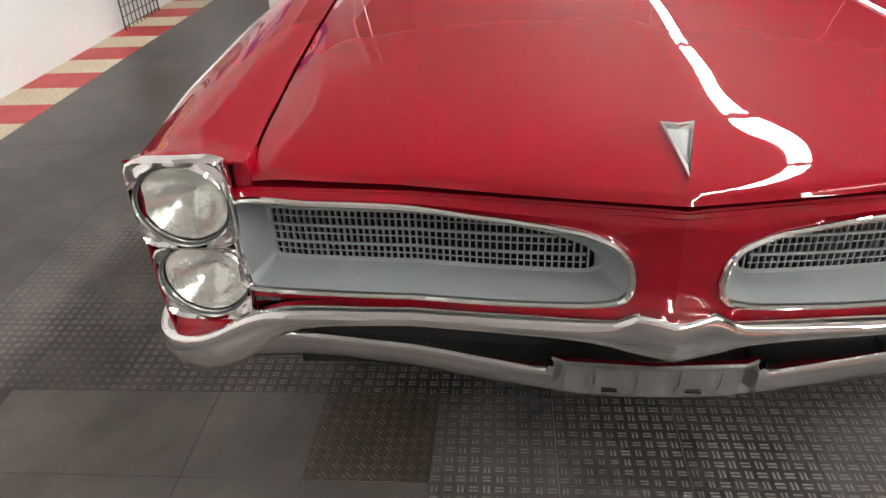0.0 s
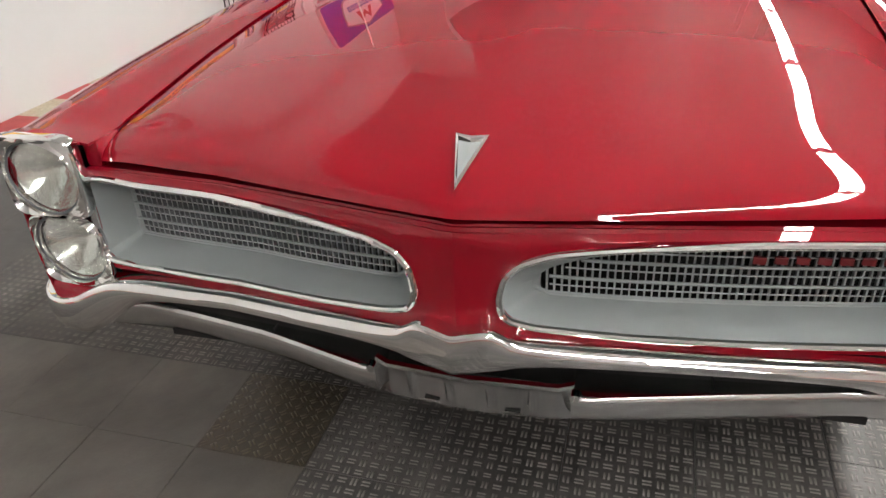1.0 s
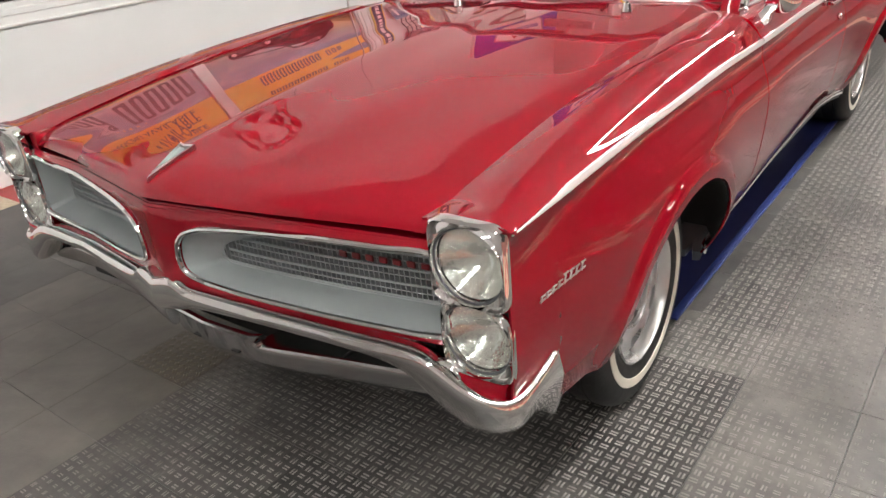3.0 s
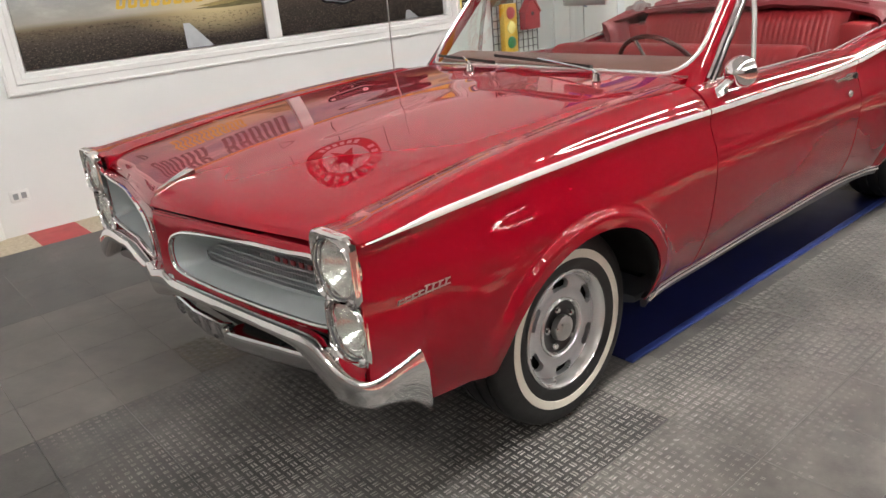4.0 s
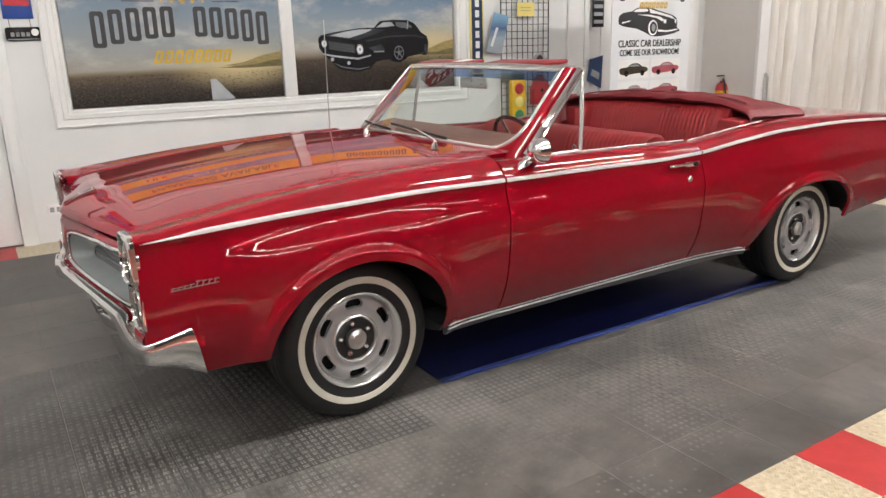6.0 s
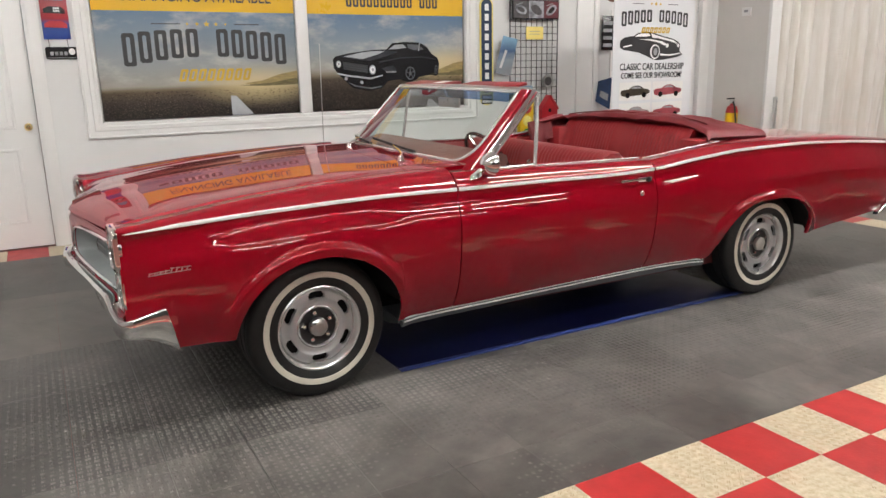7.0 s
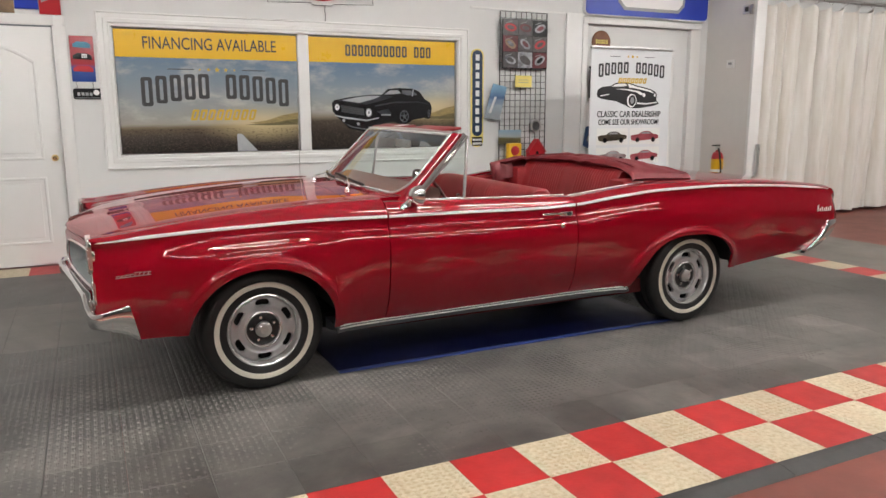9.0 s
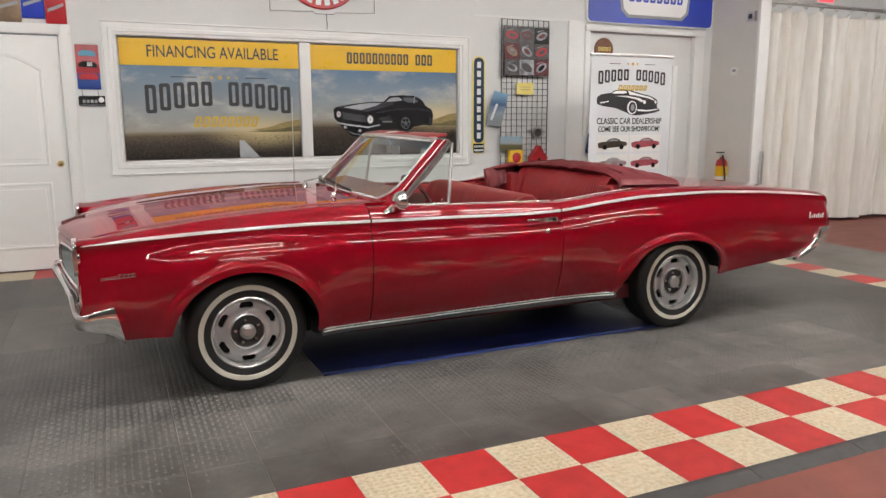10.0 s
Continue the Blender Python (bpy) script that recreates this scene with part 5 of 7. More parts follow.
    # inner door skin and window ledge
    box("door_card", 0.78, 1.92, min(s * 0.735, s * 0.76), max(s * 0.735, s * 0.76), 0.35, 0.925, VINYL, d, "red vinyl inner door panel", bevel=0.008)
    raw("ledge_trim", *pipe([(0.84, s * 0.778, 0.957), (1.2, s * 0.772, 0.951), (1.6, s * 0.765, 0.943), (1.92, s * 0.758, 0.936)], 0.004, 8), ALU, d, "thin chrome window ledge")

# badges: plain bright bars
for s in (-1, 1):
    bm = bmesh.new()
    for k in range(8):
        a = -0.690 + 0.0195 * k
        h = (0.012, 0.012, 0.013, 0.014, 0.021, 0.019, 0.018, 0.018)[k]
        z0 = 0.689 + 0.0012 * k
        y = half_width(a, 0.70)
        lean = Matrix.Translation((a, 0, z0)) @ pose(0, 0, 0, 0, 24, 0) @ Matrix.Translation((-a, 0, -z0))
        add_box(bm, a, a + 0.004, min(s * (y - 0.002), s * (y + 0.003)), max(s * (y - 0.002), s * (y + 0.003)), z0, z0 + h, 0.001, lean)
        add_box(bm, a, a + 0.0195, min(s * (y - 0.002), s * (y + 0.0025)), max(s * (y - 0.002), s * (y + 0.0025)), z0, z0 + 0.004, 0.0008)
        add_box(bm, a + 0.003, a + 0.020, min(s * (y - 0.002), s * (y + 0.0025)), max(s * (y - 0.002), s * (y + 0.0025)), z0 + h - 0.004, z0 + h, 0.0008)
    part("fender_badge", bm, SATIN, car, "small bright fender badge of plain bars")
    bm = bmesh.new()
    for k in range(7):
        x = 4.045 + 0.024 * k
        y = half_width(x, 0.73)
        h = 0.046 if k == 0 else (0.022 if k % 2 else 0.030)
        add_box(bm, x, x + 0.009, min(s * (y - 0.002), s * (y + 0.0025)), max(s * (y - 0.002), s * (y + 0.0025)), 0.717, 0.717 + h, 0.001)
    y = half_width(4.15, 0.715)
    add_box(bm, 4.045, 4.195, min(s * (y - 0.003), s * (y + 0.002)), max(s * (y - 0.003), s * (y + 0.002)), 0.716, 0.7195, 0.001)
    part("tail_badge", bm, BRIGHT, car, "small bright script badge as plain bars")

# hood, in one sheet with a ridge
ny, nx = 72, 46
grid = []
for j in range(ny + 1):
    y = -HW + 2 * HW * j / ny
    xf = hood_front(y)
    row = []
    for i in range(nx + 1):
        u = (i / nx) ** 1.9
        x = xf + (0.505 - xf) * u
        row.append((x, y, hood_z(x, y)))
    grid.append(row)
hood = raw("hood", *sheet(grid, lambda p: (p.x, 0, 0.3), 0.010), RED, car, "long red hood with a centre ridge", angle=60)
# arrowhead emblem on the ridge
emb_o = [(-0.888, 0.0), (-0.762, 0.029), (-0.770, 0.0), (-0.762, -0.029)]


def emb(k, lift):
    c = (-0.80, 0.0)
    return [(c[0] + (x - c[0]) * k, y * k, hood_z(c[0] + (x - c[0]) * k, y * k) + lift) for x, y in emb_o]


V, F = loft([emb(1.0, 0.0), emb(0.98, 0.013), emb(0.78, 0.013), emb(0.74, 0.005)], closed=True)
raw("hood_emblem", V, F, CHROME, hood, "chrome arrowhead emblem", smooth=False)
raw("emblem_inset", emb(0.75, 0.0055), [(0, 1, 2, 3)], GRILLE, hood, smooth=False)
# cowl
grid = []
for j in range(31):
    y = -HW + 2 * HW * j / 30
    xr = 0.70 + 0.13 * (abs(y) / HW) ** 2
    grid.append([(0.513 + (xr - 0.513) * k / 6, y, hood_z(0.513 + (xr - 0.513) * k / 6, y) - 0.002) for k in range(7)])
raw("cowl", *sheet(grid, lambda p: (p.x, 0, 0.3), 0.02), RED, car)
# ---- front: red surround with two recessed grilles
def face_x(y):
    return -0.913 + 0.172 * abs(y)


open_pts = [(0.755, 0.792), (0.62, 0.794), (0.467, 0.792), (0.275, 0.783), (0.16, 0.771), (0.105, 0.752), (0.080, 0.725), (0.072, 0.690), (0.075, 0.662), (0.090, 0.645), (0.14, 0.632), (0.275, 0.619), (0.483, 0.611), (0.682, 0.612), (0.748, 0.618), (0.760, 0.63)]
mesh_pts = [(0.728, 0.762), (0.60, 0.760), (0.467, 0.753), (0.30, 0.737), (0.20, 0.722), (0.140, 0.703), (0.118, 0.688), (0.112, 0.674), (0.116, 0.657), (0.130, 0.650), (0.17, 0.646), (0.30, 0.639), (0.483, 0.635), (0.66, 0.636), (0.722, 0.639), (0.728, 0.648)]


def resample(pts, n):
    p = [Vector((a, b, 0)) for a, b in pts]
    out = []
    m = len(p)
    per = n // m
    for i in range(m):
        p0, p1, p2, p3 = p[i - 1], p[i], p[(i + 1) % m], p[(i + 2) % m]
        for k in range(per):
            t = k / per
            lin = p1.lerp(p2, t)
            cr = 0.5 * ((2 * p1) + (p2 - p0) * t + (2 * p0 - 5 * p1 + 4 * p2 - p3) * t * t + (-p0 + 3 * p1 - 3 * p2 + p3) * t ** 3)
            q = lin if (i in (m - 1, m - 2)) else lin.lerp(cr, 0.6)
            out.append((q.x, q.y))
    return out


loop_i = resample(open_pts, 96)
loop_m = resample(mesh_pts, 96)
cy, cz_ = 0.42, 0.70
Y0F, Y1F, Z0F, Z1F = 0.0, 0.755, 0.592, 0.8165
loop_o = []
for y, z in loop_i:
    dy, dz = y - cy, z - cz_
    ks = []
    if dy > 1e-6: ks.append((Y1F - cy) / dy)
    if dy < -1e-6: ks.append((Y0F - cy) / dy)
    if dz > 1e-6: ks.append((Z1F - cz_) / dz)
    if dz < -1e-6: ks.append((Z0F - cz_) / dz)
    k = min(ks)
    loop_o.append((cy + dy * k, cz_ + dz * k))
for s in (-1, 1):
    mid = [((a[0] * 0.62 + b[0] * 0.38), (a[1] * 0.62 + b[1] * 0.38)) for a, b in zip(loop_i, loop_o)]

    def on(loop, push, roll=False):
        return [(face_x(y) + push + (0.012 * max(0, (z - 0.797) / 0.02) if roll else 0), s * y, z) for y, z in loop]
    g = raw("grille_surround", *loft([on(loop_o, 0.004, True), on(mid, -0.001), on(loop_i, 0.004), on(loop_i, 0.018)], closed=True), RED, car, "red painted grille surround", angle=50)
    raw("grille_bezel", *pipe([(face_x(y) - 0.002, s * y, z) for y, z in loop_i], 0.0065, 8, closed=True), CHROME, car, "chrome grille outline")
    ins = [(y + (cy - y) * 0.012, z + (cz_ - z) * 0.02) for y, z in loop_i]
    raw("grille_shell", *loft([on(ins, 0.006), on([(a[0] * 0.5 + b[0] * 0.5, a[1] * 0.5 + b[1] * 0.5) for a, b in zip(ins, loop_m)], 0.042), on(loop_m, 0.078), on([(y + (cy - y) * 0.03, z + (0.705 - z) * 0.1) for y, z in loop_m], 0.080)], closed=True), GRILLE, car, "silver grey grille recess", angle=40)
    raw("grille_backing", on(loop_m, 0.118), [tuple(range(len(loop_m)))], BLACK, car, smooth=False)
    raw("grille_box", *loft([on(loop_m, 0.0815), on(loop_m, 0.1185)], closed=True), BLACK, car, "dark box behind the mesh")
    # bars of the mesh
    zt = curve(sorted([(y, z) for y, z in mesh_pts[:8]]))
    zl = curve(sorted([(y, z) for y, z in mesh_pts[7:15]]))
    bm = bmesh.new()
    y = 0.122
    while y < 0.728:
        a, b = zl(y), zt(y)
        x = face_x(y) + 0.083
        add_box(bm, x, x + 0.012, s * y - 0.0014, s * y + 0.0014, a, b)
        y += 0.0125
    part("grille_bar", bm, MESHGREY, car, "fine upright grille bars", smooth=False)
    for k in range(8):
        f = k / 7
        ys = [0.114 + (0.728 - 0.114) * q / 24 for q in range(25)]
        z_ = [zl(y) + (0.762 - 0.637) * f * 1.0 for y in ys]
        pts = [(face_x(y) + (0.079 if k % 2 == 0 else 0.082), s * y, z) for y, z in zip(ys, z_) if z < zt(y) - 0.001]
        if len(pts) > 2:
            raw("grille_bar", *pipe(pts, 0.0030 if k % 2 == 0 else 0.0015, 6), GRILLE if k % 2 == 0 else MESHGREY, car)
# plain red bars on the left grille
bm = bmesh.new()
for k in range(7):
    y = -(0.47 + 0.033 * k)
    x = face_x(y) + 0.072
    add_box(bm, x, x + 0.006, y - 0.0105, y + 0.0105, 0.716, 0.730, 0.002)
part("grille_lettering", bm, REDLENS, car, "row of small red bars on the grille", smooth=False)
# red bar under the hood lip, and the lower pan behind the bumper
for name, z0, z1, dx, m in (("hood_landing_bar", 0.796, 0.8155, 0.010, RED), ("lower_pan", 0.47, 0.60, 0.15, RED)):
    rings = []
    for j in range(41):
        y = -0.755 + 1.51 * j / 40
        x = face_x(y) + dx
        rings.append([(x + 0.05, y, z0), (x, y, z0 + 0.004), (x - 0.003, y, (z0 + z1) / 2), (x, y, z1 - 0.003), (x + 0.06, y, z1)])
    raw(name, *loft(rings, closed=True, cap=True), m, car)
bm = bmesh.new()
add_box(bm, -0.735, -0.42, -0.70, 0.70, 0.395, 0.50)
part("front_underpan", bm, DARK, car, smooth=False)

# ---- headlamps, two each side, one over the other
def square_loop(y0, y1, z0, z1, n, cut):
    out = []
    cy_, cz2 = (y0 + y1) / 2, (z0 + z1) / 2
    for k in range(n):
        t = 2 * math.pi * k / n
        c, s_ = math.cos(t), math.sin(t)
        p = cut
        r = (abs(c) ** p + abs(s_) ** p) ** (-1 / p)
        out.append((cy_ + r * c * (y1 - y0) / 2, cz2 + r * s_ * (z1 - z0) / 2))
    return out


for s in (-1, 1):
    for top in (True, False):
        cyl, czl = (0.830, 0.797) if top else (0.828, 0.636)
        r = 0.0755
        n = 48
        yo0, yo1 = (0.747, 0.9125) if top else (0.748, 0.911)
        zo0, zo1 = (0.713, 0.886) if top else (0.548, 0.711)
        outer = square_loop(yo0, yo1, zo0, zo1, n, 7.0 if top else 5.0)
        fx_ = -0.806 if top else -0.794

        def bx(y):
            return 0.05 * max(0, (y - 0.80)) * 1.2
        ring = lambda rr, dx: [(fx_ + dx + bx(cyl + rr * math.cos(2 * math.pi * k / n)), s * (cyl + rr * math.cos(2 * math.pi * k / n)), czl + rr * math.sin(2 * math.pi * k / n)) for k in range(n)]
        mid = [((y + cyl + 0.08 * math.cos(2 * math.pi * k / n)) / 2, (z + czl + 0.08 * math.sin(2 * math.pi * k / n)) / 2) for k, (y, z) in enumerate(outer)]
        V, F = loft([[(-0.781, s * (y + (cyl - y) * 0.02), z) for y, z in outer], [(fx_ + 0.010 + bx(y), s * y, z) for y, z in outer], [(fx_ + 0.003 + bx(y), s * (y + (cyl - y) * 0.015), z + (czl - z) * 0.015) for y, z in outer], [(fx_ + bx(y), s * (y + (cyl - y) * 0.05), z + (czl - z) * 0.05) for y, z in outer], [(fx_ + 0.010 + bx(y), s * y, z) for y, z in mid], ring(r + 0.006, 0.006), ring(r + 0.002, 0.0), ring(r - 0.001, 0.012), ring(r - 0.002, 0.03)], closed=True)
        hb = raw("headlamp_bezel", V, F, CHROME, car, "chrome headlamp bezel", angle=35)
        rings = []
        for q in range(9):
            v = q / 8
            rings.append(ring(max(0.002, (r - 0.004) * math.sqrt(v)), 0.075 - 0.055 * v))
        raw("reflector", *loft(rings, closed=True), mat("lamp_reflector", (0.97, 0.97, 0.93), 0.16, metal=0.9, bump=0.55, bscale=42) if "lamp_reflector" not in bpy.data.materials else bpy.data.materials["lamp_reflector"], hb)
        rings = []
        for q in range(9):
            v = q / 8
            rings.append(ring(max(0.001, (r - 0.003) * v), 0.018 - 0.018 * (1 - v * v) - 0.004))
        raw("lens", *loft(rings, closed=True), LENS, hb, "ribbed clear glass lens")
        raw("lens_seal", *pipe(ring(r - 0.0015, 0.009), 0.0020, 6, closed=True), ROCKER, hb, "dark seal round the lens")
        bm = bmesh.new()
        for q in range(-4, 5):
            h = math.sqrt(max(0, (r - 0.008) ** 2 - (q * 0.014) ** 2))
            x = fx_ + bx(cyl + q * 0.014) + 0.012
            add_box(bm, x, x + 0.003, s * (cyl + q * 0.014) - 0.0006, s * (cyl + q * 0.014) + 0.0006, czl - h, czl + h * 0.2)
        part("lens_rib", bm, FLUTE, hb, smooth=False)
    cap = []
    for k in range(25):
        y = 0.742 + (0.9115 - 0.742) * k / 24
        v = max(0.0, min(1.0, (0.9115 - y) / 0.172))
        rise = 0.016 * math.sin(math.pi * v ** 0.7)
        front = 0.8715 + 0.013 * math.sin(math.pi * min(1.0, v + 0.08) ** 0.6)
        cap.append([(-0.790 + 0.03 * max(0, y - 0.82), s * y, front - 0.004), (-0.790 + 0.03 * max(0, y - 0.82), s * y, front), (-0.775, s * y, 0.870 + rise * 0.97), (-0.756, s * y, 0.8695 + rise), (-0.756, s * y, 0.858)])
    raw("fender_tip", *loft(cap, closed=True, cap=True), RED, car, "red fender tip above the headlamps", angle=50)
    # red corner between hood, surround and lamps
    box("fender_corner", -0.770, -0.70, min(s * 0.722, s * 0.751), max(s * 0.722, s * 0.751), 0.814, 0.868, RED, car, bevel=0.006)
    box("lamp_box", -0.690, -0.60, min(s * 0.75, s * 0.88), max(s * 0.75, s * 0.88), 0.55, 0.86, DARK, car)
    # red skirt under the lamps
    rings = []
    for k in range(11):
        y = 0.735 + (0.892 - 0.735) * k / 10
        x = -0.800 + 0.12 * max(0, y - 0.80)
        rings.append([(x + 0.06, s * y, 0.556), (x + 0.012, s * y, 0.554), (x + 0.002, s * y, 0.550), (x - 0.004, s * y, 0.540), (x - 0.004, s * y, 0.515), (x + 0.02, s * y, 0.50)])
    raw("lamp_skirt", *loft(rings), RED, car, "red skirt below the headlamps")
    rings = [[(-0.785, s * 0.888, z), (-0.74, s * 0.902, z), (-0.70, s * 0.905, z), (-0.60, s * 0.908, z)] for z in (0.562, 0.53, 0.48)]
    raw("fender_skirt", *loft(rings), RED, car)

# ---- front bumper
half = [(0.0, -0.950, 0.635, 0.551), (0.015, -0.948, 0.637, 0.553), (0.045, -0.943, 0.643, 0.557), (0.065, -0.939, 0.643, 0.560), (0.085, -0.935, 0.632, 0.563), (0.11, -0.931, 0.622, 0.569), (0.2, -0.916, 0.614, 0.574), (0.35, -0.893, 0.606, 0.573),
        (0.5, -0.870, 0.601, 0.568), (0.62, -0.853, 0.600, 0.560), (0.69, -0.844, 0.598, 0.540), (0.735, -0.838, 0.590, 0.505), (0.775, -0.832, 0.568, 0.470), (0.815, -0.825, 0.542, 0.448), (0.855, -0.815, 0.527, 0.442), (0.89, -0.798, 0.522, 0.445),
        (0.912, -0.772, 0.528, 0.442), (0.919, -0.735, 0.537, 0.430), (0.920, -0.69, 0.547, 0.400), (0.918, -0.648, 0.556, 0.356), (0.917, -0.640, 0.555, 0.344)]


def bumper_ring(i, pts, s):
    y, x, zt_, zb_ = pts[i]
    a, b = pts[max(i - 1, 0)], pts[min(i + 1, len(pts) - 1)]
    t = Vector((b[1] - a[1], b[0] - a[0]))
    t.normalize()
    nx_, ny_ = -t.y, t.x       # outwards in plan
    if i == 0:
        nx_, ny_ = -1, 0
    h = zt_ - zb_
    low = max(0.0, min(1.0, (h - 0.08) / 0.08))
    end = max(0.0, min(1.0, (x + 0.80) / 0.12))
    sec = [(-0.055, zt_ - 0.010), (-0.020, zt_ - 0.001), (-0.004, zt_), (0.001, zt_ - 0.0025), (0.0035, zt_ - 0.008), (0.006, zt_ - h * 0.3), (0.007 - 0.012 * end, zt_ - h * 0.5), (0.004 - 0.024 * end, zt_ - h * 0.78), (0.0 - 0.008 * low - 0.028 * end, zb_ + 0.007), (-0.005 - 0.01 * low - 0.030 * end, zb_ + 0.002), (-0.014 - 0.012 * low - 0.035 * end, zb_), (-0.05 - 0.045 * end, zb_ + 0.008)]
    rake = 0.05 * max(0.0, min(1.0, (x + 0.74) / 0.10))
    return [(x + nx_ * o + rake * max(0.0, min(1.0, (zt_ - z) / h)), s * (y + ny_ * o), z) for o, z in sec]


rings = [bumper_ring(i, half, 1) for i in range(len(half) - 1, 0, -1)] + [bumper_ring(i, half, -1) for i in range(len(half))]


def densify(rings, n=3):
    out = []
    m = len(rings)
    for i in range(m - 1):
        r0, r1, r2, r3 = rings[max(i - 1, 0)], rings[i], rings[i + 1], rings[min(i + 2, m - 1)]
        for k in range(n):
            t = k / n
            row = []
            for p0, p1, p2, p3 in zip(r0, r1, r2, r3):
                p0, p1, p2, p3 = Vector(p0), Vector(p1), Vector(p2), Vector(p3)
                row.append(tuple(0.5 * ((2 * p1) + (p2 - p0) * t + (2 * p0 - 5 * p1 + 4 * p2 - p3) * t * t + (-p0 + 3 * p1 - 3 * p2 + p3) * t ** 3)))
            out.append(row)
    out.append(rings[-1])
    return out


bumper = raw("front_bumper", *loft(densify(rings), closed=True, cap=True), CHROME, car, "wide chrome front bumper with wrapped ends", angle=40)
# lower bar, with the number-plate pan in the middle
low = [(0.19, -0.832, 0.449, 0.378), (0.22, -0.826, 0.443, 0.378), (0.32, -0.806, 0.448, 0.381), (0.42, -0.787, 0.455, 0.388), (0.55, -0.763, 0.464, 0.397), (0.64, -0.748, 0.471, 0.404), (0.70, -0.745, 0.480, 0.410), (0.76, -0.755, 0.495, 0.422), (0.82, -0.765, 0.480, 0.430)]
for s in (-1, 1):
    rings = []
    for y, x, zt_, zb_ in low:
        h = zt_ - zb_
        rings.append([(x + 0.085, s * y, zt_ - 0.006), (x + 0.008, s * y, zt_), (x - 0.001, s * y, zt_ - 0.001), (x - 0.005, s * y, zt_ - 0.006), (x - 0.006, s * y, zt_ - h * 0.3), (x - 0.001, s * y, zt_ - h * 0.75), (x + 0.008, s * y, zb_ + 0.002), (x + 0.014, s * y, zb_), (x + 0.05, s * y, zb_ + 0.004)])
    raw("lower_bar", *loft(densify(rings), closed=True, cap=True), PANSTEEL, bumper, angle=45)
    box("bar_joint", -0.778, -0.735, s * 0.435 - 0.0015, s * 0.435 + 0.0015, 0.448, 0.460, DARK, bumper)
    box("park_lamp", -0.735, -0.68, min(s * 0.52, s * 0.68), max(s * 0.52, s * 0.68), 0.465, 0.55, BLACK, bumper)
rings = []
for k in range(181):
    y = -0.193 + 0.386 * k / 180
    a = abs(y)
    rib = min(1.0, 1.6 * max(0.0, 1 - min(abs(y - c) for c in (-0.118, -0.040, 0.040, 0.118)) / 0.010)) * 0.007
    end = max(0.0, (a - 0.165) / 0.027)
    x = -0.846 + 0.07 * a + 0.012 * end
    rings.append([(x + 0.012, y, 0.462), (x - 0.001, y, 0.463), (x - 0.006, y, 0.459), (x - 0.002, y, 0.453), (x + 0.002 - rib * 0.6, y, 0.446), (x + 0.007 - rib, y, 0.430), (x + 0.015 - rib, y, 0.392), (x + 0.019, y, 0.376), (x + 0.022, y, 0.366), (x + 0.05, y, 0.364)])
raw("plate_pan", *loft(rings, closed=True, cap=True), PANSTEEL, bumper, "ribbed steel number-plate pan", angle=30)
for y in (-0.196, 0.196):
    raw("pan_nut", *pipe([(-0.842, y, 0.448), (-0.828, y, 0.448)], [0.009, 0.013], 10), CHROME, bumper, "bright nut at the end of the pan")
for y in (-0.08, 0.08):
    box("pan_slot", -0.8275, -0.815, y - 0.015, y + 0.015, 0.3815, 0.3845, BLACK, bumper)

# ---- wheels
STEER = 2.0       # the front wheels are turned a little


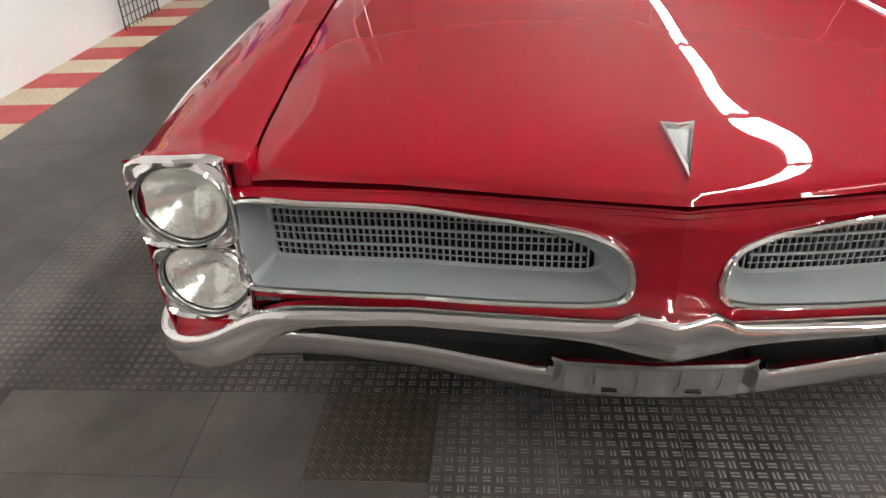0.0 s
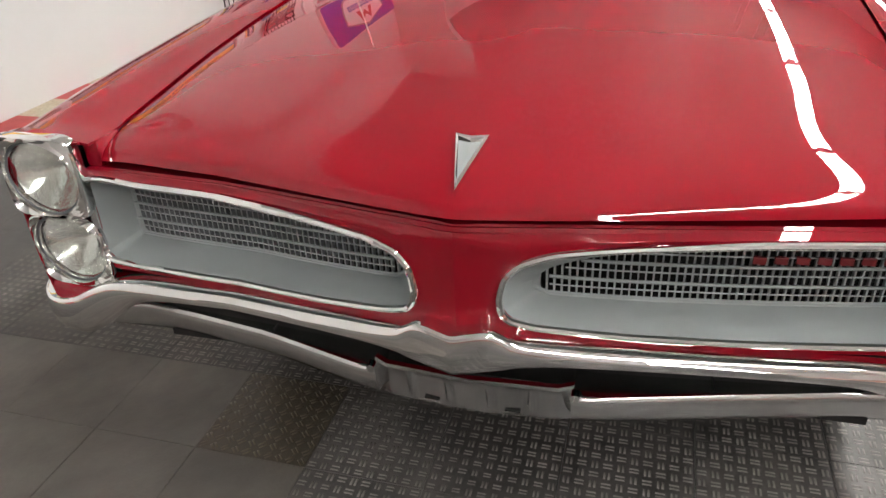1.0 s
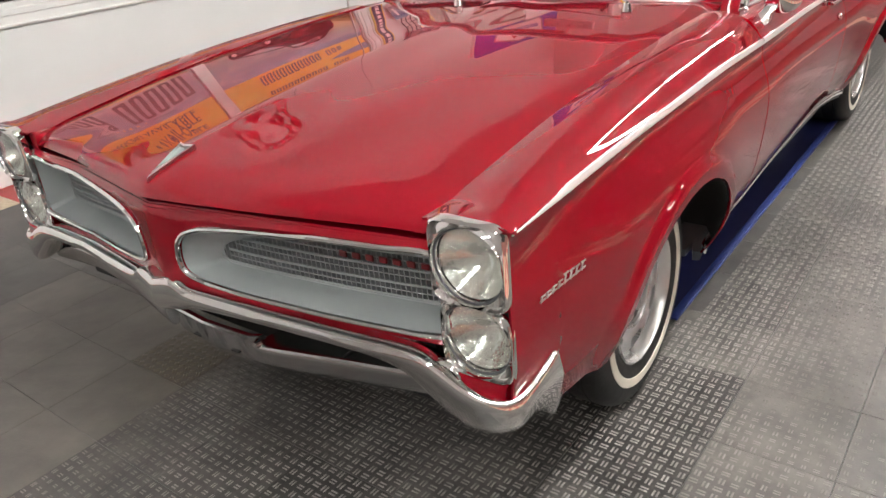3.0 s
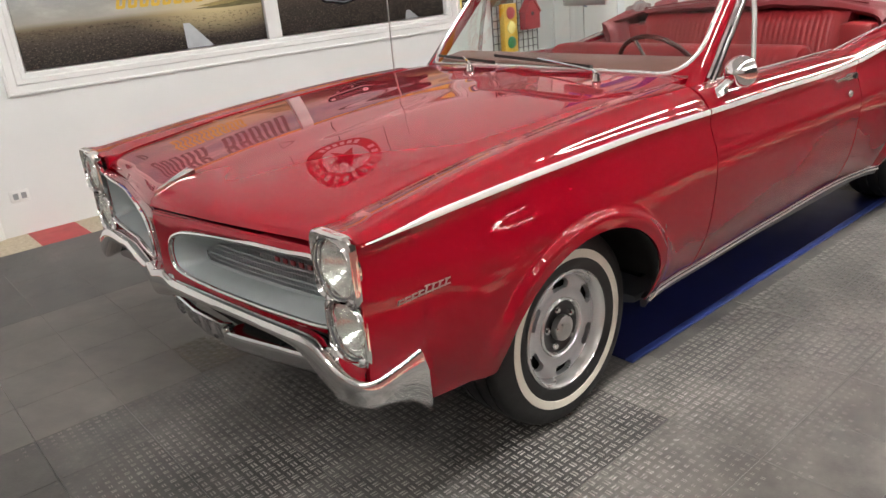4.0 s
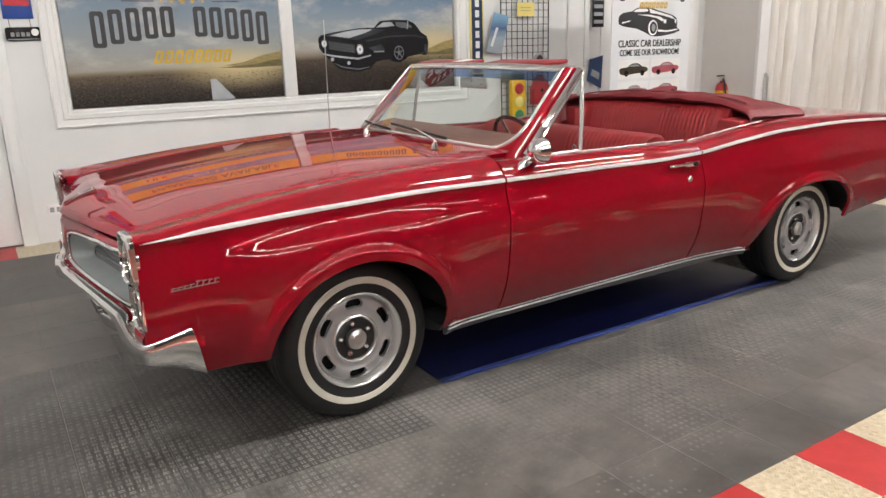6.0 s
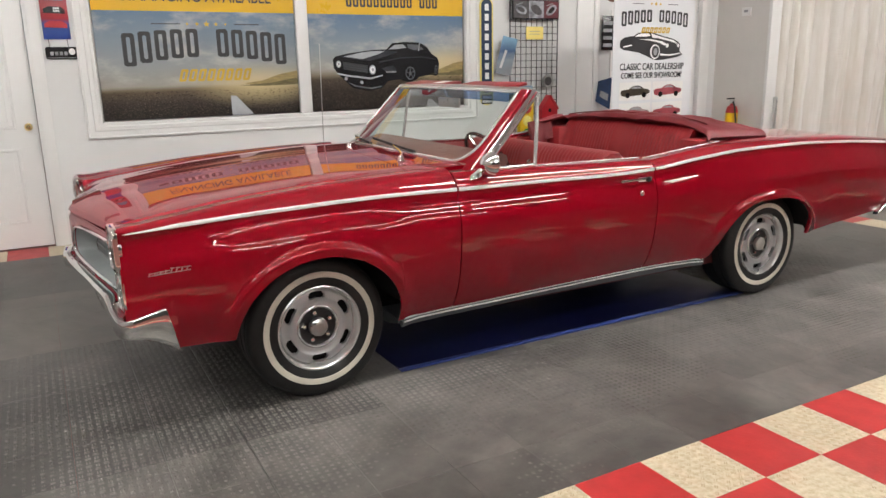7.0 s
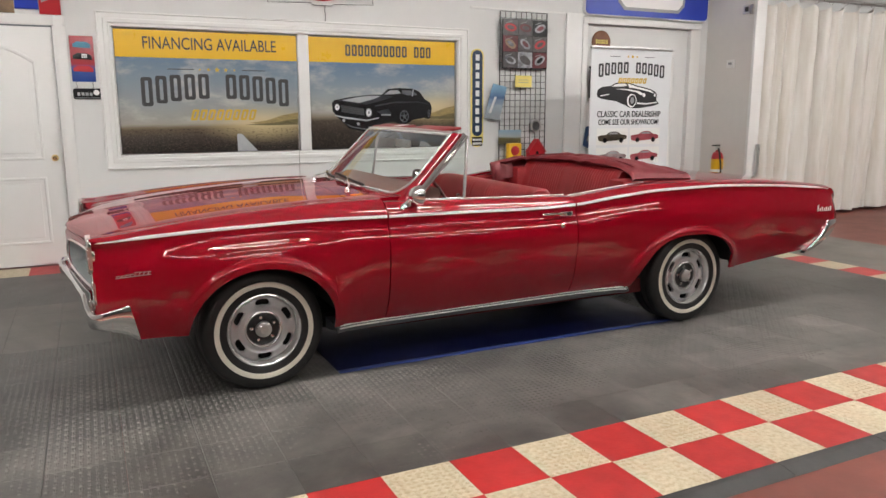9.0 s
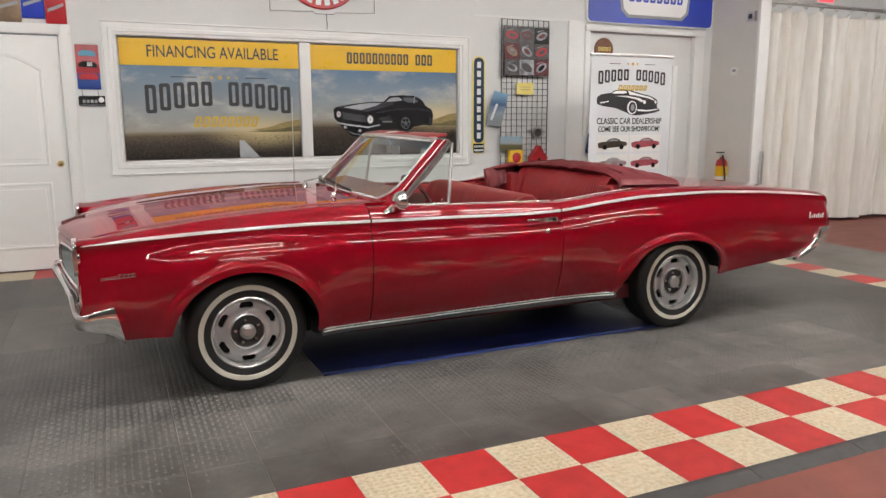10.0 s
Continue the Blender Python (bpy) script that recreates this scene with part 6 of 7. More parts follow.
def wheel(cx, s, label):
    """One wheel; its outer face looks to the car's side s."""
    w = new("wheel")
    w.parent = car
    tagged(w, label)
    yc = s * 0.735
    o = -1 if s < 0 else 1

    def rv(name, prof, material, n=64, lab=""):
        return raw(name, *revolve([(r, o * a) for r, a in prof], n, (cx, yc, 0.325)), material, w, lab)
    rv("tyre", [(0.185, 0.085), (0.195, 0.094), (0.215, 0.1005), (0.235, 0.1035), (0.26, 0.104), (0.285, 0.102), (0.302, 0.097), (0.314, 0.089), (0.3215, 0.076), (0.325, 0.058), (0.325, 0.045), (0.319, 0.043), (0.319, 0.039), (0.325, 0.037), (0.326, -0.008), (0.319, -0.010), (0.319, -0.020), (0.326, -0.022), (0.325, -0.072), (0.319, -0.074), (0.319, -0.079), (0.325, -0.082), (0.3225, -0.108), (0.310, -0.132), (0.28, -0.145), (0.22, -0.14), (0.185, -0.12)], RUBBER, 96, "black rubber tyre")
    blocks = []
    for k in range(72):
        t = 2 * math.pi * k / 72
        for side in (0.070, -0.100):
            m4 = Matrix.Translation((cx, yc + o * side - side, 0.325)) @ pose(0, 0, 0, 0, math.degrees(t), 0)
            q = [m4 @ Vector((a, side + b, c)) for a in (-0.006, 0.006) for b in (-0.010, 0.010) for c in (0.305, 0.3185)]
            blocks.append((q, [(0, 1, 3, 2), (4, 6, 7, 5), (0, 4, 5, 1), (2, 3, 7, 6), (1, 5, 7, 3)]))
    tagged(raw("tread", *join(*blocks), RUBBER, w, smooth=False), kind="stuff")
    rv("whitewall", [(0.233, 0.1015), (0.235, 0.1055), (0.248, 0.1065), (0.260, 0.1060), (0.2625, 0.1025)], WHITEWALL, 96, "cream whitewall band")
    rv("trim_ring", [(0.186, 0.080), (0.197, 0.092), (0.196, 0.099), (0.190, 0.102), (0.183, 0.096), (0.178, 0.080), (0.174, 0.066), (0.172, 0.056)], ALU, 72, "polished trim ring")
    # steel disc with six round-ended slots
    steps = 144
    prof = [(0.174, 0.058), (0.172, 0.064), (0.168, 0.068), (0.1645, 0.070), (0.161, 0.071), (0.154, 0.073), (0.142, 0.074), (0.135, 0.0735), (0.1315, 0.0725), (0.126, 0.069), (0.118, 0.066), (0.108, 0.066), (0.098, 0.068)]
    reach = {3: 4, 4: 5, 5: 6, 6: 6, 7: 5, 8: 4}          # half length of a slot, ring by ring
    slot = {(j, (36 + 24 * i + k) % steps) for j, h in reach.items() if j < 8 for i in range(6) for k in range(-h, h)}
    V = [(cx + r * math.cos(2 * math.pi * k / steps), yc + o * a, 0.325 + r * math.sin(2 * math.pi * k / steps)) for r, a in prof for k in range(steps)]
    F = []

    def wall(*edge):
        n0 = len(V)
        for q in edge:
            V.extend((V[q], (V[q][0], V[q][1] - o * 0.018, V[q][2])))
        F.append((n0, n0 + 1, n0 + 3, n0 + 2))
    for j in range(len(prof) - 1):
        for k in range(steps):
            n = (k + 1) % steps
            q = (j * steps + k, j * steps + n, (j + 1) * steps + n, (j + 1) * steps + k)
            if (j, k) not in slot:
                F.append(q)
                continue
            for other, edge in (((j - 1, k), (q[0], q[1])), ((j + 1, k), (q[3], q[2])), ((j, k - 1), (q[0], q[3])), ((j, n), (q[1], q[2]))):
                if other not in slot:
                    wall(*edge)
    raw("rim", V, F, RIMSTEEL, w, "silver slotted steel rim", fix=False, angle=35)
    rv("rim_back", [(0.0, 0.03), (0.17, 0.03), (0.172, 0.06)], BLACK, 40)
    rv("hub_ring", [(0.100, 0.064), (0.099, 0.074), (0.094, 0.077), (0.088, 0.072), (0.086, 0.062)], ALU, 56, "chrome inner ring")
    rv("hub_disc", [(0.088, 0.064), (0.07, 0.056), (0.045, 0.056), (0.0, 0.056)], mat("dark_hub", (0.02, 0.02, 0.021), 0.3) if "dark_hub" not in bpy.data.materials else bpy.data.materials["dark_hub"], 48, "black wheel centre")
    rv("hub_cap", [(0.0, 0.094), (0.022, 0.093), (0.025, 0.090), (0.035, 0.088), (0.041, 0.084), (0.043, 0.064)], SATIN, 40, "round steel hub cap")
    for k in range(5):
        t = radians(100 + 72 * k)
        c = (cx + 0.064 * math.cos(t), yc + o * 0.057, 0.325 + 0.064 * math.sin(t))
        raw("lug_nut", *revolve([(0.0, o * 0.018), (0.008, o * 0.017), (0.012, o * 0.010), (0.013, 0.0)], 6, c), CHROME, w, smooth=False)
    return w


for cx, pos in ((0.0, "front"), (2.921, "rear")):
    for s in (-1, 1):
        w = wheel(cx, s, f"{pos} wheel with whitewall tyre and slotted steel rim")
        if pos == "front":
            hub = Matrix.Translation((cx, s * 0.735, 0))
            w.matrix_basis = hub @ pose(0, 0, 0, 0, 0, STEER) @ hub.inverted()

# ---- windshield
def ws(v, h):
    """Point of the windshield: v from -1 (left) to 1 (right), h from 0 (base) to 1 (header)."""
    base = Vector((0.705 + 0.125 * abs(v) ** 2.2, 0.735 * v, 1.004 - 0.028 * v * v))
    topp = Vector((1.085 + 0.085 * abs(v) ** 2.2, 0.695 * v, 1.338 - 0.012 * v * v))
    return base.lerp(topp, h)


RV, RH = 0.15, 0.34          # rounding of the lower corners, across and up


def ws_reach(h):
    """How far across the glass goes at height h."""
    return 1 - RV * (1 - math.sqrt(max(0.0, 1 - ((0.02 + RH - h) / RH) ** 2))) if h < 0.02 + RH else 1.0


levels = [0.02 + RH * (1 - math.cos(math.pi / 2 * k / 8)) for k in range(9)] + [0.02 + RH + (0.95 - RH) * k / 6 for k in range(1, 7)]
grid = [[tuple(ws((-1 + 2 * j / 32) * ws_reach(h), h)) for j in range(33)] for h in levels]
gl = raw("windshield", *loft(grid), GLASS, car, "curved clear windshield")
gl.visible_shadow = False
grid = [[tuple(ws(-0.96 + 1.92 * j / 32, 0.83 + 0.13 * k / 4) + Vector((0.003, 0, 0))) for j in range(33)] for k in range(5)]
tint = raw("tint_band", *loft(grid), pane("blue_tint", (0.16, 0.30, 0.62), 0.1), car, "blue shade band")
tint.visible_shadow = False
edge = [(-1 + RV + (2 - 2 * RV) * k / 20, 0.02) for k in range(21)] + [(ws_reach(h), h) for h in levels[1:]] + [(1 - 2 * k / 24, 0.97) for k in range(1, 25)] + [(-ws_reach(h), h) for h in reversed(levels[1:-1])]
raw("windshield_gasket", *pipe([ws(v, h) + Vector((-0.005, 0, 0)) for v, h in edge], 0.009, 8, closed=True), ALU, car, "bright windshield surround")
for s in (-1, 1):
    low = [h for h in levels if h < 0.02 + RH] + [0.02 + RH]
    raw("windshield_corner", *loft([[tuple(ws(s * ws_reach(h), h) + Vector((-0.003, 0, 0))), tuple(ws(s * (1 + ws_reach(h)) / 2, h) + Vector((-0.004, 0, 0))), tuple(ws(s * 1.01, h))] for h in low]), RED, car, "red corner below the windshield")
rings = []
for k in range(29):
    v = -1.01 + 2.02 * k / 28
    p = ws(v, 1.0)
    rings.append([tuple(p + Vector(q)) for q in ((-0.012, 0, -0.014), (-0.014, 0, 0.0), (-0.002, 0, 0.010), (0.05, 0, 0.010), (0.062, 0, -0.004), (0.05, 0, -0.018))])
raw("header_rail", *loft(rings, closed=True, cap=True), SATIN, car, "steel windshield header", angle=50)
for s in (-1, 1):
    rings = []
    for k in range(13):
        h = -0.10 + 1.10 * k / 12
        p = ws(s * 1.0, h)
        rings.append([tuple(p + Vector(q)) for q in ((-0.008, -s * 0.012, 0.0), (0.0, s * 0.016, 0.004), (0.030, s * 0.036, 0.0), (0.062, s * 0.030, -0.01), (0.066, s * 0.004, -0.018), (0.03, -s * 0.014, -0.012))])
    raw("windshield_pillar", *loft(rings, closed=True, cap=True), RED, car, "red windshield pillar", angle=50)
    raw("pillar_trim", *pipe([ws(s, h) + Vector((0.062, s * 0.030, -0.006)) for h in (-0.02, 0.2, 0.5, 0.8, 1.0)], 0.0150, 8), CHROME, car, "chrome pillar strip")
    # vent window
    a = Vector((0.905, s * 0.775, 0.955))
    b = Vector((1.205, s * 0.772, 0.950))
    c = ws(s, 0.985) + Vector((0.085, s * 0.030, -0.012))
    raw("vent_post", *pipe([b + Vector((0, 0, -0.02)), b.lerp(c, 0.5) + Vector((0, s * 0.004, 0)), c], 0.010, 8), ALU, car, "chrome vent-window post")
    raw("vent_frame", *pipe([a, b - Vector((0.01, 0, -0.004))], 0.008, 8), ALU, car)
    raw("vent_frame", *pipe([a, a.lerp(c, 0.5) + Vector((0, s * 0.006, 0)), c], 0.009, 8), CHROME, car)
    vg = raw("vent_glass", [tuple(a), tuple(b), tuple(c)], [(0, 1, 2)], GLASS, car, "clear vent window", smooth=False)
    vg.visible_shadow = False
    raw("vent_latch", *revolve([(0.0, -0.006), (0.010, -0.005), (0.012, 0.004)], 14, (1.17, s * 0.770, 0.972)), CHROME, car)
    # sun visor
    bm = bmesh.new()
    add_box(bm, -0.01, 0.12, -0.26, 0.26, -0.009, 0.009, 0.008, pose(1.16, s * 0.34, 1.338, 0, -7, 0))
    visor = part("sun_visor", bm, VINYL, car, "red padded sun visor folded up")
    if s > 0:
        box("visor_label", 0.02, 0.10, -0.19, -0.08, 0.0095, 0.0105, PLWHITE, visor, "white paper label", m=pose(1.16, s * 0.34, 1.338, 0, -7, 0))
# door mirror on the left
mir = new("door_mirror")
mir.parent = car
tagged(mir, "round chrome door mirror on a stalk")
raw("foot", *loft([[(0.80 + 0.062 * math.cos(t) * k, -0.848 + 0.026 * math.sin(t) * k, z + 0.004 * math.cos(t)) for t in (2 * math.pi * q / 20 for q in range(20))] for k, z in ((1.0, 0.918), (1.0, 0.930), (0.86, 0.938), (0.55, 0.944))], closed=True, cap=True), CHROME, mir)
raw("stalk", *loft([[(x + r * 1.3 * math.cos(t), y + r * math.sin(t), z + 0.35 * r * math.cos(t)) for t in (2 * math.pi * q / 16 for q in range(16))] for x, y, z, r in ((0.792, -0.850, 0.936, 0.040), (0.804, -0.858, 0.950, 0.030), (0.820, -0.872, 0.966, 0.024), (0.838, -0.888, 0.986, 0.024))], closed=True, cap=True), CHROME, mir)
rings = []
for r, a in ((0.0, -0.046), (0.020, -0.042), (0.038, -0.029), (0.050, -0.010), (0.055, 0.010), (0.056, 0.020), (0.053, 0.025), (0.0, 0.023)):
    rings.append([(0.850 + a, -0.902 + r * 1.05 * math.cos(t), 1.000 + r * math.sin(t)) for t in (2 * math.pi * q / 28 for q in range(28))])
raw("shell", *loft(rings, closed=True), CHROME, mir)
raw("mirror_glass", [(0.8765, -0.902 + 0.050 * math.cos(2 * math.pi * q / 28), 1.000 + 0.048 * math.sin(2 * math.pi * q / 28)) for q in range(28)], [tuple(range(28))], mat("mirror_face", (0.9, 0.9, 0.9), 0.03, metal=1.0), mir, smooth=False)
# inside mirror
im = new("inside_mirror")
im.parent = car
bm = bmesh.new()
add_box(bm, 1.135, 1.155, -0.12, 0.12, 1.215, 1.27, 0.008)
part("case", bm, SATIN, im)
raw("arm", *pipe([(1.15, 0, 1.25), (1.10, 0, 1.335)], 0.007, 8), SATIN, im)
# wipers
for (px, py), (tx, ty), (v0, v1), (h0, h1) in (((0.585, -0.50), (0.775, -0.16), (-0.50, 0.22), (0.04, 0.11)), ((0.575, 0.16), (0.73, 0.42), (0.20, 0.86), (0.04, 0.10))):
    wp = new("wiper")
    wp.parent = car
    tagged(wp, "bright wiper arm with black blade")
    zz = hood_z(px, py)
    mid = (ws(v0, h0) + ws(v1, h1)) / 2 + Vector((-0.035, 0, 0.02))
    raw("arm", *pipe([(px, py, zz + 0.022), (px + 0.02, py + 0.03, zz + 0.032), tuple(mid)], [0.009, 0.006, 0.004], 8), CHROME, wp)
    V, F = revolve([(0.0, 0.028), (0.012, 0.026), (0.018, 0.0)], 16, (0, 0, 0))
    raw("pivot", [(a + px, -c + py, b + zz) for a, b, c in V], F, CHROME, wp)
    raw("blade", *loft([[tuple(ws(v0 + (v1 - v0) * q, h0 + (h1 - h0) * q) + Vector(o_)) for o_ in ((-0.012, 0, 0.0), (-0.012, 0, 0.012), (-0.030, 0, 0.016), (-0.030, 0, 0.004))] for q in (0, 0.25, 0.5, 0.75, 1)], closed=True, cap=True), RUBBER, wp, "black wiper blade", smooth=False)
# aerial on the right fender
ae = new("radio_aerial")
ae.parent = car
tagged(ae, "thin upright whip aerial")
raw("mast", *pipe([(0.65, 0.79, 0.93), (0.652, 0.79, 1.25), (0.656, 0.79, 1.60)], [0.004, 0.003, 0.002], 8), SATIN, ae)
raw("base", *pipe([(0.65, 0.79, 0.905), (0.65, 0.79, 0.945), (0.65, 0.79, 0.97)], [0.017, 0.012, 0.005], 12), CHROME, ae)

# ---- cabin
box("cabin_floor", 0.62, 2.9, -0.72, 0.72, 0.225, 0.32, CARPET, car, "dark maroon carpet floor")
box("firewall", 0.55, 0.62, -0.72, 0.72, 0.225, 0.90, DARK, car)
rings = []
for k in range(25):
    v = -1 + 2 * k / 24
    xb = 0.725 + 0.11 * abs(v) ** 2.2
    rings.append([(xb, 0.70 * v, 0.70), (xb + 0.03, 0.715 * v, 0.975), (xb + 0.10, 0.715 * v, 1.008), (1.03, 0.71 * v, 1.022), (1.075, 0.71 * v, 1.008), (1.085, 0.71 * v, 0.975), (1.04, 0.71 * v, 0.90), (1.02, 0.71 * v, 0.80), (1.0, 0.70 * v, 0.70)])
raw("dashboard", *loft(rings, closed=True, cap=True), DASH, car, "dark maroon padded dashboard", angle=50)
sw = new("steering_wheel")
sw.parent = car
tagged(sw, "thin dark red steering wheel")
M = pose(1.195, -0.36, 0.920, 0, 60, 0)
circ = [tuple(M @ Vector((0.195 * math.cos(2 * math.pi * k / 40), 0.195 * math.sin(2 * math.pi * k / 40), 0))) for k in range(40)]
raw("rim", *pipe(circ, 0.010, 10, closed=True), mat("wheel_rim_dark", (0.06, 0.012, 0.012), 0.25), sw)
for t in (20, 160, 270):
    raw("spoke", *pipe([tuple(M @ Vector((0.19 * math.cos(radians(t)), 0.19 * math.sin(radians(t)), 0))), tuple(M @ Vector((0, 0, -0.03)))], 0.008, 8), CHROME, sw)
raw("column", *pipe([tuple(M @ Vector((0, 0, -0.01))), tuple(M @ Vector((0, 0, -0.35)))], 0.028, 12), DASH, sw)


def bench(name, x_base, z_seat, x_back, z_top, depth, y_w, label, lean, pleat):
    """A bench seat: cushion and pleated backrest in rolled vinyl."""
    b = new(name)
    b.parent = car
    tagged(b, label)
    rings = []
    n = 240
    for j in range(n + 1):
        y = -y_w + 2 * y_w * j / n
        e = 1 - max(0.0, (abs(y) - (y_w - 0.07)) / 0.07) ** 2 * 0.28
        pl = 0.005 * abs(math.sin(math.pi * y / pleat)) if abs(abs(y) - y_w * 0.5) < y_w * 0.36 else 0.0
        prof = [(0.0, 0.02), (-0.02, 0.3), (-0.025 - pl, 0.6), (-0.02 - pl, 0.85), (0.0 - pl * 0.5, 0.96), (0.04, 1.0), (depth * 0.75, 0.985), (depth, 0.90), (depth * 1.05, 0.5), (depth * 1.05, 0.02)]
        rings.append([(x_back + lean * v * e + o, y, z_seat - 0.05 + (z_top - z_seat + 0.05) * v * (0.93 + 0.07 * e)) for o, v in prof])
    raw("backrest", *loft(rings, closed=True, cap=True), VINYL, b, "pleated red vinyl backrest", angle=60)
    rings = []
    for j in range(n + 1):
        y = -y_w + 2 * y_w * j / n
        e = 1 - max(0.0, (abs(y) - (y_w - 0.06)) / 0.06) ** 2 * 0.3
        pl = 0.006 * abs(math.sin(math.pi * y / pleat)) if abs(abs(y) - y_w * 0.5) < y_w * 0.36 else 0.0
        rings.append([(x_base, y, 0.33), (x_base - 0.01, y, z_seat - 0.08), (x_base + 0.03, y, z_seat * e + (1 - e) * 0.4), (x_base + 0.2, y, z_seat * e + (1 - e) * 0.4 + pl), (x_back - 0.02, y, z_seat - 0.03), (x_back, y, 0.33)])
    raw("cushion", *loft(rings, closed=True, cap=True), VINYL, b, angle=60)
    return b


bench("front_seat", 1.28, 0.66, 1.66, 0.968, 0.14, 0.70, "wide red vinyl front bench seat", 0.10, 0.032)
bench("rear_seat", 2.08, 0.63, 2.40, 1.065, 0.12, 0.60, "red vinyl rear bench seat with pleated back", 0.14, 0.030)
for s in (-1, 1):
    raw("side_trim_panel", *loft([[(x, s * 0.735, 0.40), (x, s * 0.735, 0.90 + 0.05 * (x - 1.95)), (x, s * 0.765, 0.915 + 0.06 * (x - 1.95))] for x in (1.95, 2.2, 2.5, 2.75)]), VINYL, car, "red vinyl rear side panel")
    box("arm_rest", 2.0, 2.42, min(s * 0.60, s * 0.735), max(s * 0.60, s * 0.735), 0.55, 0.80, VINYL, car, bevel=0.03)
    box("rear_side_pad", 2.40, 2.66, min(s * 0.585, s * 0.745), max(s * 0.585, s * 0.745), 0.55, 1.0, VINYL, car, "red vinyl pad beside the rear seat", bevel=0.02)
    raw("body_edge_trim", *pipe([(1.95, s * 0.757, 0.930), (2.1, s * 0.760, 0.946), (2.3, s * 0.764, 0.968), (2.55, s * 0.762, 0.988)], 0.0045, 8), ALU, car, "chrome body edge strip")
# folded-top cover
grid = []
nu, nv = 64, 44
for j in range(nu + 1):
    v = -1 + 2 * j / nu
    y = 0.768 * v
    av = abs(v)
    reach = 0.26 if v > 0 else 0.05
    xf = 2.515 - reach * max(0.0, (av - 0.62) / 0.38) ** 1.5 + 0.012 * math.sin(9 * v + 1)
    xr = 3.09 - 0.12 * av ** 3 + 0.010 * math.sin(7 * v)
    row = []
    for i in range(nv + 1):
        u = i / nv
        x = xf + (xr - xf) * u
        zf = 1.104 - 0.062 * av ** 3 - (0.05 * max(0.0, (2.45 - x) / 0.36))
        zr = 1.038 - 0.012 * av * av
        z = zf + (zr - zf) * u ** 1.25 + 0.030 * math.sin(math.pi * u ** 0.8) * (1 - av ** 4)
        hem = 0.018 * (1 - min(1.0, u / 0.05)) ** 2 + 0.014 * (1 - min(1.0, (1 - u) / 0.05)) ** 2 + 0.028 * (1 - min(1.0, (1 - av) / 0.05)) ** 2
        fold = 0.006 * math.sin(30 * x + 9 * v + 2 * math.sin(5 * v)) * math.sin(4 * v + 6 * x) + 0.0035 * math.sin(58 * x - 17 * v) * math.cos(9 * v) + 0.005 * math.exp(-((u - 0.22 - 0.1 * math.sin(3 * v)) / 0.03) ** 2)
        fold *= 1 - av ** 5
        row.append((x, y, z - hem + fold))
    grid.append(row)
raw("top_boot", *sheet(grid, lambda p: (p.x, 0, 0.6), 0.03), BOOT, car, "wrinkled maroon vinyl boot over the folded top", angle=70)
raw("boot_seam", *pipe([(2.60 - 0.05 * abs(v) ** 3, 0.66 * v, 1.118 - 0.050 * abs(0.66 * v / 0.735) ** 3) for v in [-1 + k / 10 for k in range(21)]], 0.0045, 6), BOOT, car)
rings = []
for k in range(25):
    x = 2.22 + 0.32 * k / 24
    sw = 0.012 * math.sin(31 * x) + 0.008 * math.sin(67 * x + 1)
    top_z = 1.030 + 0.050 * min(1.0, (x - 2.22) / 0.25)
    rings.append([(x, 0.735, top_z), (x, 0.71 + sw * 0.4, top_z - 0.012), (x, 0.685 + sw, top_z - 0.07), (x, 0.675 + sw * 1.3, top_z - 0.14 - 0.02 * math.sin(9 * x)), (x, 0.69 + sw * 1.3, top_z - 0.142 - 0.02 * math.sin(9 * x)), (x, 0.72, top_z - 0.06)])
raw("boot_flap", *loft(rings, closed=True, cap=True), BOOT, car, "drooping maroon flap of the boot", angle=60)
box("top_stack", 2.60, 3.02, -0.62, 0.62, 0.90, 1.0, BOOT, car, bevel=0.03)
# rear deck
grid = []
for j in range(31):
    v = -1 + 2 * j / 30
    row = []
    for i in range(25):
        x = 2.98 + (4.26 - 2.98) * i / 24
        row.append((x, v * (qt_y(x) - 0.004), qt_z(x) + 0.014 * (1 - v * v)))
    grid.append(row)
raw("trunk_lid", *sheet(grid, lambda p: (p.x, 0, 0.4), 0.02), RED, car, "red rear deck lid")
# tail panel and rear bumper
rings = []
for j in range(21):
    v = -1 + 2 * j / 20
    y = 0.80 * v
    x = 4.28 - 0.03 * abs(v) ** 3
    rings.append([(x - 0.05, y, 0.880), (x - 0.005, y, 0.862), (x + 0.012, y, 0.82), (x + 0.01, y, 0.68), (x - 0.03, y, 0.60), (x - 0.10, y, 0.52)])
raw("tail_panel", *loft(rings), RED, car, "red tail panel")
rb = [(0.0, 4.345, 0.645, 0.50), (0.4, 4.34, 0.645, 0.51), (0.75, 4.325, 0.645, 0.545), (0.85, 4.305, 0.645, 0.60), (0.888, 4.275, 0.645, 0.592), (0.905, 4.235, 0.645, 0.550), (0.912, 4.178, 0.640, 0.510), (0.913, 4.15, 0.597, 0.492), (0.912, 4.12, 0.556, 0.474), (0.910, 4.08, 0.513, 0.453), (0.906, 4.02, 0.468, 0.427), (0.902, 3.96, 0.428, 0.406)]


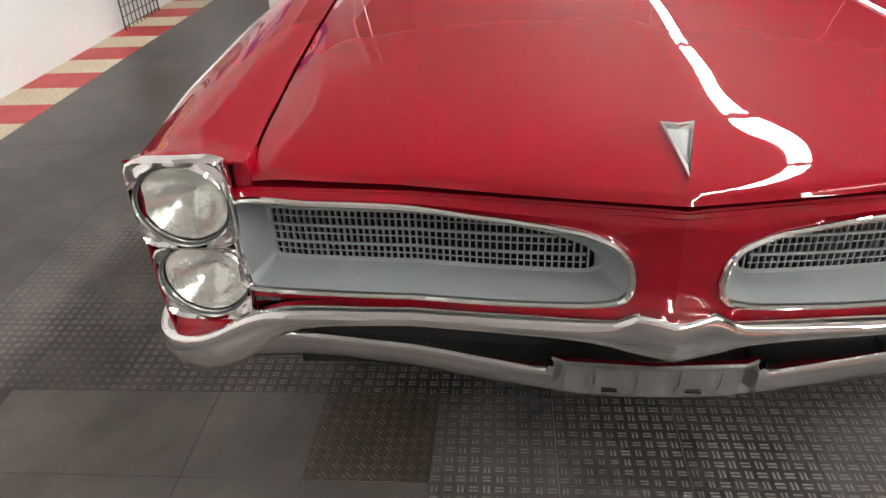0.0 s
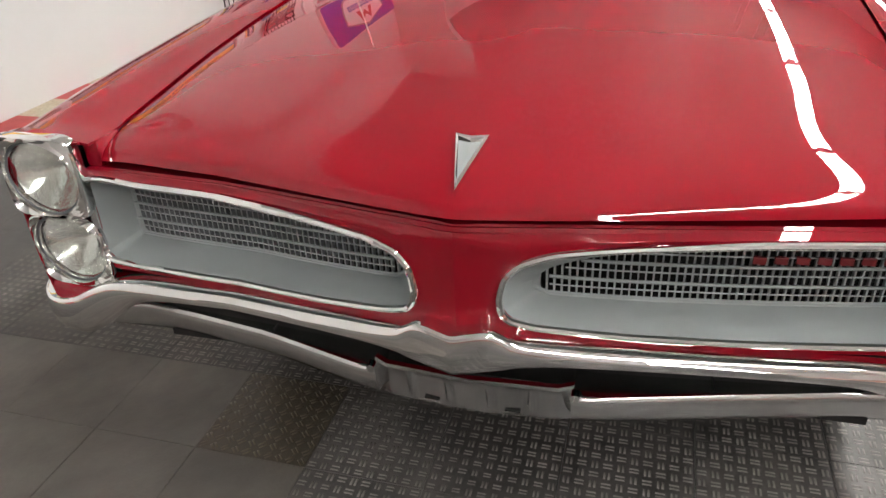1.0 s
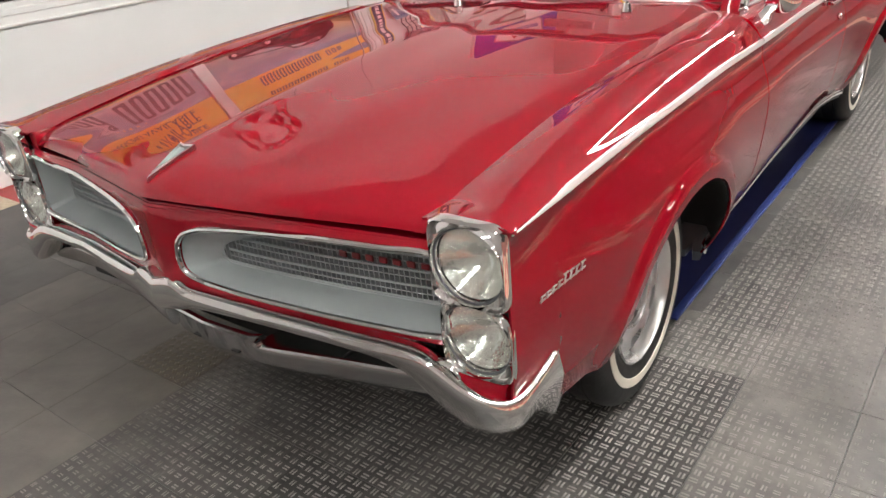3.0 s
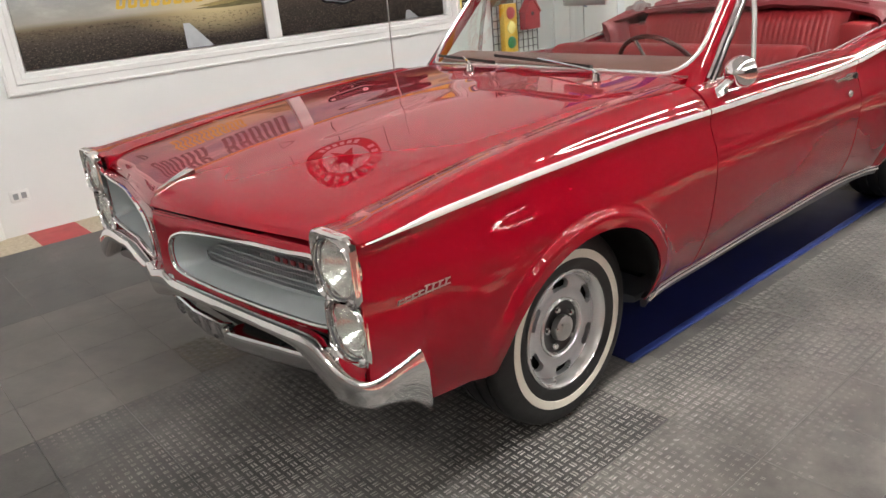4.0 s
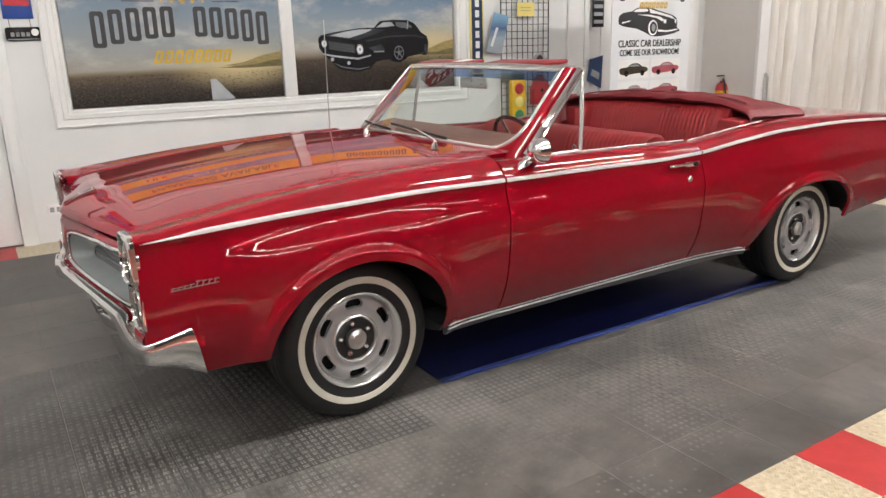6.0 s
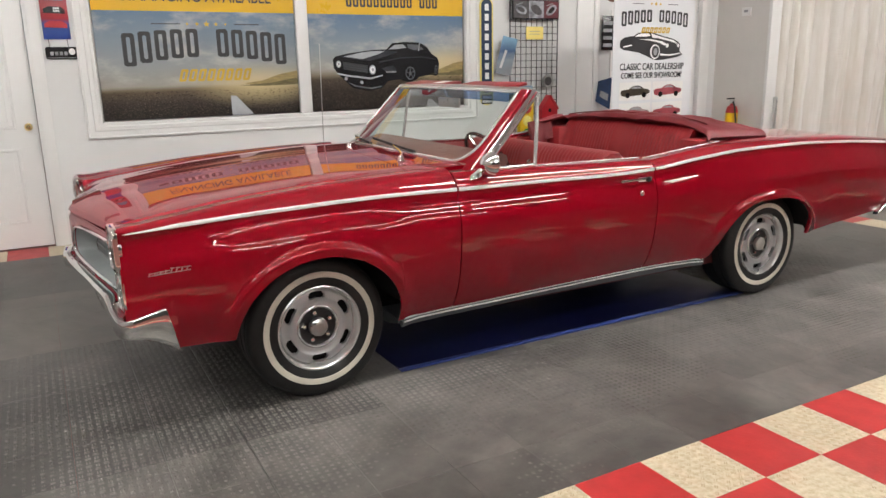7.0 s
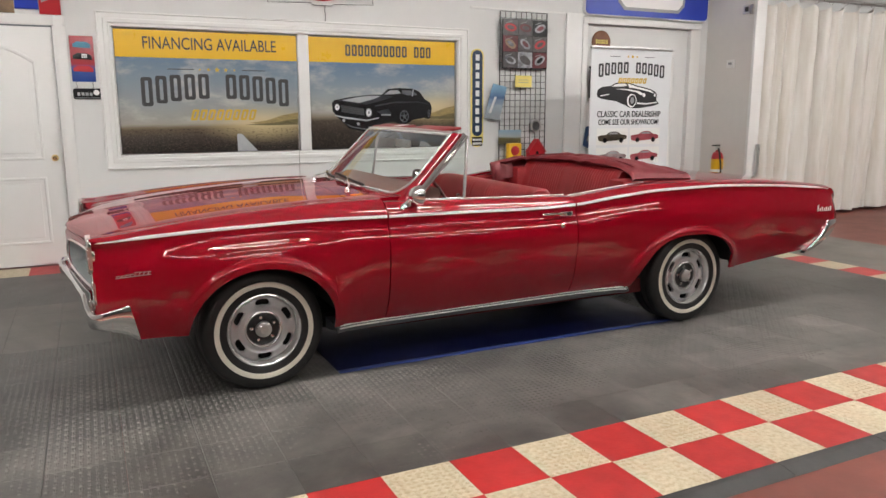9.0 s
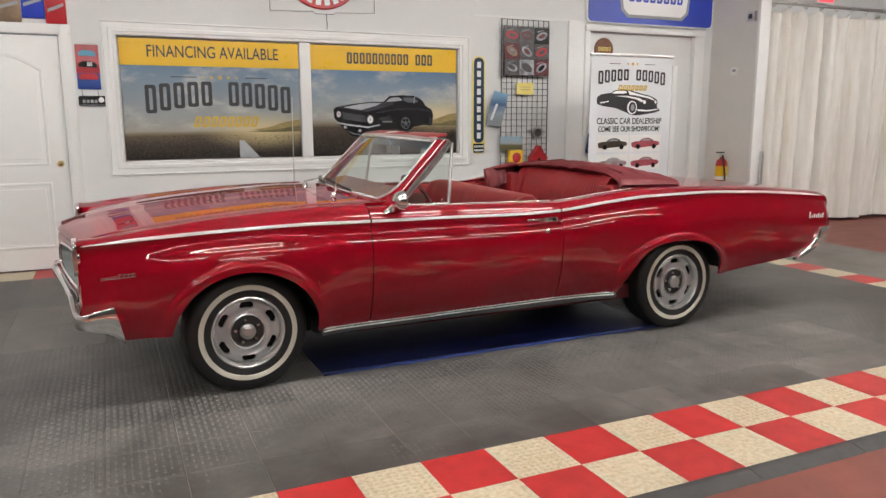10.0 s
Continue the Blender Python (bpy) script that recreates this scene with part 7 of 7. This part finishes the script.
def rear_ring(i, s):
    y, x, zt_, zb_ = rb[i]
    a, b = rb[max(i - 1, 0)], rb[min(i + 1, len(rb) - 1)]
    t = Vector((b[1] - a[1], b[0] - a[0])).normalized()
    nx_, ny_ = (t.y, -t.x) if i else (1, 0)
    h = zt_ - zb_
    return [(x + nx_ * o, s * (y + ny_ * o), z) for o, z in ((-0.03, zt_ - 0.006), (0.0, zt_), (0.008, zt_ - h * 0.2), (0.009, zt_ - h * 0.6), (0.0, zb_ + 0.003), (-0.03, zb_))]


raw("rear_bumper", *loft(densify([rear_ring(i, 1) for i in range(len(rb) - 1, 0, -1)] + [rear_ring(i, -1) for i in range(len(rb))]), closed=True, cap=True), CHROME, car, "chrome rear bumper with wrapped ends", angle=45)
for s in (-1, 1):
    box("tail_lamp", 4.27, 4.315, min(s * 0.35, s * 0.82), max(s * 0.35, s * 0.82), 0.68, 0.76, REDLENS, car, bevel=0.006)
# underbody
box("chassis", 0.30, 3.3, -0.56, 0.56, 0.215, 0.30, DARK, car)
box("trunk_floor", 3.35, 3.98, -0.70, 0.70, 0.43, 0.47, DARK, car)
for cx in (0.0, 2.921):
    raw("axle", *pipe([(cx, -0.66, 0.325), (cx, 0.66, 0.325)], 0.035, 10), DARK, car)

# the body leans a little on its springs; the wheels stand level
LEAN = Matrix.Translation((0, -0.85, 0.5)) @ pose(0, 0, 0, 0.3, 0, 0) @ Matrix.Translation((0, 0.85, -0.5))
for ob in list(car.children):
    if not ob.name.startswith(("wheel", "axle")) or ob.name.startswith("wheel_house"):
        ob.matrix_basis = LEAN @ ob.matrix_basis
# the right-hand fender and lamps stand a little further out
for ob in list(car.children_recursive):
    if ob.type == "MESH" and not (ob.parent and ob.parent.name.startswith("wheel")):
        for v in ob.data.vertices:
            if v.co.y > 0.72 and v.co.x < 1.6:
                nose = 0.0 if ob.name.startswith("front_bumper") else 0.5 * min(1.0, max(0.0, (-0.45 - v.co.x) / 0.25))
                v.co.y += 0.20 * (1 - nose) * min(0.2, v.co.y - 0.72) * min(1.0, max(0.0, (1.6 - v.co.x) / 1.2))
            if v.co.y > 0.45 and v.co.x < 0.1:
                v.co.x -= 0.042 * min(1.0, (v.co.y - 0.45) / 0.38) * min(1.0, (0.1 - v.co.x) / 0.6)
            if v.co.x > 3.4:          # long tail
                v.co.x += 0.045 * (v.co.x - 3.4) / 0.9

# ---------------------------------------------------------------- floor tiles (last)
T = 0.3075
GX, GY = 1.124, -1.995
pave = thing("floor", "dark grey interlocking tread tiles with a red and cream checker border", "floor", kind="structure")


def tile_mesh(name, w, d, material):
    g = 0.0009
    bm = bmesh.new()
    add_box(bm, g, w - g, g, d - g, -0.0155, 0.0)
    bmesh.ops.recalc_face_normals(bm, faces=bm.faces)
    me = bpy.data.meshes.new(name)
    bm.to_mesh(me)
    bm.free()
    me.materials.append(material)
    return me


M_GREY, M_RED, M_CREAM = tile_mesh("tile", T, T, TILE), tile_mesh("red_tile", T, T, TILERED), tile_mesh("cream_tile", T, T, TILECREAM)
M_BROWN, M_WORN, M_DUSTY = tile_mesh("tile", T, T, TILEBROWN), tile_mesh("tile", T, T, TILEWORN), tile_mesh("tile", T, T, TILEDUSTY)
wear = random.Random(7)
STAINED = (-6, 8)   # one tile of another make in front of the car
WD = WY - (GY + 16 * T)
M_REDW, M_CREAMW = tile_mesh("red_tile", T, WD, TILERED), tile_mesh("cream_tile", T, WD, TILECREAM)
far_v, far_f = [], []


def lay(i, j, me, name):
    ob = new(name, me)
    ob.parent = pave
    ob.location = (GX + i * T, GY + j * T, 0)


I0, I1 = -21, 14
for i in range(I0, I1 + 1):
    for j in range(-2, 17):
        x, y = GX + i * T, GY + j * T
        if j < 0 or j == 16 or i == I1:
            if j == -1:
                red = i % 2 == 0
            elif j == -2:
                red = i % 2 == 1
            elif j == 16:
                red = i % 2 == 0
            else:
                red = j % 2 == 1
            if j == 16:
                lay(i, j, M_REDW if red else M_CREAMW, "red_tile" if red else "cream_tile")
            else:
                lay(i, j, M_RED if red else M_CREAM, "red_tile" if red else "cream_tile")
        elif -10 <= i <= 8 and 0 <= j <= 11 and not (1 < i < 4 and 5 < j < 8):
            worn, dusty = j <= 2 or (j <= 4 and i > -4 and wear.random() < 0.5), i <= -6 and j >= 8
            lay(i, j, M_BROWN if (i, j) == STAINED else (M_DUSTY if dusty else (M_WORN if worn else M_GREY)), "tile")
        else:
            g = 0.0003
            o = len(far_v)
            far_v += [(x + g, y + g, -0.0155), (x + T - g, y + g, -0.0155), (x + T - g, y + T - g, -0.0155), (x + g, y + T - g, -0.0155), (x + 2 * g, y + 2 * g, 0), (x + T - 2 * g, y + 2 * g, 0), (x + T - 2 * g, y + T - 2 * g, 0), (x + 2 * g, y + T - 2 * g, 0)]
            far_f += [(o + 4, o + 5, o + 6, o + 7)] + [(o + k, o + (k + 1) % 4, o + 4 + (k + 1) % 4, o + 4 + k) for k in range(4)]
tagged(raw("far_tile", far_v, far_f, TILE, pave, smooth=False, fix=False), kind="stuff")
# black sloping edge strip in lengths
ye = GY - 2 * T
for k in range(-11, 8):
    x = GX + k * 2 * T
    V = [(x + 0.002, ye, -0.0155), (x + 2 * T - 0.002, ye, -0.0155), (x + 2 * T - 0.002, ye, 0.0), (x + 0.002, ye, 0.0), (x + 0.002, ye - 0.025, -0.001), (x + 2 * T - 0.002, ye - 0.025, -0.001), (x + 2 * T - 0.002, ye - 0.10, -0.0155), (x + 0.002, ye - 0.10, -0.0155)]
    raw("edge_strip", V, [(3, 2, 5, 4), (4, 5, 6, 7), (0, 3, 4, 7), (1, 6, 5, 2)], EDGE, pave, smooth=False)
# raised tread: pairs of short bars, turned by turns
P = T / 10
xs = np.arange(GX - 10 * T, GX + 12 * T - 1e-6, P) + P / 2
ys = np.arange(GY, GY + 13 * T - 1e-6, P) + P / 2
gx, gy = np.meshgrid(xs, ys, indexing="ij")
ii, jj = np.meshgrid(np.arange(len(xs)), np.arange(len(ys)), indexing="ij")
keep = ~((gx > 0.45) & (gx < 2.88) & (gy > -0.82) & (gy < 0.73))
# trodden smooth away from the car, patchily
out = np.hypot(np.maximum(np.maximum(-0.85 - gx, gx - 3.9), 0), np.maximum(np.maximum(-1.05 - gy, gy - 1.3), 0))
patch = 0.5 * np.sin(2.3 * gx + 1.7 * gy + 0.6) * np.sin(3.1 * gy - 1.3 * gx) + 0.3 * np.sin(6.7 * gx - 4.1 * gy) * np.sin(5.3 * gy + 2.9 * gx + 1.0)
grain = np.random.default_rng(5).normal(0, 0.08, gx.shape)
left = np.clip(1.12 - 1.35 * out + 0.75 * patch + grain, 0.0, 1.0)
keep &= left > 0.22
keep &= ~((gx < GX - 5 * T) & (gy > GY + 9 * T)) & ~((gx < GX - 6 * T) & (gy > GY + 8 * T))      # smooth dusty tiles
slant = (gx > GX + STAINED[0] * T) & (gx < GX + (STAINED[0] + 1) * T) & (gy > GY + STAINED[1] * T) & (gy < GY + (STAINED[1] + 1) * T)
gx, gy, turn, left, slant = gx[keep], gy[keep], ((ii + jj) % 2)[keep], left[keep], slant[keep]


def tread(name, gx, gy, turn, left, slant, size, material, label):
    """Pairs of short raised bars at the given places, worn down by left (1: new, 0: gone)."""
    ca, sa = np.where(slant, 0.7071, 1.0)[:, None], np.where(slant, 0.7071, 0.0)[:, None]
    bars = []
    L, W, H = size
    for off in (-0.0052, 0.0052):
        corner = np.array([(-L, -W), (L, -W), (L, W), (-L, W)])
        top = corner * np.array((0.82, 0.5))
        loc = np.concatenate([np.c_[corner, np.full(4, 0.0002)], np.c_[top, np.full(4, H)]])
        loc[:, 1] += off
        a = np.where(turn[:, None] == 0, loc[None, :, 0], -loc[None, :, 1])
        b = np.where(turn[:, None] == 0, loc[None, :, 1], loc[None, :, 0])
        worn_k = (0.45 + 0.55 * left)[:, None]
        a, b = a * ca - b * sa, a * sa + b * ca
        bars.append(np.stack([gx[:, None] + a * worn_k, gy[:, None] + b * worn_k, loc[None, :, 2] * (0.2 + 0.8 * left)[:, None] + 0.0001], axis=2))
    vv = np.concatenate(bars).reshape(-1, 3)
    nb = len(vv) // 8
    quad = np.array([(4, 5, 6, 7), (0, 1, 5, 4), (1, 2, 6, 5), (2, 3, 7, 6), (3, 0, 4, 7)])
    ff = (np.arange(nb)[:, None, None] * 8 + quad[None]).reshape(-1, 4)
    me = bpy.data.meshes.new(name)
    me.vertices.add(len(vv))
    me.vertices.foreach_set("co", vv.astype(np.float32).ravel())
    me.loops.add(ff.size)
    me.loops.foreach_set("vertex_index", ff.astype(np.int32).ravel())
    me.polygons.add(len(ff))
    me.polygons.foreach_set("loop_start", np.arange(0, ff.size, 4, dtype=np.int32))
    me.update(calc_edges=True)
    me.validate()
    me.materials.append(material)
    ob = new(name, me)
    ob.parent = pave
    return tagged(ob, label, kind="stuff")


for some, material, label in ((~slant, TREAD, "raised worn tread bars"), (slant, BROWNTREAD, "brown slanted tread bars of the odd tile")):
    tread("tread", gx[some], gy[some], turn[some], left[some], slant[some], (0.0112, 0.0028, 0.0021), material, label)
# the same tread, dirty and nearly flat, on the cream tiles of the near border
xs = np.arange(GX - 12 * T, GX + 13 * T - 1e-6, P) + P / 2
ys = np.arange(GY - 2 * T, GY - 1e-6, P) + P / 2
gx, gy = np.meshgrid(xs, ys, indexing="ij")
ti, tj = np.floor((gx - GX) / T).astype(int), np.floor((gy - GY) / T).astype(int)
ii, jj = np.meshgrid(np.arange(len(xs)), np.arange(len(ys)), indexing="ij")
patch = np.sin(5.1 * gx + 3.3 * gy) * np.sin(7.3 * gy - 4.4 * gx) + 0.5 * np.sin(17 * gx) * np.sin(13 * gy + 1)
keep = (np.where(tj == -1, ti % 2 == 1, ti % 2 == 0)) & (patch + np.random.default_rng(9).normal(0, 0.25, gx.shape) > 0.0)
tread("tread", gx[keep], gy[keep], ((ii + jj) % 2)[keep], np.full(keep.sum(), 0.5), np.full(keep.sum(), True), (0.0125, 0.0030, 0.0012), CREAMTREAD, "worn dirty tread on the cream tiles")
